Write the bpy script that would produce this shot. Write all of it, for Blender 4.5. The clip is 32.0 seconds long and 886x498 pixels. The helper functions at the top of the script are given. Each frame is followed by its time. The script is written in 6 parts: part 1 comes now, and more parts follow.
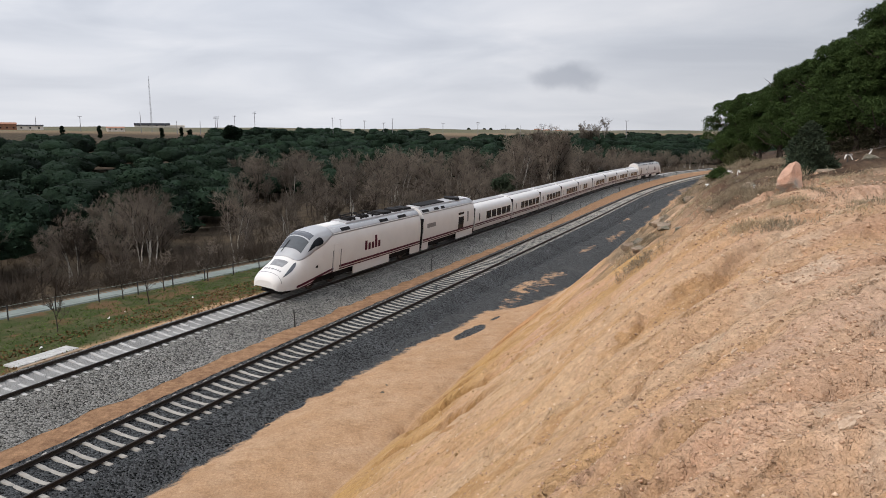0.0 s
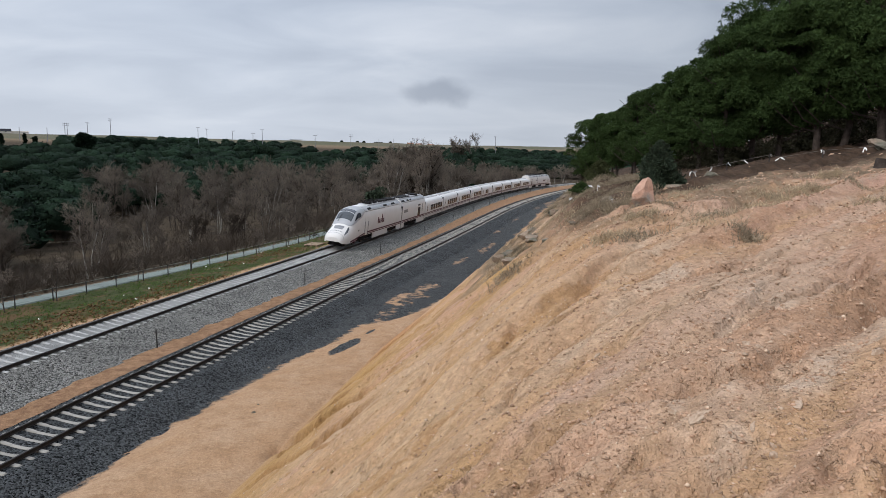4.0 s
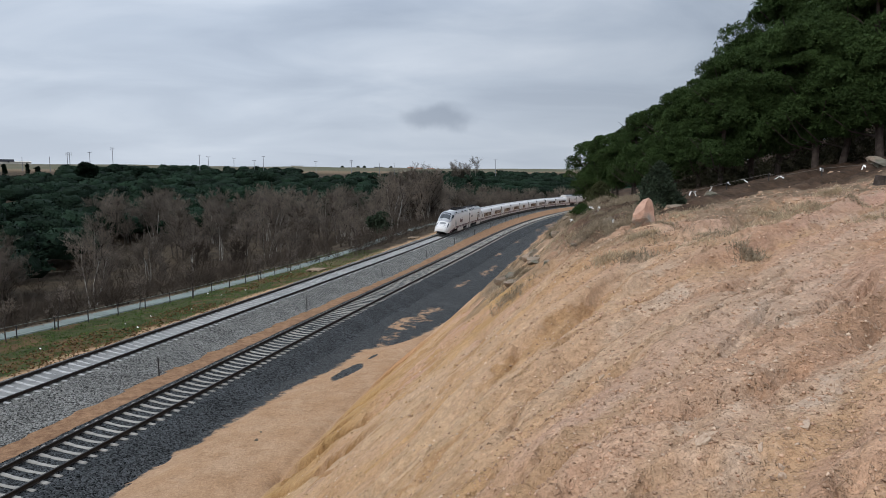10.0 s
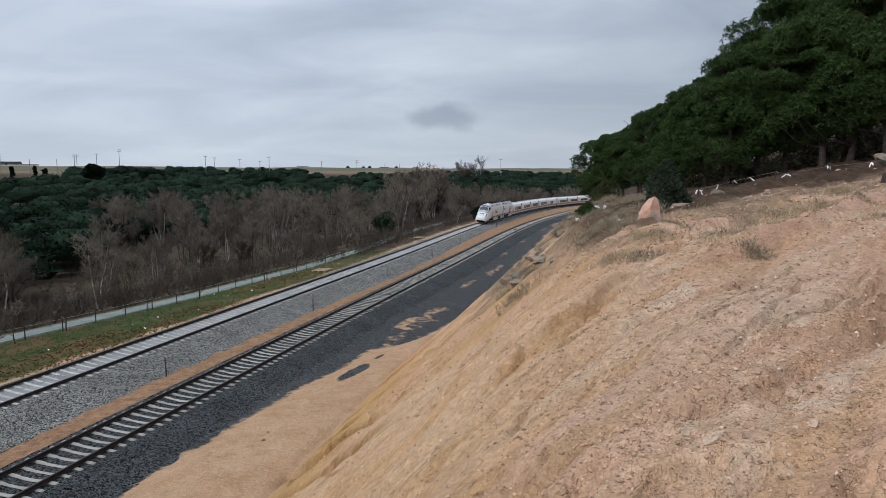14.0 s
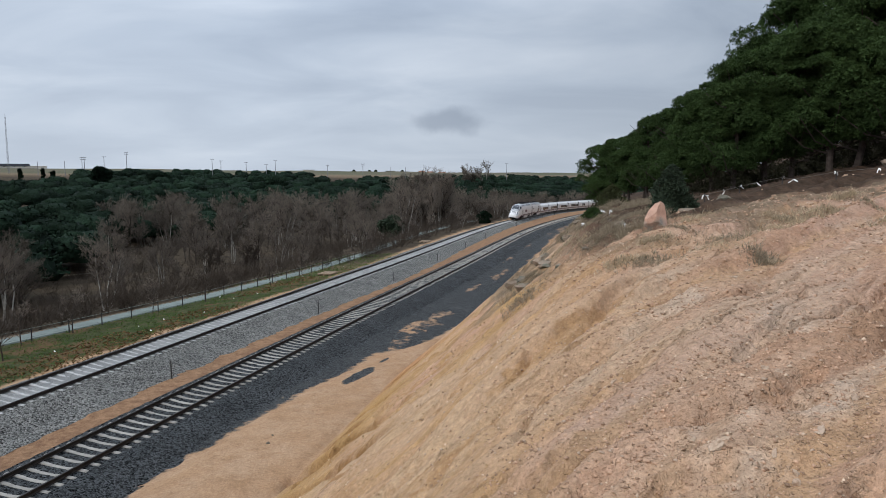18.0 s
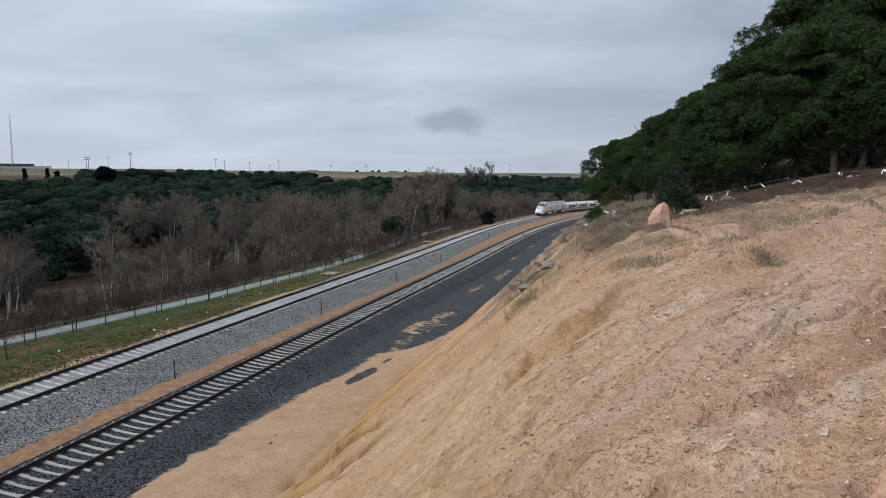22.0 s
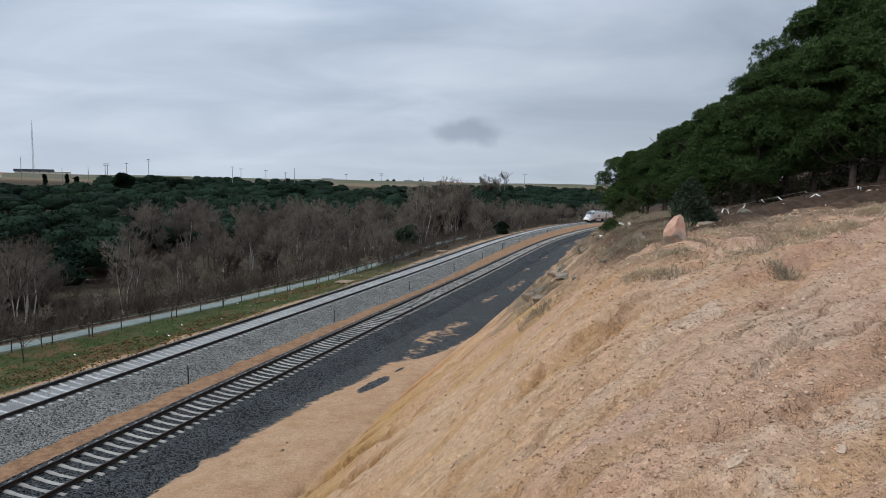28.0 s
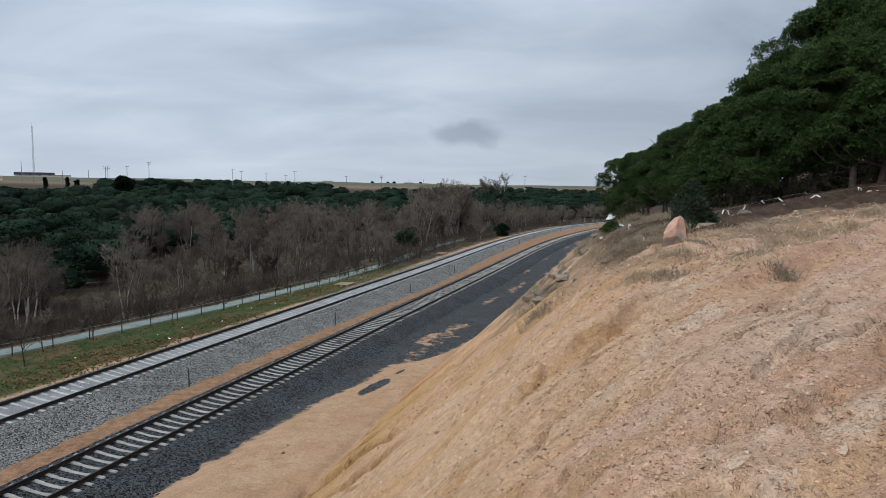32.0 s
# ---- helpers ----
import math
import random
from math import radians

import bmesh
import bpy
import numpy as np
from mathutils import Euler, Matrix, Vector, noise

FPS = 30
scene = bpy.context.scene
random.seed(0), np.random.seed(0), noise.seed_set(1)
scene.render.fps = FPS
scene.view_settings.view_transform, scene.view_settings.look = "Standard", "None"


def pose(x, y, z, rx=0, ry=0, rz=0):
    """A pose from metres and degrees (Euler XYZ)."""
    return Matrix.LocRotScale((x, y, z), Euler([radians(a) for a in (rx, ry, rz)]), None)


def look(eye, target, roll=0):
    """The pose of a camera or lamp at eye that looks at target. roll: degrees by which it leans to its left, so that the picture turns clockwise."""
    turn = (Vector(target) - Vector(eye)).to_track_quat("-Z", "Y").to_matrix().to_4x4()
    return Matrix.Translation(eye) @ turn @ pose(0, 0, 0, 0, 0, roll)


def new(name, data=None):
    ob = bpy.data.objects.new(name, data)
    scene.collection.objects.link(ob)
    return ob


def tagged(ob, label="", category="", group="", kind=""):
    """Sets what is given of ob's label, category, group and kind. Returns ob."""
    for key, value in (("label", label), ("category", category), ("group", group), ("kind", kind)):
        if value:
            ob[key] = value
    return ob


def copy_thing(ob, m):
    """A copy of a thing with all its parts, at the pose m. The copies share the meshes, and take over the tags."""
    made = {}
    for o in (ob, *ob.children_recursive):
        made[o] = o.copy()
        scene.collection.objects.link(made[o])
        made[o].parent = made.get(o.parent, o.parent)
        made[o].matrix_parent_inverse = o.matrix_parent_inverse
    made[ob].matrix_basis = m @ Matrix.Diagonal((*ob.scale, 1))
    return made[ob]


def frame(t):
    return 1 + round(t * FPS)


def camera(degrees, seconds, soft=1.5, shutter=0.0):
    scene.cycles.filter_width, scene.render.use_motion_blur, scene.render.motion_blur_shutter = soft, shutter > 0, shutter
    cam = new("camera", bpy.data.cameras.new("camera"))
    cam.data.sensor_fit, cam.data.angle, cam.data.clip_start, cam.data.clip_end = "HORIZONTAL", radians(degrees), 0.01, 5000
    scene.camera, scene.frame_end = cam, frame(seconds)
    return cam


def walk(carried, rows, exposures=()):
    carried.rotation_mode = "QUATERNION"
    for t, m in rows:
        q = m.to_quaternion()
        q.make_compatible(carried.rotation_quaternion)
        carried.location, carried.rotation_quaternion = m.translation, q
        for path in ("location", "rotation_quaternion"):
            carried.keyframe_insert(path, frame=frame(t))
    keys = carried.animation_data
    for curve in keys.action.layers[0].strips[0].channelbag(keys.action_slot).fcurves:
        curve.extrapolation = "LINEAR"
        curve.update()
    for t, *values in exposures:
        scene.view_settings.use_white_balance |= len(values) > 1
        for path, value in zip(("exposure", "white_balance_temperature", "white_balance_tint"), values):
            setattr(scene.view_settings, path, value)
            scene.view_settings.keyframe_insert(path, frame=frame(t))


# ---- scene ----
EYE = (0.0, 0.0, 10.70)
EXPOSURES = [(0.0, 0.48, 6850, 14), (1.0, 0.44, 6750, 14), (2.0, 0.40, 6600, 13), (3.5, 0.34, 6400, 12), (6.0, 0.25, 6280, 11), (13.0, 0.23, 6180, 10), (32.0, 0.22, 6120, 9)]
cam = camera(65.9, 32.0, soft=0.8)
walk(cam, [
    (0, pose(*EYE, 80.86, 0.27, 8.03)), (0.5, pose(*EYE, 81.46, -0.03, 5.89)), (1, pose(*EYE, 81.91, -0.01, 3.82)),
    (1.5, pose(*EYE, 82.19, -0.15, 1.82)), (2, pose(*EYE, 82.16, -0.30, 0.27)), (2.5, pose(*EYE, 82.06, -0.31, -0.79)),
    (3, pose(*EYE, 81.99, -0.45, -1.56)), (3.5, pose(*EYE, 81.95, -0.60, -2.10)), (5.5, pose(*EYE, 82.41, -0.61, -2.85)),
    (6, pose(*EYE, 82.71, -0.45, -2.88)), (6.5, pose(*EYE, 83.07, -0.29, -2.95)), (7, pose(*EYE, 83.35, -0.20, -3.01)),
    (7.5, pose(*EYE, 83.56, 0.01, -2.97)), (8, pose(*EYE, 83.66, 0.13, -2.86)), (8.5, pose(*EYE, 83.73, 0.20, -2.67)),
    (9, pose(*EYE, 83.85, 0.29, -2.51)), (9.5, pose(*EYE, 83.92, 0.24, -2.47)), (10, pose(*EYE, 83.94, 0.18, -2.42)),
    (10.5, pose(*EYE, 83.93, 0.13, -2.31)), (11, pose(*EYE, 83.86, 0.14, -2.22)), (11.5, pose(*EYE, 83.84, 0.14, -2.20)),
    (12, pose(*EYE, 83.89, 0.19, -2.12)), (12.5, pose(*EYE, 83.90, 0.24, -2.06)), (13, pose(*EYE, 83.92, 0.29, -2.04)),
    (13.5, pose(*EYE, 83.90, 0.40, -1.99)), (14, pose(*EYE, 83.93, 0.49, -1.97)), (14.5, pose(*EYE, 83.98, 0.57, -1.96)),
    (16.5, pose(*EYE, 84.22, 0.29, -1.57)), (17, pose(*EYE, 84.19, 0.32, -1.46)), (17.5, pose(*EYE, 84.22, 0.30, -1.47)),
    (18, pose(*EYE, 84.26, 0.25, -1.49)), (18.5, pose(*EYE, 84.23, 0.22, -1.51)), (19, pose(*EYE, 84.24, 0.19, -1.47)),
    (19.5, pose(*EYE, 84.20, 0.16, -1.36)), (20, pose(*EYE, 84.17, 0.20, -1.34)), (20.5, pose(*EYE, 84.17, 0.28, -1.25)),
    (21, pose(*EYE, 84.20, 0.32, -1.29)), (21.5, pose(*EYE, 84.23, 0.27, -1.26)), (22, pose(*EYE, 84.30, 0.17, -1.22)),
    (22.5, pose(*EYE, 84.41, 0.01, -1.18)), (23, pose(*EYE, 84.65, -0.12, -1.23)), (23.5, pose(*EYE, 84.93, -0.23, -1.13)),
    (24, pose(*EYE, 85.07, -0.24, -0.93)), (24.5, pose(*EYE, 85.12, -0.23, -0.62)), (25, pose(*EYE, 85.09, -0.26, -0.15)),
    (25.5, pose(*EYE, 85.00, -0.30, 0.02)), (27.5, pose(*EYE, 85.09, -0.42, 0.01)), (28, pose(*EYE, 85.10, -0.44, 0.00)),
    (28.5, pose(*EYE, 85.10, -0.43, -0.07)), (29, pose(*EYE, 85.15, -0.42, -0.04)), (29.5, pose(*EYE, 85.15, -0.40, -0.04)),
    (30, pose(*EYE, 85.14, -0.40, -0.06)), (30.5, pose(*EYE, 85.17, -0.41, -0.04)), (31, pose(*EYE, 85.18, -0.35, -0.06)),
    (31.5, pose(*EYE, 85.20, -0.32, -0.03)), (32, pose(*EYE, 85.27, -0.27, 0.02))],
    exposures=EXPOSURES)


# ---- world and sun ----
SUN_AZ, SUN_EL = 225.0, 40.0
world = bpy.data.worlds.new("overcast_sky")
scene.world = world
world.use_nodes = True
wn, wl = world.node_tree.nodes, world.node_tree.links
wn.clear()
sky = wn.new("ShaderNodeTexSky")
sky.sky_type, sky.sun_disc = "NISHITA", False
sky.sun_elevation, sky.sun_rotation = radians(SUN_EL), radians(SUN_AZ)
sky.air_density, sky.dust_density = 1.0, 3.0
geo = wn.new("ShaderNodeTexCoord")
sep = wn.new("ShaderNodeSeparateXYZ")
wl.new(geo.outputs["Generated"], sep.inputs[0])
zc = wn.new("ShaderNodeMath")
zc.operation, zc.inputs[1].default_value = "MAXIMUM", 0.0
wl.new(sep.outputs[2], zc.inputs[0])
zp = wn.new("ShaderNodeMath")
zp.operation, zp.inputs[1].default_value = "ADD", 0.16
wl.new(zc.outputs[0], zp.inputs[0])
# the cloud deck seen from below: directions laid out on a flat layer
dv = wn.new("ShaderNodeVectorMath")
dv.operation = "DIVIDE"
cz = wn.new("ShaderNodeCombineXYZ")
for k in range(3):
    wl.new(zp.outputs[0], cz.inputs[k])
wl.new(geo.outputs["Generated"], dv.inputs[0])
wl.new(cz.outputs[0], dv.inputs[1])
mp = wn.new("ShaderNodeMapping")
mp.inputs["Rotation"].default_value = (0, 0, radians(-22))
mp.inputs["Scale"].default_value = (0.8, 1.0, 0.0)
wl.new(dv.outputs[0], mp.inputs["Vector"])
n1 = wn.new("ShaderNodeTexNoise")
n1.inputs["Scale"].default_value, n1.inputs["Detail"].default_value, n1.inputs["Roughness"].default_value = 1.15, 6, 0.5
n1.inputs["Distortion"].default_value = 0.5
wl.new(mp.outputs[0], n1.inputs["Vector"])
cr = wn.new("ShaderNodeValToRGB")
e = cr.color_ramp.elements
e[0].position, e[0].color = 0.32, (0.42, 0.49, 0.60, 1)
e[1].position, e[1].color = 0.70, (0.80, 0.86, 0.94, 1)
m = e.new(0.5)
m.color = (0.58, 0.655, 0.76, 1)
wl.new(n1.outputs["Fac"], cr.inputs[0])
# the deck thins towards the horizon
hz = wn.new("ShaderNodeMapRange")
hz.inputs[1].default_value, hz.inputs[2].default_value, hz.inputs[3].default_value, hz.inputs[4].default_value = 0.0, 0.28, 0.75, 0.0
wl.new(zc.outputs[0], hz.inputs[0])
hm = wn.new("ShaderNodeMix")
hm.data_type = "RGBA"
wl.new(hz.outputs[0], hm.inputs[0])
wl.new(cr.outputs[0], hm.inputs[6])
hm.inputs[7].default_value = (0.70, 0.75, 0.81, 1)
# a small ragged cloud
cd = wn.new("ShaderNodeVectorMath")
cd.operation = "SUBTRACT"
wl.new(geo.outputs["Generated"], cd.inputs[0])
CLOUD = Vector((0.030, 0.99, 0.083)).normalized()
cd.inputs[1].default_value = CLOUD
cs = wn.new("ShaderNodeVectorMath")
cs.operation = "MULTIPLY"
wl.new(cd.outputs[0], cs.inputs[0])
cs.inputs[1].default_value = (13, 13, 46)
nz = wn.new("ShaderNodeTexNoise")
nz.inputs["Scale"].default_value, nz.inputs["Detail"].default_value = 16.0, 5
wl.new(geo.outputs["Generated"], nz.inputs["Vector"])
ns = wn.new("ShaderNodeVectorMath")
ns.operation = "MULTIPLY_ADD"
wl.new(nz.outputs["Color"], ns.inputs[0])
ns.inputs[1].default_value = (1.6, 1.6, 1.6)
wl.new(cs.outputs[0], ns.inputs[2])
nl = wn.new("ShaderNodeVectorMath")
nl.operation = "SUBTRACT"
wl.new(ns.outputs[0], nl.inputs[0])
nl.inputs[1].default_value = (0.8, 0.8, 0.8)
ln = wn.new("ShaderNodeVectorMath")
ln.operation = "LENGTH"
wl.new(nl.outputs[0], ln.inputs[0])
cm = wn.new("ShaderNodeMapRange")
cm.interpolation_type = "SMOOTHSTEP"
cm.inputs[1].default_value, cm.inputs[2].default_value, cm.inputs[3].default_value, cm.inputs[4].default_value = 0.35, 1.1, 0.75, 0.0
wl.new(ln.outputs["Value"], cm.inputs[0])
cx = wn.new("ShaderNodeMix")
cx.data_type = "RGBA"
wl.new(cm.outputs[0], cx.inputs[0])
wl.new(hm.outputs[2], cx.inputs[6])
cx.inputs[7].default_value = (0.40, 0.45, 0.53, 1)
bg1 = wn.new("ShaderNodeBackground")
bg1.inputs[1].default_value = 0.06
wl.new(sky.outputs[0], bg1.inputs[0])
side = wn.new("ShaderNodeMapRange")
side.inputs[1].default_value, side.inputs[2].default_value, side.inputs[3].default_value, side.inputs[4].default_value = -0.25, 0.6, 1.06, 0.74
wl.new(sep.outputs[0], side.inputs[0])
up = wn.new("ShaderNodeMapRange")
up.inputs[1].default_value, up.inputs[2].default_value, up.inputs[3].default_value, up.inputs[4].default_value = 0.22, 0.9, 0.74, 1.9
wl.new(zc.outputs[0], up.inputs[0])
bg2 = wn.new("ShaderNodeBackground")
lum = wn.new("ShaderNodeMath")
lum.operation = "MULTIPLY"
wl.new(up.outputs[0], lum.inputs[0])
wl.new(side.outputs[0], lum.inputs[1])
wl.new(lum.outputs[0], bg2.inputs[1])
wl.new(cx.outputs[2], bg2.inputs[0])
mx = wn.new("ShaderNodeMixShader")
mx.inputs[0].default_value = 0.94
wl.new(bg1.outputs[0], mx.inputs[1])
wl.new(bg2.outputs[0], mx.inputs[2])
wo = wn.new("ShaderNodeOutputWorld")
wl.new(mx.outputs[0], wo.inputs[0])

sun = new("sun", bpy.data.lights.new("sun", "SUN"))
sun.data.energy, sun.data.angle, sun.data.color = 1.5, radians(20), (1.0, 0.95, 0.88)
az, el = radians(SUN_AZ), radians(SUN_EL)
sun.matrix_world = look((0, 0, 60), (-math.sin(az) * math.cos(el) * 10, -math.cos(az) * math.cos(el) * 10, 60 - math.sin(el) * 10))


# ---- materials ----
def material(name, colour, rough=0.8, metal=0.0, vary=0.25, scale=4.0, fine=60.0, bump=0.0, bump_scale=40.0, second=None, second_at=0.55, coords="Object", island=0.0, rnd=0.0, spec=0.5):
    """A surface with variation at two scales; second: a colour that breaks through in stains."""
    mat = bpy.data.materials.new(name)
    mat.use_nodes = True
    n, l = mat.node_tree.nodes, mat.node_tree.links
    b = n["Principled BSDF"]
    b.inputs["Roughness"].default_value, b.inputs["Metallic"].default_value = rough, metal
    b.inputs["Specular IOR Level"].default_value = spec
    tc = n.new("ShaderNodeTexCoord")
    out = tc.outputs[coords]

    def nois(sc, detail=4):
        t = n.new("ShaderNodeTexNoise")
        t.inputs["Scale"].default_value, t.inputs["Detail"].default_value = sc, detail
        l.new(out, t.inputs["Vector"])
        return t.outputs["Fac"]

    def mixed(fac, a, c):
        x = n.new("ShaderNodeMix")
        x.data_type = "RGBA"
        l.new(fac, x.inputs[0])
        for k, val in ((6, a), (7, c)):
            if isinstance(val, tuple):
                x.inputs[k].default_value = (*val, 1)
            else:
                l.new(val, x.inputs[k])
        return x.outputs[2]

    def ramp(fac, lo, hi, a=0.0, c=1.0):
        r = n.new("ShaderNodeMapRange")
        r.inputs[1].default_value, r.inputs[2].default_value, r.inputs[3].default_value, r.inputs[4].default_value = lo, hi, a, c
        l.new(fac, r.inputs[0])
        return r.outputs[0]

    dark = tuple(c * (1 - vary) for c in colour)
    light = tuple(min(1, c * (1 + vary)) for c in colour)
    col = mixed(ramp(nois(scale), 0.3, 0.7), dark, light)
    if second:
        col = mixed(ramp(nois(scale * 0.45, 6), second_at - 0.06, second_at + 0.06), col, second)
    fn = nois(fine, 3)
    hsv = n.new("ShaderNodeHueSaturation")
    l.new(col, hsv.inputs["Color"])
    val = ramp(fn, 0.25, 0.75, 1 - vary * 0.6, 1 + vary * 0.6)
    if island or rnd:
        src = n.new("ShaderNodeNewGeometry").outputs["Random Per Island"] if island else n.new("ShaderNodeObjectInfo").outputs["Random"]
        k = island or rnd
        mu = n.new("ShaderNodeMath")
        mu.operation = "MULTIPLY"
        l.new(val, mu.inputs[0])
        l.new(ramp(src, 0, 1, 1 - k, 1 + k), mu.inputs[1])
        val = mu.outputs[0]
    l.new(val, hsv.inputs["Value"])
    l.new(hsv.outputs[0], b.inputs["Base Color"])
    if bump:
        bn = n.new("ShaderNodeBump")
        bn.inputs["Strength"].default_value, bn.inputs["Distance"].default_value = 1.0, bump
        l.new(nois(bump_scale, 5), bn.inputs["Height"])
        l.new(bn.outputs[0], b.inputs["Normal"])
    return mat


def gravel(name, colour, cell, vary, bump, dust=None, dust_at=0.6, coords="Object", infill=None):
    """Loose stones: every cell of a Voronoi pattern is one stone with its own shade."""
    mat = bpy.data.materials.new(name)
    mat.use_nodes = True
    n, l = mat.node_tree.nodes, mat.node_tree.links
    b = n["Principled BSDF"]
    b.inputs["Roughness"].default_value = 0.9
    b.inputs["Specular IOR Level"].default_value = 0.08
    tc = n.new("ShaderNodeTexCoord")
    vo = n.new("ShaderNodeTexVoronoi")
    vo.inputs["Scale"].default_value = 1.0 / cell
    l.new(tc.outputs[coords], vo.inputs["Vector"])
    bw = n.new("ShaderNodeSeparateColor")
    l.new(vo.outputs["Color"], bw.inputs[0])
    r = n.new("ShaderNodeMapRange")
    r.inputs[3].default_value, r.inputs[4].default_value = 1 - vary, 1 + vary
    l.new(bw.outputs[0], r.inputs[0])
    big = n.new("ShaderNodeTexNoise")
    big.inputs["Scale"].default_value, big.inputs["Detail"].default_value = 0.5, 5
    l.new(tc.outputs[coords], big.inputs["Vector"])
    r2 = n.new("ShaderNodeMapRange")
    r2.inputs[1].default_value, r2.inputs[2].default_value, r2.inputs[3].default_value, r2.inputs[4].default_value = 0.3, 0.7, 0.82, 1.15
    l.new(big.outputs[0], r2.inputs[0])
    mu = n.new("ShaderNodeMath")
    mu.operation = "MULTIPLY"
    l.new(r.outputs[0], mu.inputs[0])
    l.new(r2.outputs[0], mu.inputs[1])
    hs = n.new("ShaderNodeHueSaturation")
    hs.inputs["Color"].default_value = (*colour, 1)
    l.new(mu.outputs[0], hs.inputs["Value"])
    col = hs.outputs[0]
    if dust:
        d = n.new("ShaderNodeTexNoise")
        d.inputs["Scale"].default_value, d.inputs["Detail"].default_value = 1.1, 7
        l.new(tc.outputs[coords], d.inputs["Vector"])
        rr = n.new("ShaderNodeMapRange")
        rr.inputs[1].default_value, rr.inputs[2].default_value = dust_at, dust_at + 0.12
        l.new(d.outputs[0], rr.inputs[0])
        x = n.new("ShaderNodeMix")
        x.data_type = "RGBA"
        l.new(rr.outputs[0], x.inputs[0])
        l.new(col, x.inputs[6])
        x.inputs[7].default_value = (*dust, 1)
        col = x.outputs[2]
    if infill:
        # fine pale chippings between the rails
        ia = n.new("ShaderNodeAttribute")
        ia.attribute_name = "crib"
        ic = n.new("ShaderNodeHueSaturation")
        ic.inputs["Color"].default_value = (*infill, 1)
        l.new(r2.outputs[0], ic.inputs["Value"])
        ix = n.new("ShaderNodeMix")
        ix.data_type = "RGBA"
        l.new(ia.outputs["Fac"], ix.inputs[0])
        l.new(col, ix.inputs[6])
        l.new(ic.outputs[0], ix.inputs[7])
        col = ix.outputs[2]
    l.new(col, b.inputs["Base Color"])
    bp = n.new("ShaderNodeBump")
    bp.invert = True
    bp.inputs["Distance"].default_value = bump
    l.new(vo.outputs["Distance"], bp.inputs["Height"])
    l.new(bp.outputs[0], b.inputs["Normal"])
    return mat


M_RAIL = material("weathered_rail_steel", (0.035, 0.028, 0.024), 0.55, 0.6, 0.3, 3, 80)
M_SLEEPER = material("pale_concrete", (0.29, 0.272, 0.24), 0.85, 0, 0.18, 5, 70, 0.004, 60, rnd=0.14, spec=0.06)
M_SLEEPER_DUSTY = material("dusty_concrete", (0.38, 0.37, 0.35), 0.9, 0, 0.2, 5, 70, 0.004, 60, rnd=0.12, spec=0.06)
M_BALLAST_PALE = gravel("pale_limestone_ballast", (0.150, 0.145, 0.131), 0.068, 0.9, 0.075, (0.20, 0.185, 0.16), 0.64, infill=(0.27, 0.265, 0.25))
M_BALLAST_DARK = gravel("dark_slate_ballast", (0.058, 0.061, 0.062), 0.060, 1.0, 0.11, (0.07, 0.072, 0.076), 0.64)
M_WHITE = material("warm_white_train_paint", (0.63, 0.61, 0.58), 0.42, 0, 0.04, 0.8, 30, second=(0.60, 0.575, 0.545), second_at=0.62)
M_ROOF = material("dirty_grey_roof_paint", (0.30, 0.29, 0.285), 0.5, 0, 0.15, 1.5, 30)
M_SILVER = material("silver_grey_train_paint", (0.34, 0.345, 0.35), 0.4, 0.05, 0.08, 1.0, 30)
M_RED = material("burgundy_train_paint", (0.065, 0.005, 0.016), 0.45, 0, 0.08, spec=0.2)
M_GLASS = material("dark_tinted_glass", (0.008, 0.009, 0.011), 0.16, 0, 0.1, spec=0.16)
# greyer than the window glass: reflected sky is mixed into the base colour
M_SCREEN = material("sky_lit_windscreen_glass", (0.050, 0.055, 0.060), 0.08, 0, 0.1, spec=0.5)
M_BLACK = material("black_underframe", (0.014, 0.013, 0.013), 0.8, 0, 0.4, 2, 20, spec=0.12)
M_GREY = material("grey_metal_fitting", (0.22, 0.22, 0.22), 0.5, 0.4, 0.2)
M_LAMP = material("clear_lamp_glass", (0.085, 0.09, 0.10), 0.08, 0.2, 0.2)
M_WHEEL = material("wheel_steel", (0.10, 0.085, 0.07), 0.45, 0.7, 0.3)
M_BARK = material("grey_brown_bark", (0.060, 0.049, 0.041), 0.9, 0, 0.35, 3, 30, 0.02, 12, rnd=0.25, spec=0.06)
M_PALEBARK = material("pale_poplar_bark", (0.29, 0.27, 0.235), 0.9, 0, 0.3, 2, 25, 0.01, 12, rnd=0.2, spec=0.06)
M_TWIG = material("purplish_bare_twigs", (0.178, 0.148, 0.120), 0.9, 0, 0.3, 0.6, 9, rnd=0.28, spec=0.06)
M_TWIG_WARM = material("rusty_bare_twigs", (0.072, 0.057, 0.045), 0.9, 0, 0.3, 0.6, 9, rnd=0.28, spec=0.06)
M_PINEBARK = material("pine_bark", (0.060, 0.047, 0.040), 0.95, 0, 0.35, 4, 30, 0.03, 9, spec=0.06)
M_NEEDLE = material("dark_pine_needles", (0.038, 0.062, 0.020), 0.8, 0, 0.35, 0.5, 3, island=0.18, spec=0.06)
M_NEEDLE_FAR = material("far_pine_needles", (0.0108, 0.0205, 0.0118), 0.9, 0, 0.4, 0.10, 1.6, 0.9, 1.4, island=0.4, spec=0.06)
# leaf colour taken down almost to black to hold the shade under the pines
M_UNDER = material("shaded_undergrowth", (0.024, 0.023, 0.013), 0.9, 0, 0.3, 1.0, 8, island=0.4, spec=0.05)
M_JUNIPER = material("grey_green_juniper", (0.040, 0.054, 0.034), 0.8, 0, 0.3, 2, 12, island=0.45, spec=0.06)
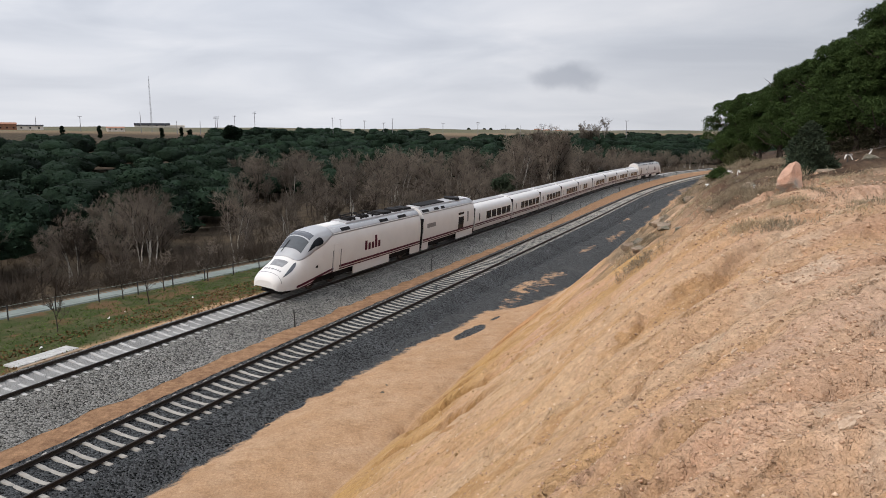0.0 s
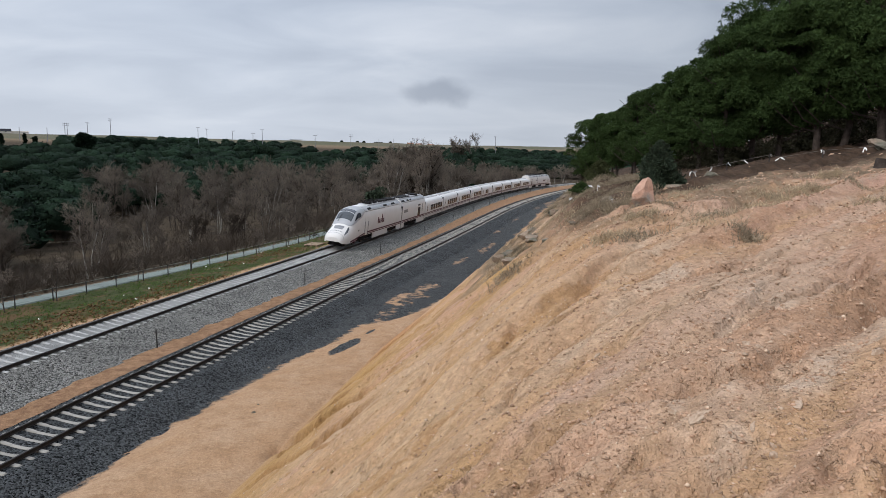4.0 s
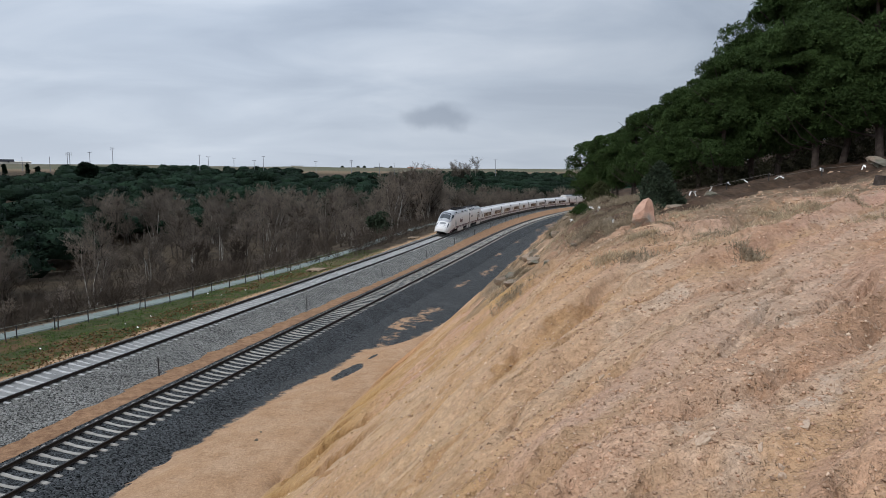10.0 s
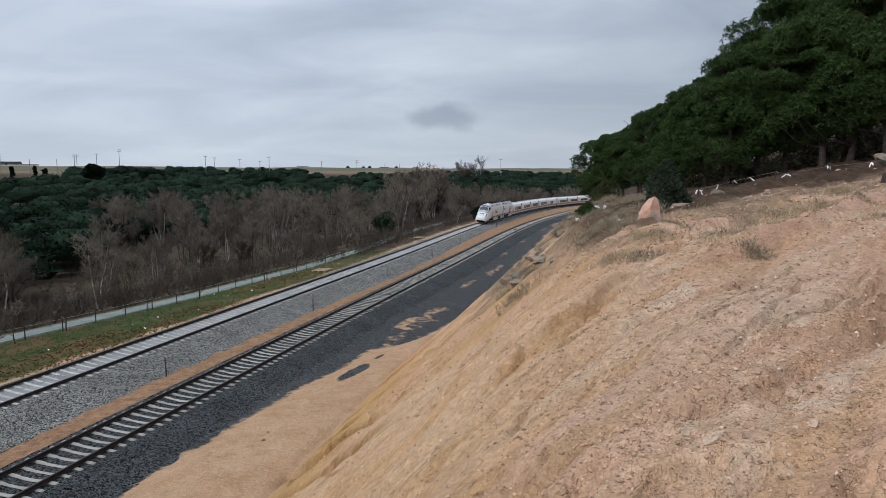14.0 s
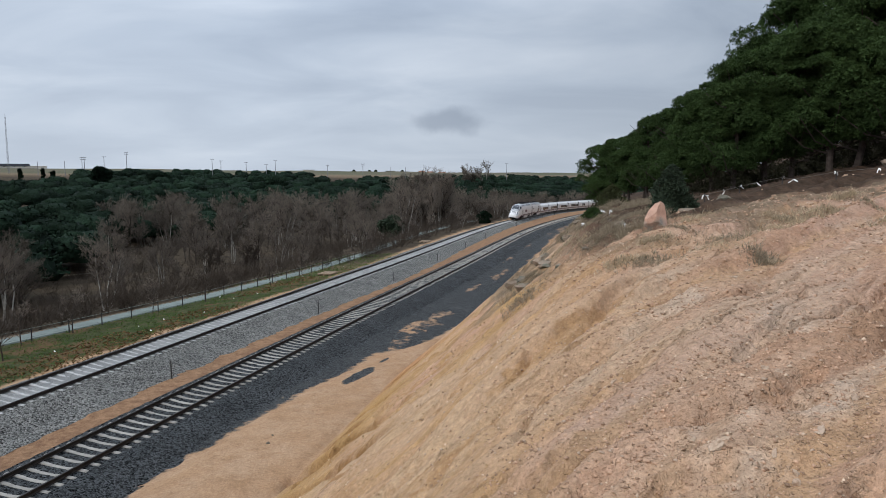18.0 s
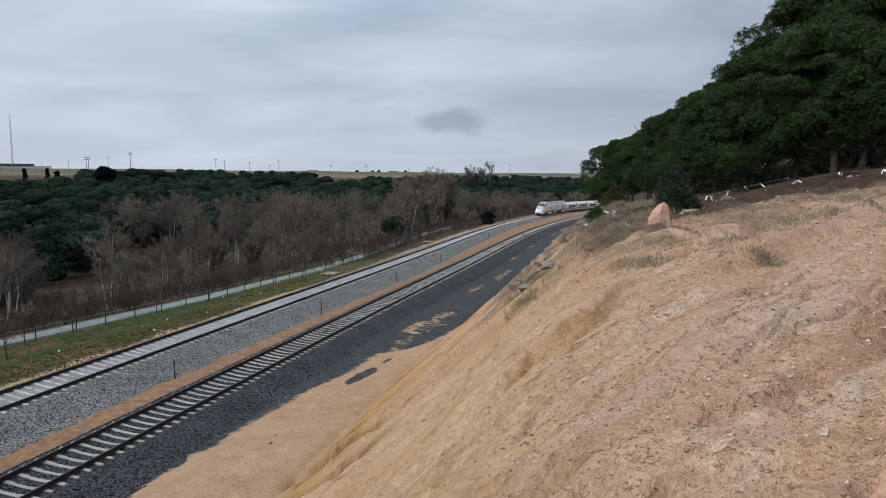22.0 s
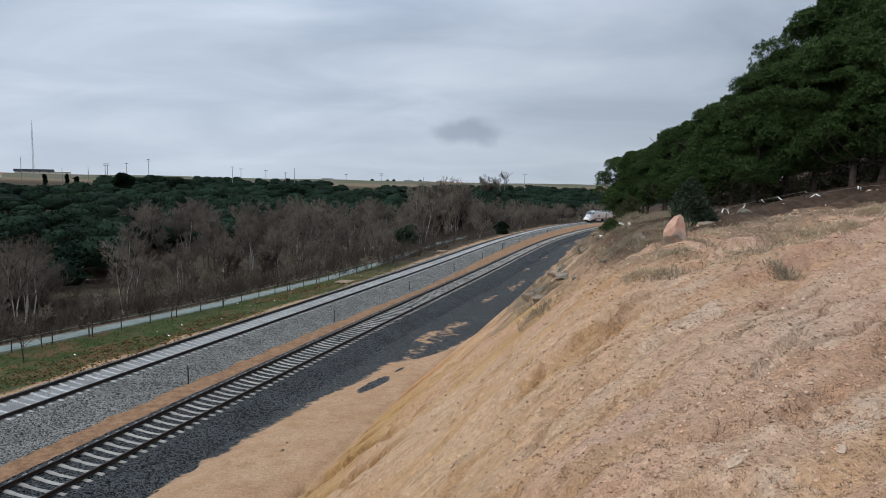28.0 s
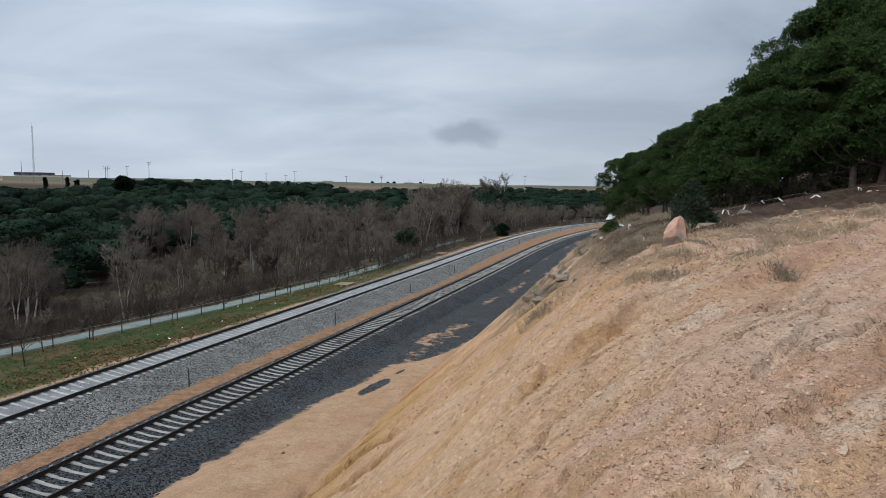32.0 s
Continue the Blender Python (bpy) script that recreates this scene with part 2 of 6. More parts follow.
M_DRY = material("dry_straw_grass", (0.42, 0.335, 0.225), 0.9, 0, 0.3, 3, 20, island=0.4, spec=0.06)
M_SCRUB = material("dry_thyme_scrub", (0.29, 0.235, 0.165), 0.9, 0, 0.3, 3, 20, island=0.4, spec=0.06)
M_WEED = material("green_weed", (0.075, 0.115, 0.03), 0.9, 0, 0.3, 3, 20, island=0.4, spec=0.06)
M_STONE = material("pinkish_limestone", (0.44, 0.30, 0.20), 0.9, 0, 0.2, 3, 30, 0.03, 9, (0.38, 0.34, 0.29), 0.55, rnd=0.15, spec=0.06)
M_STONE_GREY = material("grey_lichened_limestone", (0.25, 0.19, 0.14), 0.9, 0, 0.3, 3, 30, 0.05, 9, (0.14, 0.13, 0.10), 0.47, rnd=0.2, spec=0.06)
M_BOULDER = material("pink_boulder", (0.46, 0.28, 0.20), 0.9, 0, 0.25, 3, 30, 0.04, 9, (0.26, 0.235, 0.20), 0.58, spec=0.06)
M_STONE_DARK = material("brown_stone", (0.31, 0.20, 0.135), 0.9, 0, 0.25, 6, 50, rnd=0.2, spec=0.06)
M_BED = material("pale_limestone_bed", (0.48, 0.35, 0.25), 0.95, 0, 0.15, 5, 60, 0.03, 25, (0.42, 0.33, 0.24), 0.52, spec=0.06)
M_PEBBLE = material("mixed_pebbles", (0.39, 0.25, 0.165), 0.9, 0, 0.15, 6, 60, island=0.40, spec=0.06)
M_GRIT = material("ochre_grit", (0.38, 0.25, 0.135), 0.9, 0, 0.15, 6, 60, island=0.25, spec=0.06)
M_CHIP = material("limestone_chips", (0.52, 0.38, 0.27), 0.9, 0, 0.15, 6, 60, island=0.25, spec=0.06)
M_LEAF = material("brown_dead_leaf", (0.13, 0.075, 0.035), 0.9, 0, 0.3, 3, 20, island=0.4, spec=0.06)
M_SCRUB_GREEN = material("olive_broom", (0.050, 0.055, 0.024), 0.9, 0, 0.3, 3, 20, island=0.4, spec=0.06)
M_POST = material("dark_fence_post", (0.035, 0.032, 0.03), 0.8, 0.2, 0.3)
M_PATH = material("pale_concrete_path", (0.19, 0.215, 0.195), 0.9, 0, 0.12, 0.7, 12, spec=0.06)
M_TRAIL = material("trodden_earth", (0.17, 0.15, 0.115), 0.95, 0, 0.2, 0.8, 12, spec=0.06)
M_FENCE = material("weathered_grey_green_fence", (0.20, 0.23, 0.20), 0.8, 0, 0.25, 2, 12)
M_WOOD = material("weathered_plank", (0.25, 0.175, 0.11), 0.85, 0, 0.25, 3, 30)
M_PLASTER = material("pale_plaster", (0.60, 0.55, 0.48), 0.9, 0, 0.15, 0.4, 4)
M_TILE = material("terracotta_roof", (0.26, 0.12, 0.07), 0.9, 0, 0.2, 0.6, 4)
M_SHEET = material("dark_sheet_roof", (0.022, 0.022, 0.026), 0.8, 0, 0.2, 0.3, 3, spec=0.1)
M_MAST = material("galvanised_mast", (0.20, 0.20, 0.21), 0.6, 0.4, 0.15)
M_RIBBON = material("white_plastic_ribbon", (0.80, 0.78, 0.76), 0.6, 0, 0.1)
M_CORD = material("thin_grey_cord", (0.16, 0.14, 0.12), 0.8, 0, 0.2)


# ---- mesh helpers ----
class Geo:
    """Vertices and faces that are gathered into one mesh."""

    def __init__(self):
        self.v, self.f, self.n = [], [], 0

    def add(self, verts, faces):
        verts = np.asarray(verts, float)
        self.v.append(verts)
        self.f += [tuple(i + self.n for i in q) for q in faces]
        self.n += len(verts)
        return self

    def box(self, x0, x1, y0, y1, z0, z1, m=None, bev=0.0):
        c = np.array([(x, y, z) for z in (z0, z1) for y in (y0, y1) for x in (x0, x1)], float)
        if bev:
            mid = c.mean(0)
            c[4:, :2] += np.sign(mid[:2] - c[4:, :2]) * bev
        if m is not None:
            c = np.array([m @ Vector(p) for p in c])
        return self.add(c, [(0, 2, 3, 1), (4, 5, 7, 6), (0, 1, 5, 4), (2, 6, 7, 3), (0, 4, 6, 2), (1, 3, 7, 5)])

    def tube(self, pts, radii, sides=6, cap=True):
        pts = np.asarray(pts, float)
        d = np.gradient(pts, axis=0)
        d /= np.linalg.norm(d, axis=1)[:, None] + 1e-9
        ref = np.array([0, 0, 1.0]) if abs(d[0, 2]) < 0.9 else np.array([1.0, 0, 0])
        a = np.cross(d, ref)
        a /= np.linalg.norm(a, axis=1)[:, None] + 1e-9
        b = np.cross(d, a)
        ang = np.arange(sides) * 2 * np.pi / sides
        rad = np.broadcast_to(np.asarray(radii, float), (len(pts),))
        ring = pts[:, None] + rad[:, None, None] * (np.cos(ang)[None, :, None] * a[:, None] + np.sin(ang)[None, :, None] * b[:, None])
        k, s = len(pts), sides
        f = [(i * s + j, i * s + (j + 1) % s, (i + 1) * s + (j + 1) % s, (i + 1) * s + j) for i in range(k - 1) for j in range(s)]
        if cap:
            f += [tuple(range(s)), tuple((k - 1) * s + j for j in reversed(range(s)))]
        return self.add(ring.reshape(-1, 3), f)

    def grid(self, p, wrap=False):
        """A sheet from an array of points (rows, columns, 3)."""
        p = np.asarray(p, float)
        a, b = p.shape[:2]
        f = [(i * b + j, i * b + j + 1, (i + 1) * b + j + 1, (i + 1) * b + j) for i in range(a - 1) for j in range(b - 1)]
        return self.add(p.reshape(-1, 3), f)

    def mesh(self, name, mat, smooth=False):
        me = bpy.data.meshes.new(name)
        me.from_pydata(np.concatenate(self.v).tolist(), [], self.f)
        me.materials.append(mat)
        if smooth:
            me.polygons.foreach_set("use_smooth", np.ones(len(me.polygons), bool))
        me.update()
        return me


def quads_mesh(name, verts, mat, per=4):
    """Many loose faces of the same corner count, quickly."""
    verts = np.asarray(verts, np.float32).reshape(-1, 3)
    k = len(verts)
    me = bpy.data.meshes.new(name)
    me.vertices.add(k)
    me.vertices.foreach_set("co", verts.ravel())
    me.loops.add(k)
    me.loops.foreach_set("vertex_index", np.arange(k, dtype=np.int32))
    me.polygons.add(k // per)
    me.polygons.foreach_set("loop_start", np.arange(0, k, per, dtype=np.int32))
    me.materials.append(mat)
    me.update(calc_edges=True)
    return me


def part(name, geo, mat, parent, label="", smooth=False, m=None):
    me = geo.mesh(name, mat, smooth) if isinstance(geo, Geo) else geo
    ob = new(name, me)
    ob.parent = parent
    if m is not None:
        ob.matrix_basis = m
    return tagged(ob, label) if label else ob


def thing(name, label, category, m=None, group="", geo=None, mat=None, kind="", smooth=False):
    ob = new(name, geo.mesh(name, mat, smooth) if isinstance(geo, Geo) else geo)
    if m is not None:
        ob.matrix_basis = m
    return tagged(ob, label, category, group, kind)


# ---- plan: the two tracks ----
STEP = 2.0
SS = np.arange(-90, 500, STEP)
CURVE_S = [-90, -30, 30, 80, 130, 180, 230, 500]
CURVE_K = [0.001413, 0.001413, 0.000643, -0.000656, 0.001547, 0.001505, 0.001787, 0.001803]
_k = np.interp(SS, CURVE_S, CURVE_K)
_th = np.concatenate([[0], np.cumsum((_k[1:] + _k[:-1]) / 2 * STEP)])
I0 = int(round(90 / STEP))
TH = _th - _th[I0] + 0.26317
_dx, _dy = np.sin(TH) * STEP, np.cos(TH) * STEP
CX = np.concatenate([[0], np.cumsum((_dx[1:] + _dx[:-1]) / 2)])
CY = np.concatenate([[0], np.cumsum((_dy[1:] + _dy[:-1]) / 2)])
CX += -16.144 - CX[I0]
CY += 18.0 - CY[I0]
CANT_NEAR, CANT_FAR, RISE_FAR = 0.138, 0.186, 0.087


def gap(s):
    """The distance between the centres of the two tracks."""
    s = np.clip(s, -20, 230)
    return 8.6137 + -0.006360 * s + 0.00016290 * s * s


def rail_z(s):
    s = np.clip(s, -30, 300)
    return 0.001022 * s + -0.000015263 * s * s


def far_z(s):
    return rail_z(s) + RISE_FAR + -0.000387 * np.clip(s, -30, 300) - 0.0018 * np.clip(s - 60, 0, 240)


def at(s, u):
    th = np.interp(s, SS, TH)
    return np.interp(s, SS, CX) + np.cos(th) * u, np.interp(s, SS, CY) - np.sin(th) * u


def to_su(x, y):
    """The way along the near track, and the distance to its right."""
    x, y = np.asarray(x, float), np.asarray(y, float)
    sh = x.shape
    x, y = x.ravel(), y.ravel()
    s, u = np.empty(len(x)), np.empty(len(x))
    for k in range(0, len(x), 4000):
        dx, dy = x[k:k + 4000, None] - CX[None], y[k:k + 4000, None] - CY[None]
        i = (dx * dx + dy * dy).argmin(1)
        j = np.arange(len(i))
        ddx, ddy = dx[j, i], dy[j, i]
        s[k:k + 4000] = SS[i] + ddx * np.sin(TH[i]) + ddy * np.cos(TH[i])
        u[k:k + 4000] = ddx * np.cos(TH[i]) - ddy * np.sin(TH[i])
    return s.reshape(sh), u.reshape(sh)


def smooth(a, b, x):
    t = np.clip((x - a) / (b - a), 0, 1)
    return t * t * (3 - 2 * t)


_rng = np.random.default_rng(5)
_tab = _rng.random((256, 256))


def vnoise(x, y, scale, octaves=3):
    """Smooth value noise from 0 to 1."""
    out, amp, tot = 0, 1.0, 0
    for o in range(octaves):
        a, b = x / scale + 17.3 * o, y / scale + 5.1 * o
        i, j = np.floor(a).astype(int), np.floor(b).astype(int)
        fa, fb = a - i, b - j
        fa, fb = fa * fa * (3 - 2 * fa), fb * fb * (3 - 2 * fb)
        t = lambda p, q: _tab[p & 255, q & 255]
        out = out + amp * ((t(i, j) * (1 - fa) + t(i + 1, j) * fa) * (1 - fb) + (t(i, j + 1) * (1 - fa) + t(i + 1, j + 1) * fa) * fb)
        tot += amp
        amp *= 0.5
        scale *= 0.5
    return out / tot


# ---- ground ----
TOE_S, TOE_U = [-60, 0, 10, 22, 32, 42, 66, 123, 200], [9.0, 9.0, 8.8, 8.3, 8.6, 9.2, 8.4, 7.4, 8.0]
EDGE_S, EDGE_U = [-60, 1, 8, 15, 20, 27, 33, 40, 47, 66, 123, 200], [3.1, 3.1, 3.5, 3.6, 4.2, 5.2, 7.2, 8.6, 8.6, 8.0, 6.8, 7.2]
PATH_S, PATH_U = [-60, 0, 16, 25, 32, 46, 69, 89, 130, 400], [-36, -29, -25.2, -23.4, -22.2, -20.4, -19.0, -19.6, -23.5, -40]

# washed-out gullies on the slope: foot and head (height up the slope, way along the line), depth, width
GULLIES = [(0.0, 9.7, 6.0, 4.2, 0.75, 0.42), (0.3, 11.2, 4.2, 9.4, 0.4, 0.36), (1.0, 7.3, 4.6, 4.9, 0.35, 0.32), (0.2, 14.2, 3.4, 13.0, 0.35, 0.36), (0.2, 19.2, 3.2, 18.4, 0.35, 0.42), (2.0, 3.5, 6.5, 0.8, 0.3, 0.32), (0.2, 25, 3.0, 24.5, 0.3, 0.5)]

# thin cracks between rock beds on the brow: ends and depth
CRACKS = [(0.55, 4.15, 0.99, 3.62, 0.07), (0.99, 3.62, 1.55, 3.66, 0.10), (1.62, 3.70, 1.98, 3.75, 0.10), (2.02, 3.78, 2.40, 4.05, 0.08), (0.55, 6.75, 1.10, 6.05, 0.10), (2.0, 3.62, 2.2, 3.68, 0.10), (1.10, 6.05, 1.9, 6.3, 0.05), (-0.7, 16.4, 0.0, 15.6, 0.14), (2.4, 5.0, 3.0, 5.5, 0.06), (2.7, 7.9, 3.5, 8.6, 0.06), (1.1, 3.05, 1.35, 3.0, 0.06)]
# pale weathered limestone that shows through: place, length, width
PALE = [(1.44, 3.50, 0.16, 0.07), (1.37, 3.17, 0.22, 0.07), (1.73, 3.53, 0.22, 0.08), (2.15, 3.52, 0.30, 0.16), (2.40, 3.78, 0.25, 0.10), (3.21, 5.72, 0.22, 0.10), (3.15, 6.05, 0.5, 0.12), (2.54, 5.29, 0.45, 0.14), (1.45, 2.92, 0.3, 0.10), (2.35, 7.2, 1.0, 0.22), (1.5, 5.95, 0.55, 0.16), (2.95, 7.75, 0.8, 0.25), (1.47, 4.71, 0.4, 0.12), (3.1, 9.4, 1.2, 0.16), (4.3, 10.9, 1.0, 0.15), (1.1, 4.6, 0.5, 0.10)]


def path_u(s):
    return np.interp(s, PATH_S, PATH_U)


def scrub_v(s):
    """Where the scrub begins, from the far track outwards: behind the path, then close to the line."""
    return np.interp(s, [66, 84], [1, 0]) * (-(path_u(s) + gap(s)) + 2.2) + np.interp(s, [66, 84], [0, 1]) * 7.2


def flow(s, u):
    """Lines along which rain and rock beds run: straight down the face, slanting over the brow."""
    k = np.clip(u - 17.5, 0, 200)
    return s - 1.5 * k * k / (k + 2.5)


def ground_z(x, y):
    s, u = to_su(x, y)
    v = -(u + gap(s))
    base = rail_z(s)
    z = base - 0.72 + 0 * u
    # grass verge, the bank below the path, the valley and the plateau beyond it
    pv = -(path_u(s) + gap(s))
    z = z - 0.15 * smooth(3.5, 6, v) - 0.35 * smooth(6, 12, v)
    low = smooth(1.5, 26, v - pv)
    z = z - 4.6 * low
    far = np.interp(v, [0, 90, 200, 300, 450, 600, 720, 2500], [0, 0, 7.5, 13.5, 21, 30, 32, 34])
    z = z + far * (0.92 + 0.16 * vnoise(x, y, 170.0, 2))
    z = z + smooth(25, 60, v) * (vnoise(x, y, 22.0, 2) - 0.5) * 1.6
    # the cut slope and the hill that the camera stands on
    toe = np.interp(s, TOE_S, TOE_U)
    q = flow(s, u)
    warp = (vnoise(s, u, 9.0, 3) - 0.5) * 0.9 + (vnoise(q * 1.6, u * 0.45, 1.5, 3) - 0.5) * 0.3
    w = u - toe + warp * smooth(0, 4, u - toe)
    face = 0.86 * w + 0.22 * smooth(0, 0.6, w)
    crown = 9.95 + 0.12 * (np.minimum(u, 22.5) - 20.0) + 0.19 * np.clip(u - 22.5, 0, 200) + 0.1 * np.clip(u - 33, 0, 60) - 0.03 * np.clip(s - 20, 0, 60)
    k = 0.8
    hh = np.clip(0.5 + 0.5 * (crown - face) / k, 0, 1)
    hill = crown * (1 - hh) + face * hh - k * hh * (1 - hh)
    z = z + np.where(w > 0, hill, 0)
    bare = smooth(0.3, 3, w)
    z = z + bare * ((vnoise(q, u * 0.5, 2.0, 4) - 0.5) * 0.30 + (vnoise(q + 50, u * 0.6, 0.6, 2) - 0.5) * 0.14)
    # clods, and creases between the beds that run with the slope
    z = z + bare * ((vnoise(x + 7, y, 0.24, 2) - 0.5) * 0.09 + (vnoise(q * 1.3, u * 0.6 + 31, 0.6, 3) - 0.5) * 0.17)
    for shift, scale, deep in ((0.0, 1.5, 0.22), (37.0, 0.7, 0.13), (71.0, 2.6, 0.12)):
        rib = np.abs(vnoise(q + shift + 0.3 * vnoise(x, y, 0.5, 2), u * 0.30, scale, 2) - 0.5)
        z = z - bare * deep * smooth(0.035, 0.0, rib) * smooth(0.38, 0.54, vnoise(x + shift, y, 1.7, 2))
    jog = (vnoise(x, y, 0.22, 2) - 0.5) * 0.07
    for x0, y0, x1, y1, deep in CRACKS:
        lx, ly = x1 - x0, y1 - y0
        f = np.clip(((x - x0) * lx + (y - y0) * ly) / (lx * lx + ly * ly), 0, 1)
        far_ = np.hypot(x - x0 - f * lx, y - y0 - f * ly)
        z = z - 1.6 * deep * np.exp(-((far_ + jog) / 0.06) ** 2)
    # a washed-out gully along the foot of the slope
    for w0, s0, w1, s1, deep, wide in GULLIES:
        f = np.clip((w - w0) / (w1 - w0), 0, 1)
        line = s - (s0 + (s1 - s0) * f) - (vnoise(s, u, 1.2, 2) - 0.5) * 0.6
        z = z - deep * 1.8 * np.where(line > 0, np.exp(-(line / (wide * 0.45)) ** 2), np.exp(-(line / (wide * 1.6)) ** 2)) * smooth(w0 - 0.3, w0 + 0.5, w) * smooth(w1 + 0.3, w1 - 0.8, w) * (0.4 + 0.9 * vnoise(s, u, 1.3, 2))
    # broken edges of rock beds along the slope
    bed = vnoise(q + 9, u * 0.3, 1.7, 3)
    z = z + 0.16 * smooth(0.52, 0.60, bed) * smooth(5, 8, w)
    bench = smooth(0, 1.2, u - np.interp(s, EDGE_S, EDGE_U)) * smooth(0.5, -0.5, w)
    z = z + bench * (0.16 + 0.22 * vnoise(s, u, 3.0, 2))
    return z


def ground_at(x, y):
    return float(ground_z(np.array([x]), np.array([y]))[0])


def axis(lo, hi, fine_lo, fine_hi, step, near_lo, near_hi, cap, grow):
    """Stations that are close in the fine stretch, then wider up to cap over the near one, then ever wider."""
    mid = list(np.arange(fine_lo, fine_hi, step))
    for sign, near, end in ((1, near_hi, hi), (-1, near_lo, lo)):
        a, d = (mid[-1] if sign > 0 else mid[0]), step
        more = []
        while a * sign < end * sign:
            d = min(d * 1.025, cap) if a * sign < near * sign else d * grow
            a += d * sign
            more.append(a)
        mid = mid + more if sign > 0 else more[::-1] + mid
    return np.array(mid)


gx = axis(-2600, 2200, -0.5, 6.0, 0.05, -24, 22, 0.30, 1.07)
gy = axis(-700, 3000, 2.0, 9.0, 0.05, 0, 66, 0.30, 1.06)
GXX, GYY = np.meshgrid(gx, gy, indexing="ij")
GZ = ground_z(GXX, GYY)
gs, gu = to_su(GXX, GYY)
gv = -(gu + gap(gs))
me = bpy.data.meshes.new("ground")
A_, B_ = GXX.shape
idx = np.arange(A_ * B_).reshape(A_, B_)
quad = np.stack([idx[:-1, :-1], idx[1:, :-1], idx[1:, 1:], idx[:-1, 1:]], -1).reshape(-1, 4)
me.vertices.add(A_ * B_)
me.vertices.foreach_set("co", np.stack([GXX, GYY, GZ], -1).astype(np.float32).ravel())
me.loops.add(quad.size)
me.loops.foreach_set("vertex_index", quad.astype(np.int32).ravel())
me.polygons.add(len(quad))
me.polygons.foreach_set("loop_start", np.arange(0, quad.size, 4, dtype=np.int32))
me.polygons.foreach_set("use_smooth", np.ones(len(quad), bool))
me.update(calc_edges=True)
toe_ = np.interp(gs, TOE_S, TOE_U)
edge_ = np.interp(gs, EDGE_S, EDGE_U) + (vnoise(gs, gu, 3.2, 3) - 0.5) * 1.5
dark = smooth(0.7, -0.7, gu - edge_) * smooth(-2.4, -1.9, gu)
# tongues of dark stone spilled on the sand and sand washed over the stone
ragged = (vnoise(gs * 0.6, gu, 0.9, 4) - 0.5) * 2.6
for s0, u0, ls, lu, lean_ in ((31.5, 5.6, 3.2, 0.75, 0.04), (41.0, 6.0, 4.2, 0.8, 0.0), (37.5, 4.7, 2.6, 0.35, 0.0), (57.0, 5.2, 3.5, 0.35, 0), (70.0, 6.0, 5.0, 0.7, 0), (85.5, 4.2, 4.5, 0.5, 0), (106.0, 3.9, 6.0, 0.6, 0), (152.0, 4.6, 18.0, 1.6, 0)):
    rr_ = np.hypot((gs - s0) / ls, (gu - u0 - lean_ * (gs - s0)) / lu) + ragged * 0.9
    dark = dark * (1 - 0.48 * smooth(1.7, 0.3, rr_))
for s0, u0, ls, lu, lean_ in ((23.4, 6.2, 2.0, 0.42, 0.12), (34.2, 6.6, 1.7, 0.35, 0.05), (26.8, 6.5, 0.8, 0.15, 0.1)):
    rr_ = np.hypot((gs - s0) / ls, (gu - u0 - lean_ * (gs - s0)) / lu) + ragged * 0.35
    dark = np.maximum(dark, smooth(1.35, 0.65, rr_))
grass = smooth(92, 62, gs) * smooth(4.0, 5.2, gv + (vnoise(gs, gu, 4.0, 3) - 0.5) * 2.0) * smooth(1.0, -0.5, gv + path_u(gs) + gap(gs))
litter = smooth(1.0, 3.0, gv + path_u(gs) + gap(gs)) * smooth(520, 440, gv)
litter = np.maximum(litter, smooth(62, 82, gs) * smooth(4.6, 6.0, gv + (vnoise(gs, gu, 2.0, 3) - 0.5) * 1.6) * smooth(40, 30, gv))
field = smooth(440, 520, gv)
wv = gu - toe_
pink = smooth(7.5, 13.0, wv + (vnoise(gs * 0.5, gu, 5.0, 3) - 0.5) * 7)
strip = smooth(0.2, -0.2, gu + 1.7) * smooth(-0.2, 0.2, gu + gap(gs) - 2.9)
scrubby = np.maximum(smooth(0.40, 0.52, vnoise(GXX, GYY, 3.0, 3)) * smooth(14.0, 15.5, gu + (vnoise(GXX, GYY, 2.0, 2) - 0.5) * 3) * smooth(9, 15, gs), smooth(0.5, 0.6, vnoise(GXX + 40, GYY, 2.6, 3)) * smooth(21, 24, gu) * smooth(-2, 4, gs))
scrubby = np.maximum(scrubby, 0.8 * smooth(-1.0, 1.2, GYY - 11.6 - 0.32 * GXX + (vnoise(GXX, GYY, 1.5, 3) - 0.5) * 4) * smooth(2.5, 4.5, GXX) * smooth(0.36, 0.52, vnoise(GXX + 9, GYY, 1.1, 3)) * smooth(48, 30, GYY))
# ground under the pines and behind the brow: needle litter plus painted tree shade
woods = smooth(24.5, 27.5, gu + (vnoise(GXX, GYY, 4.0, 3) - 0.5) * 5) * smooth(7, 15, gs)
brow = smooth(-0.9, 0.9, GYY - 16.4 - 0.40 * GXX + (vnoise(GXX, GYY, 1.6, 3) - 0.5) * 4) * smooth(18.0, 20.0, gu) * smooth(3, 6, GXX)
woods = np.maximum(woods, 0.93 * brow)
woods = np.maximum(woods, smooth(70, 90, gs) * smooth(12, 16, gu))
# mask for the gullies' ochre earth and the shadow painted into them
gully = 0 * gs
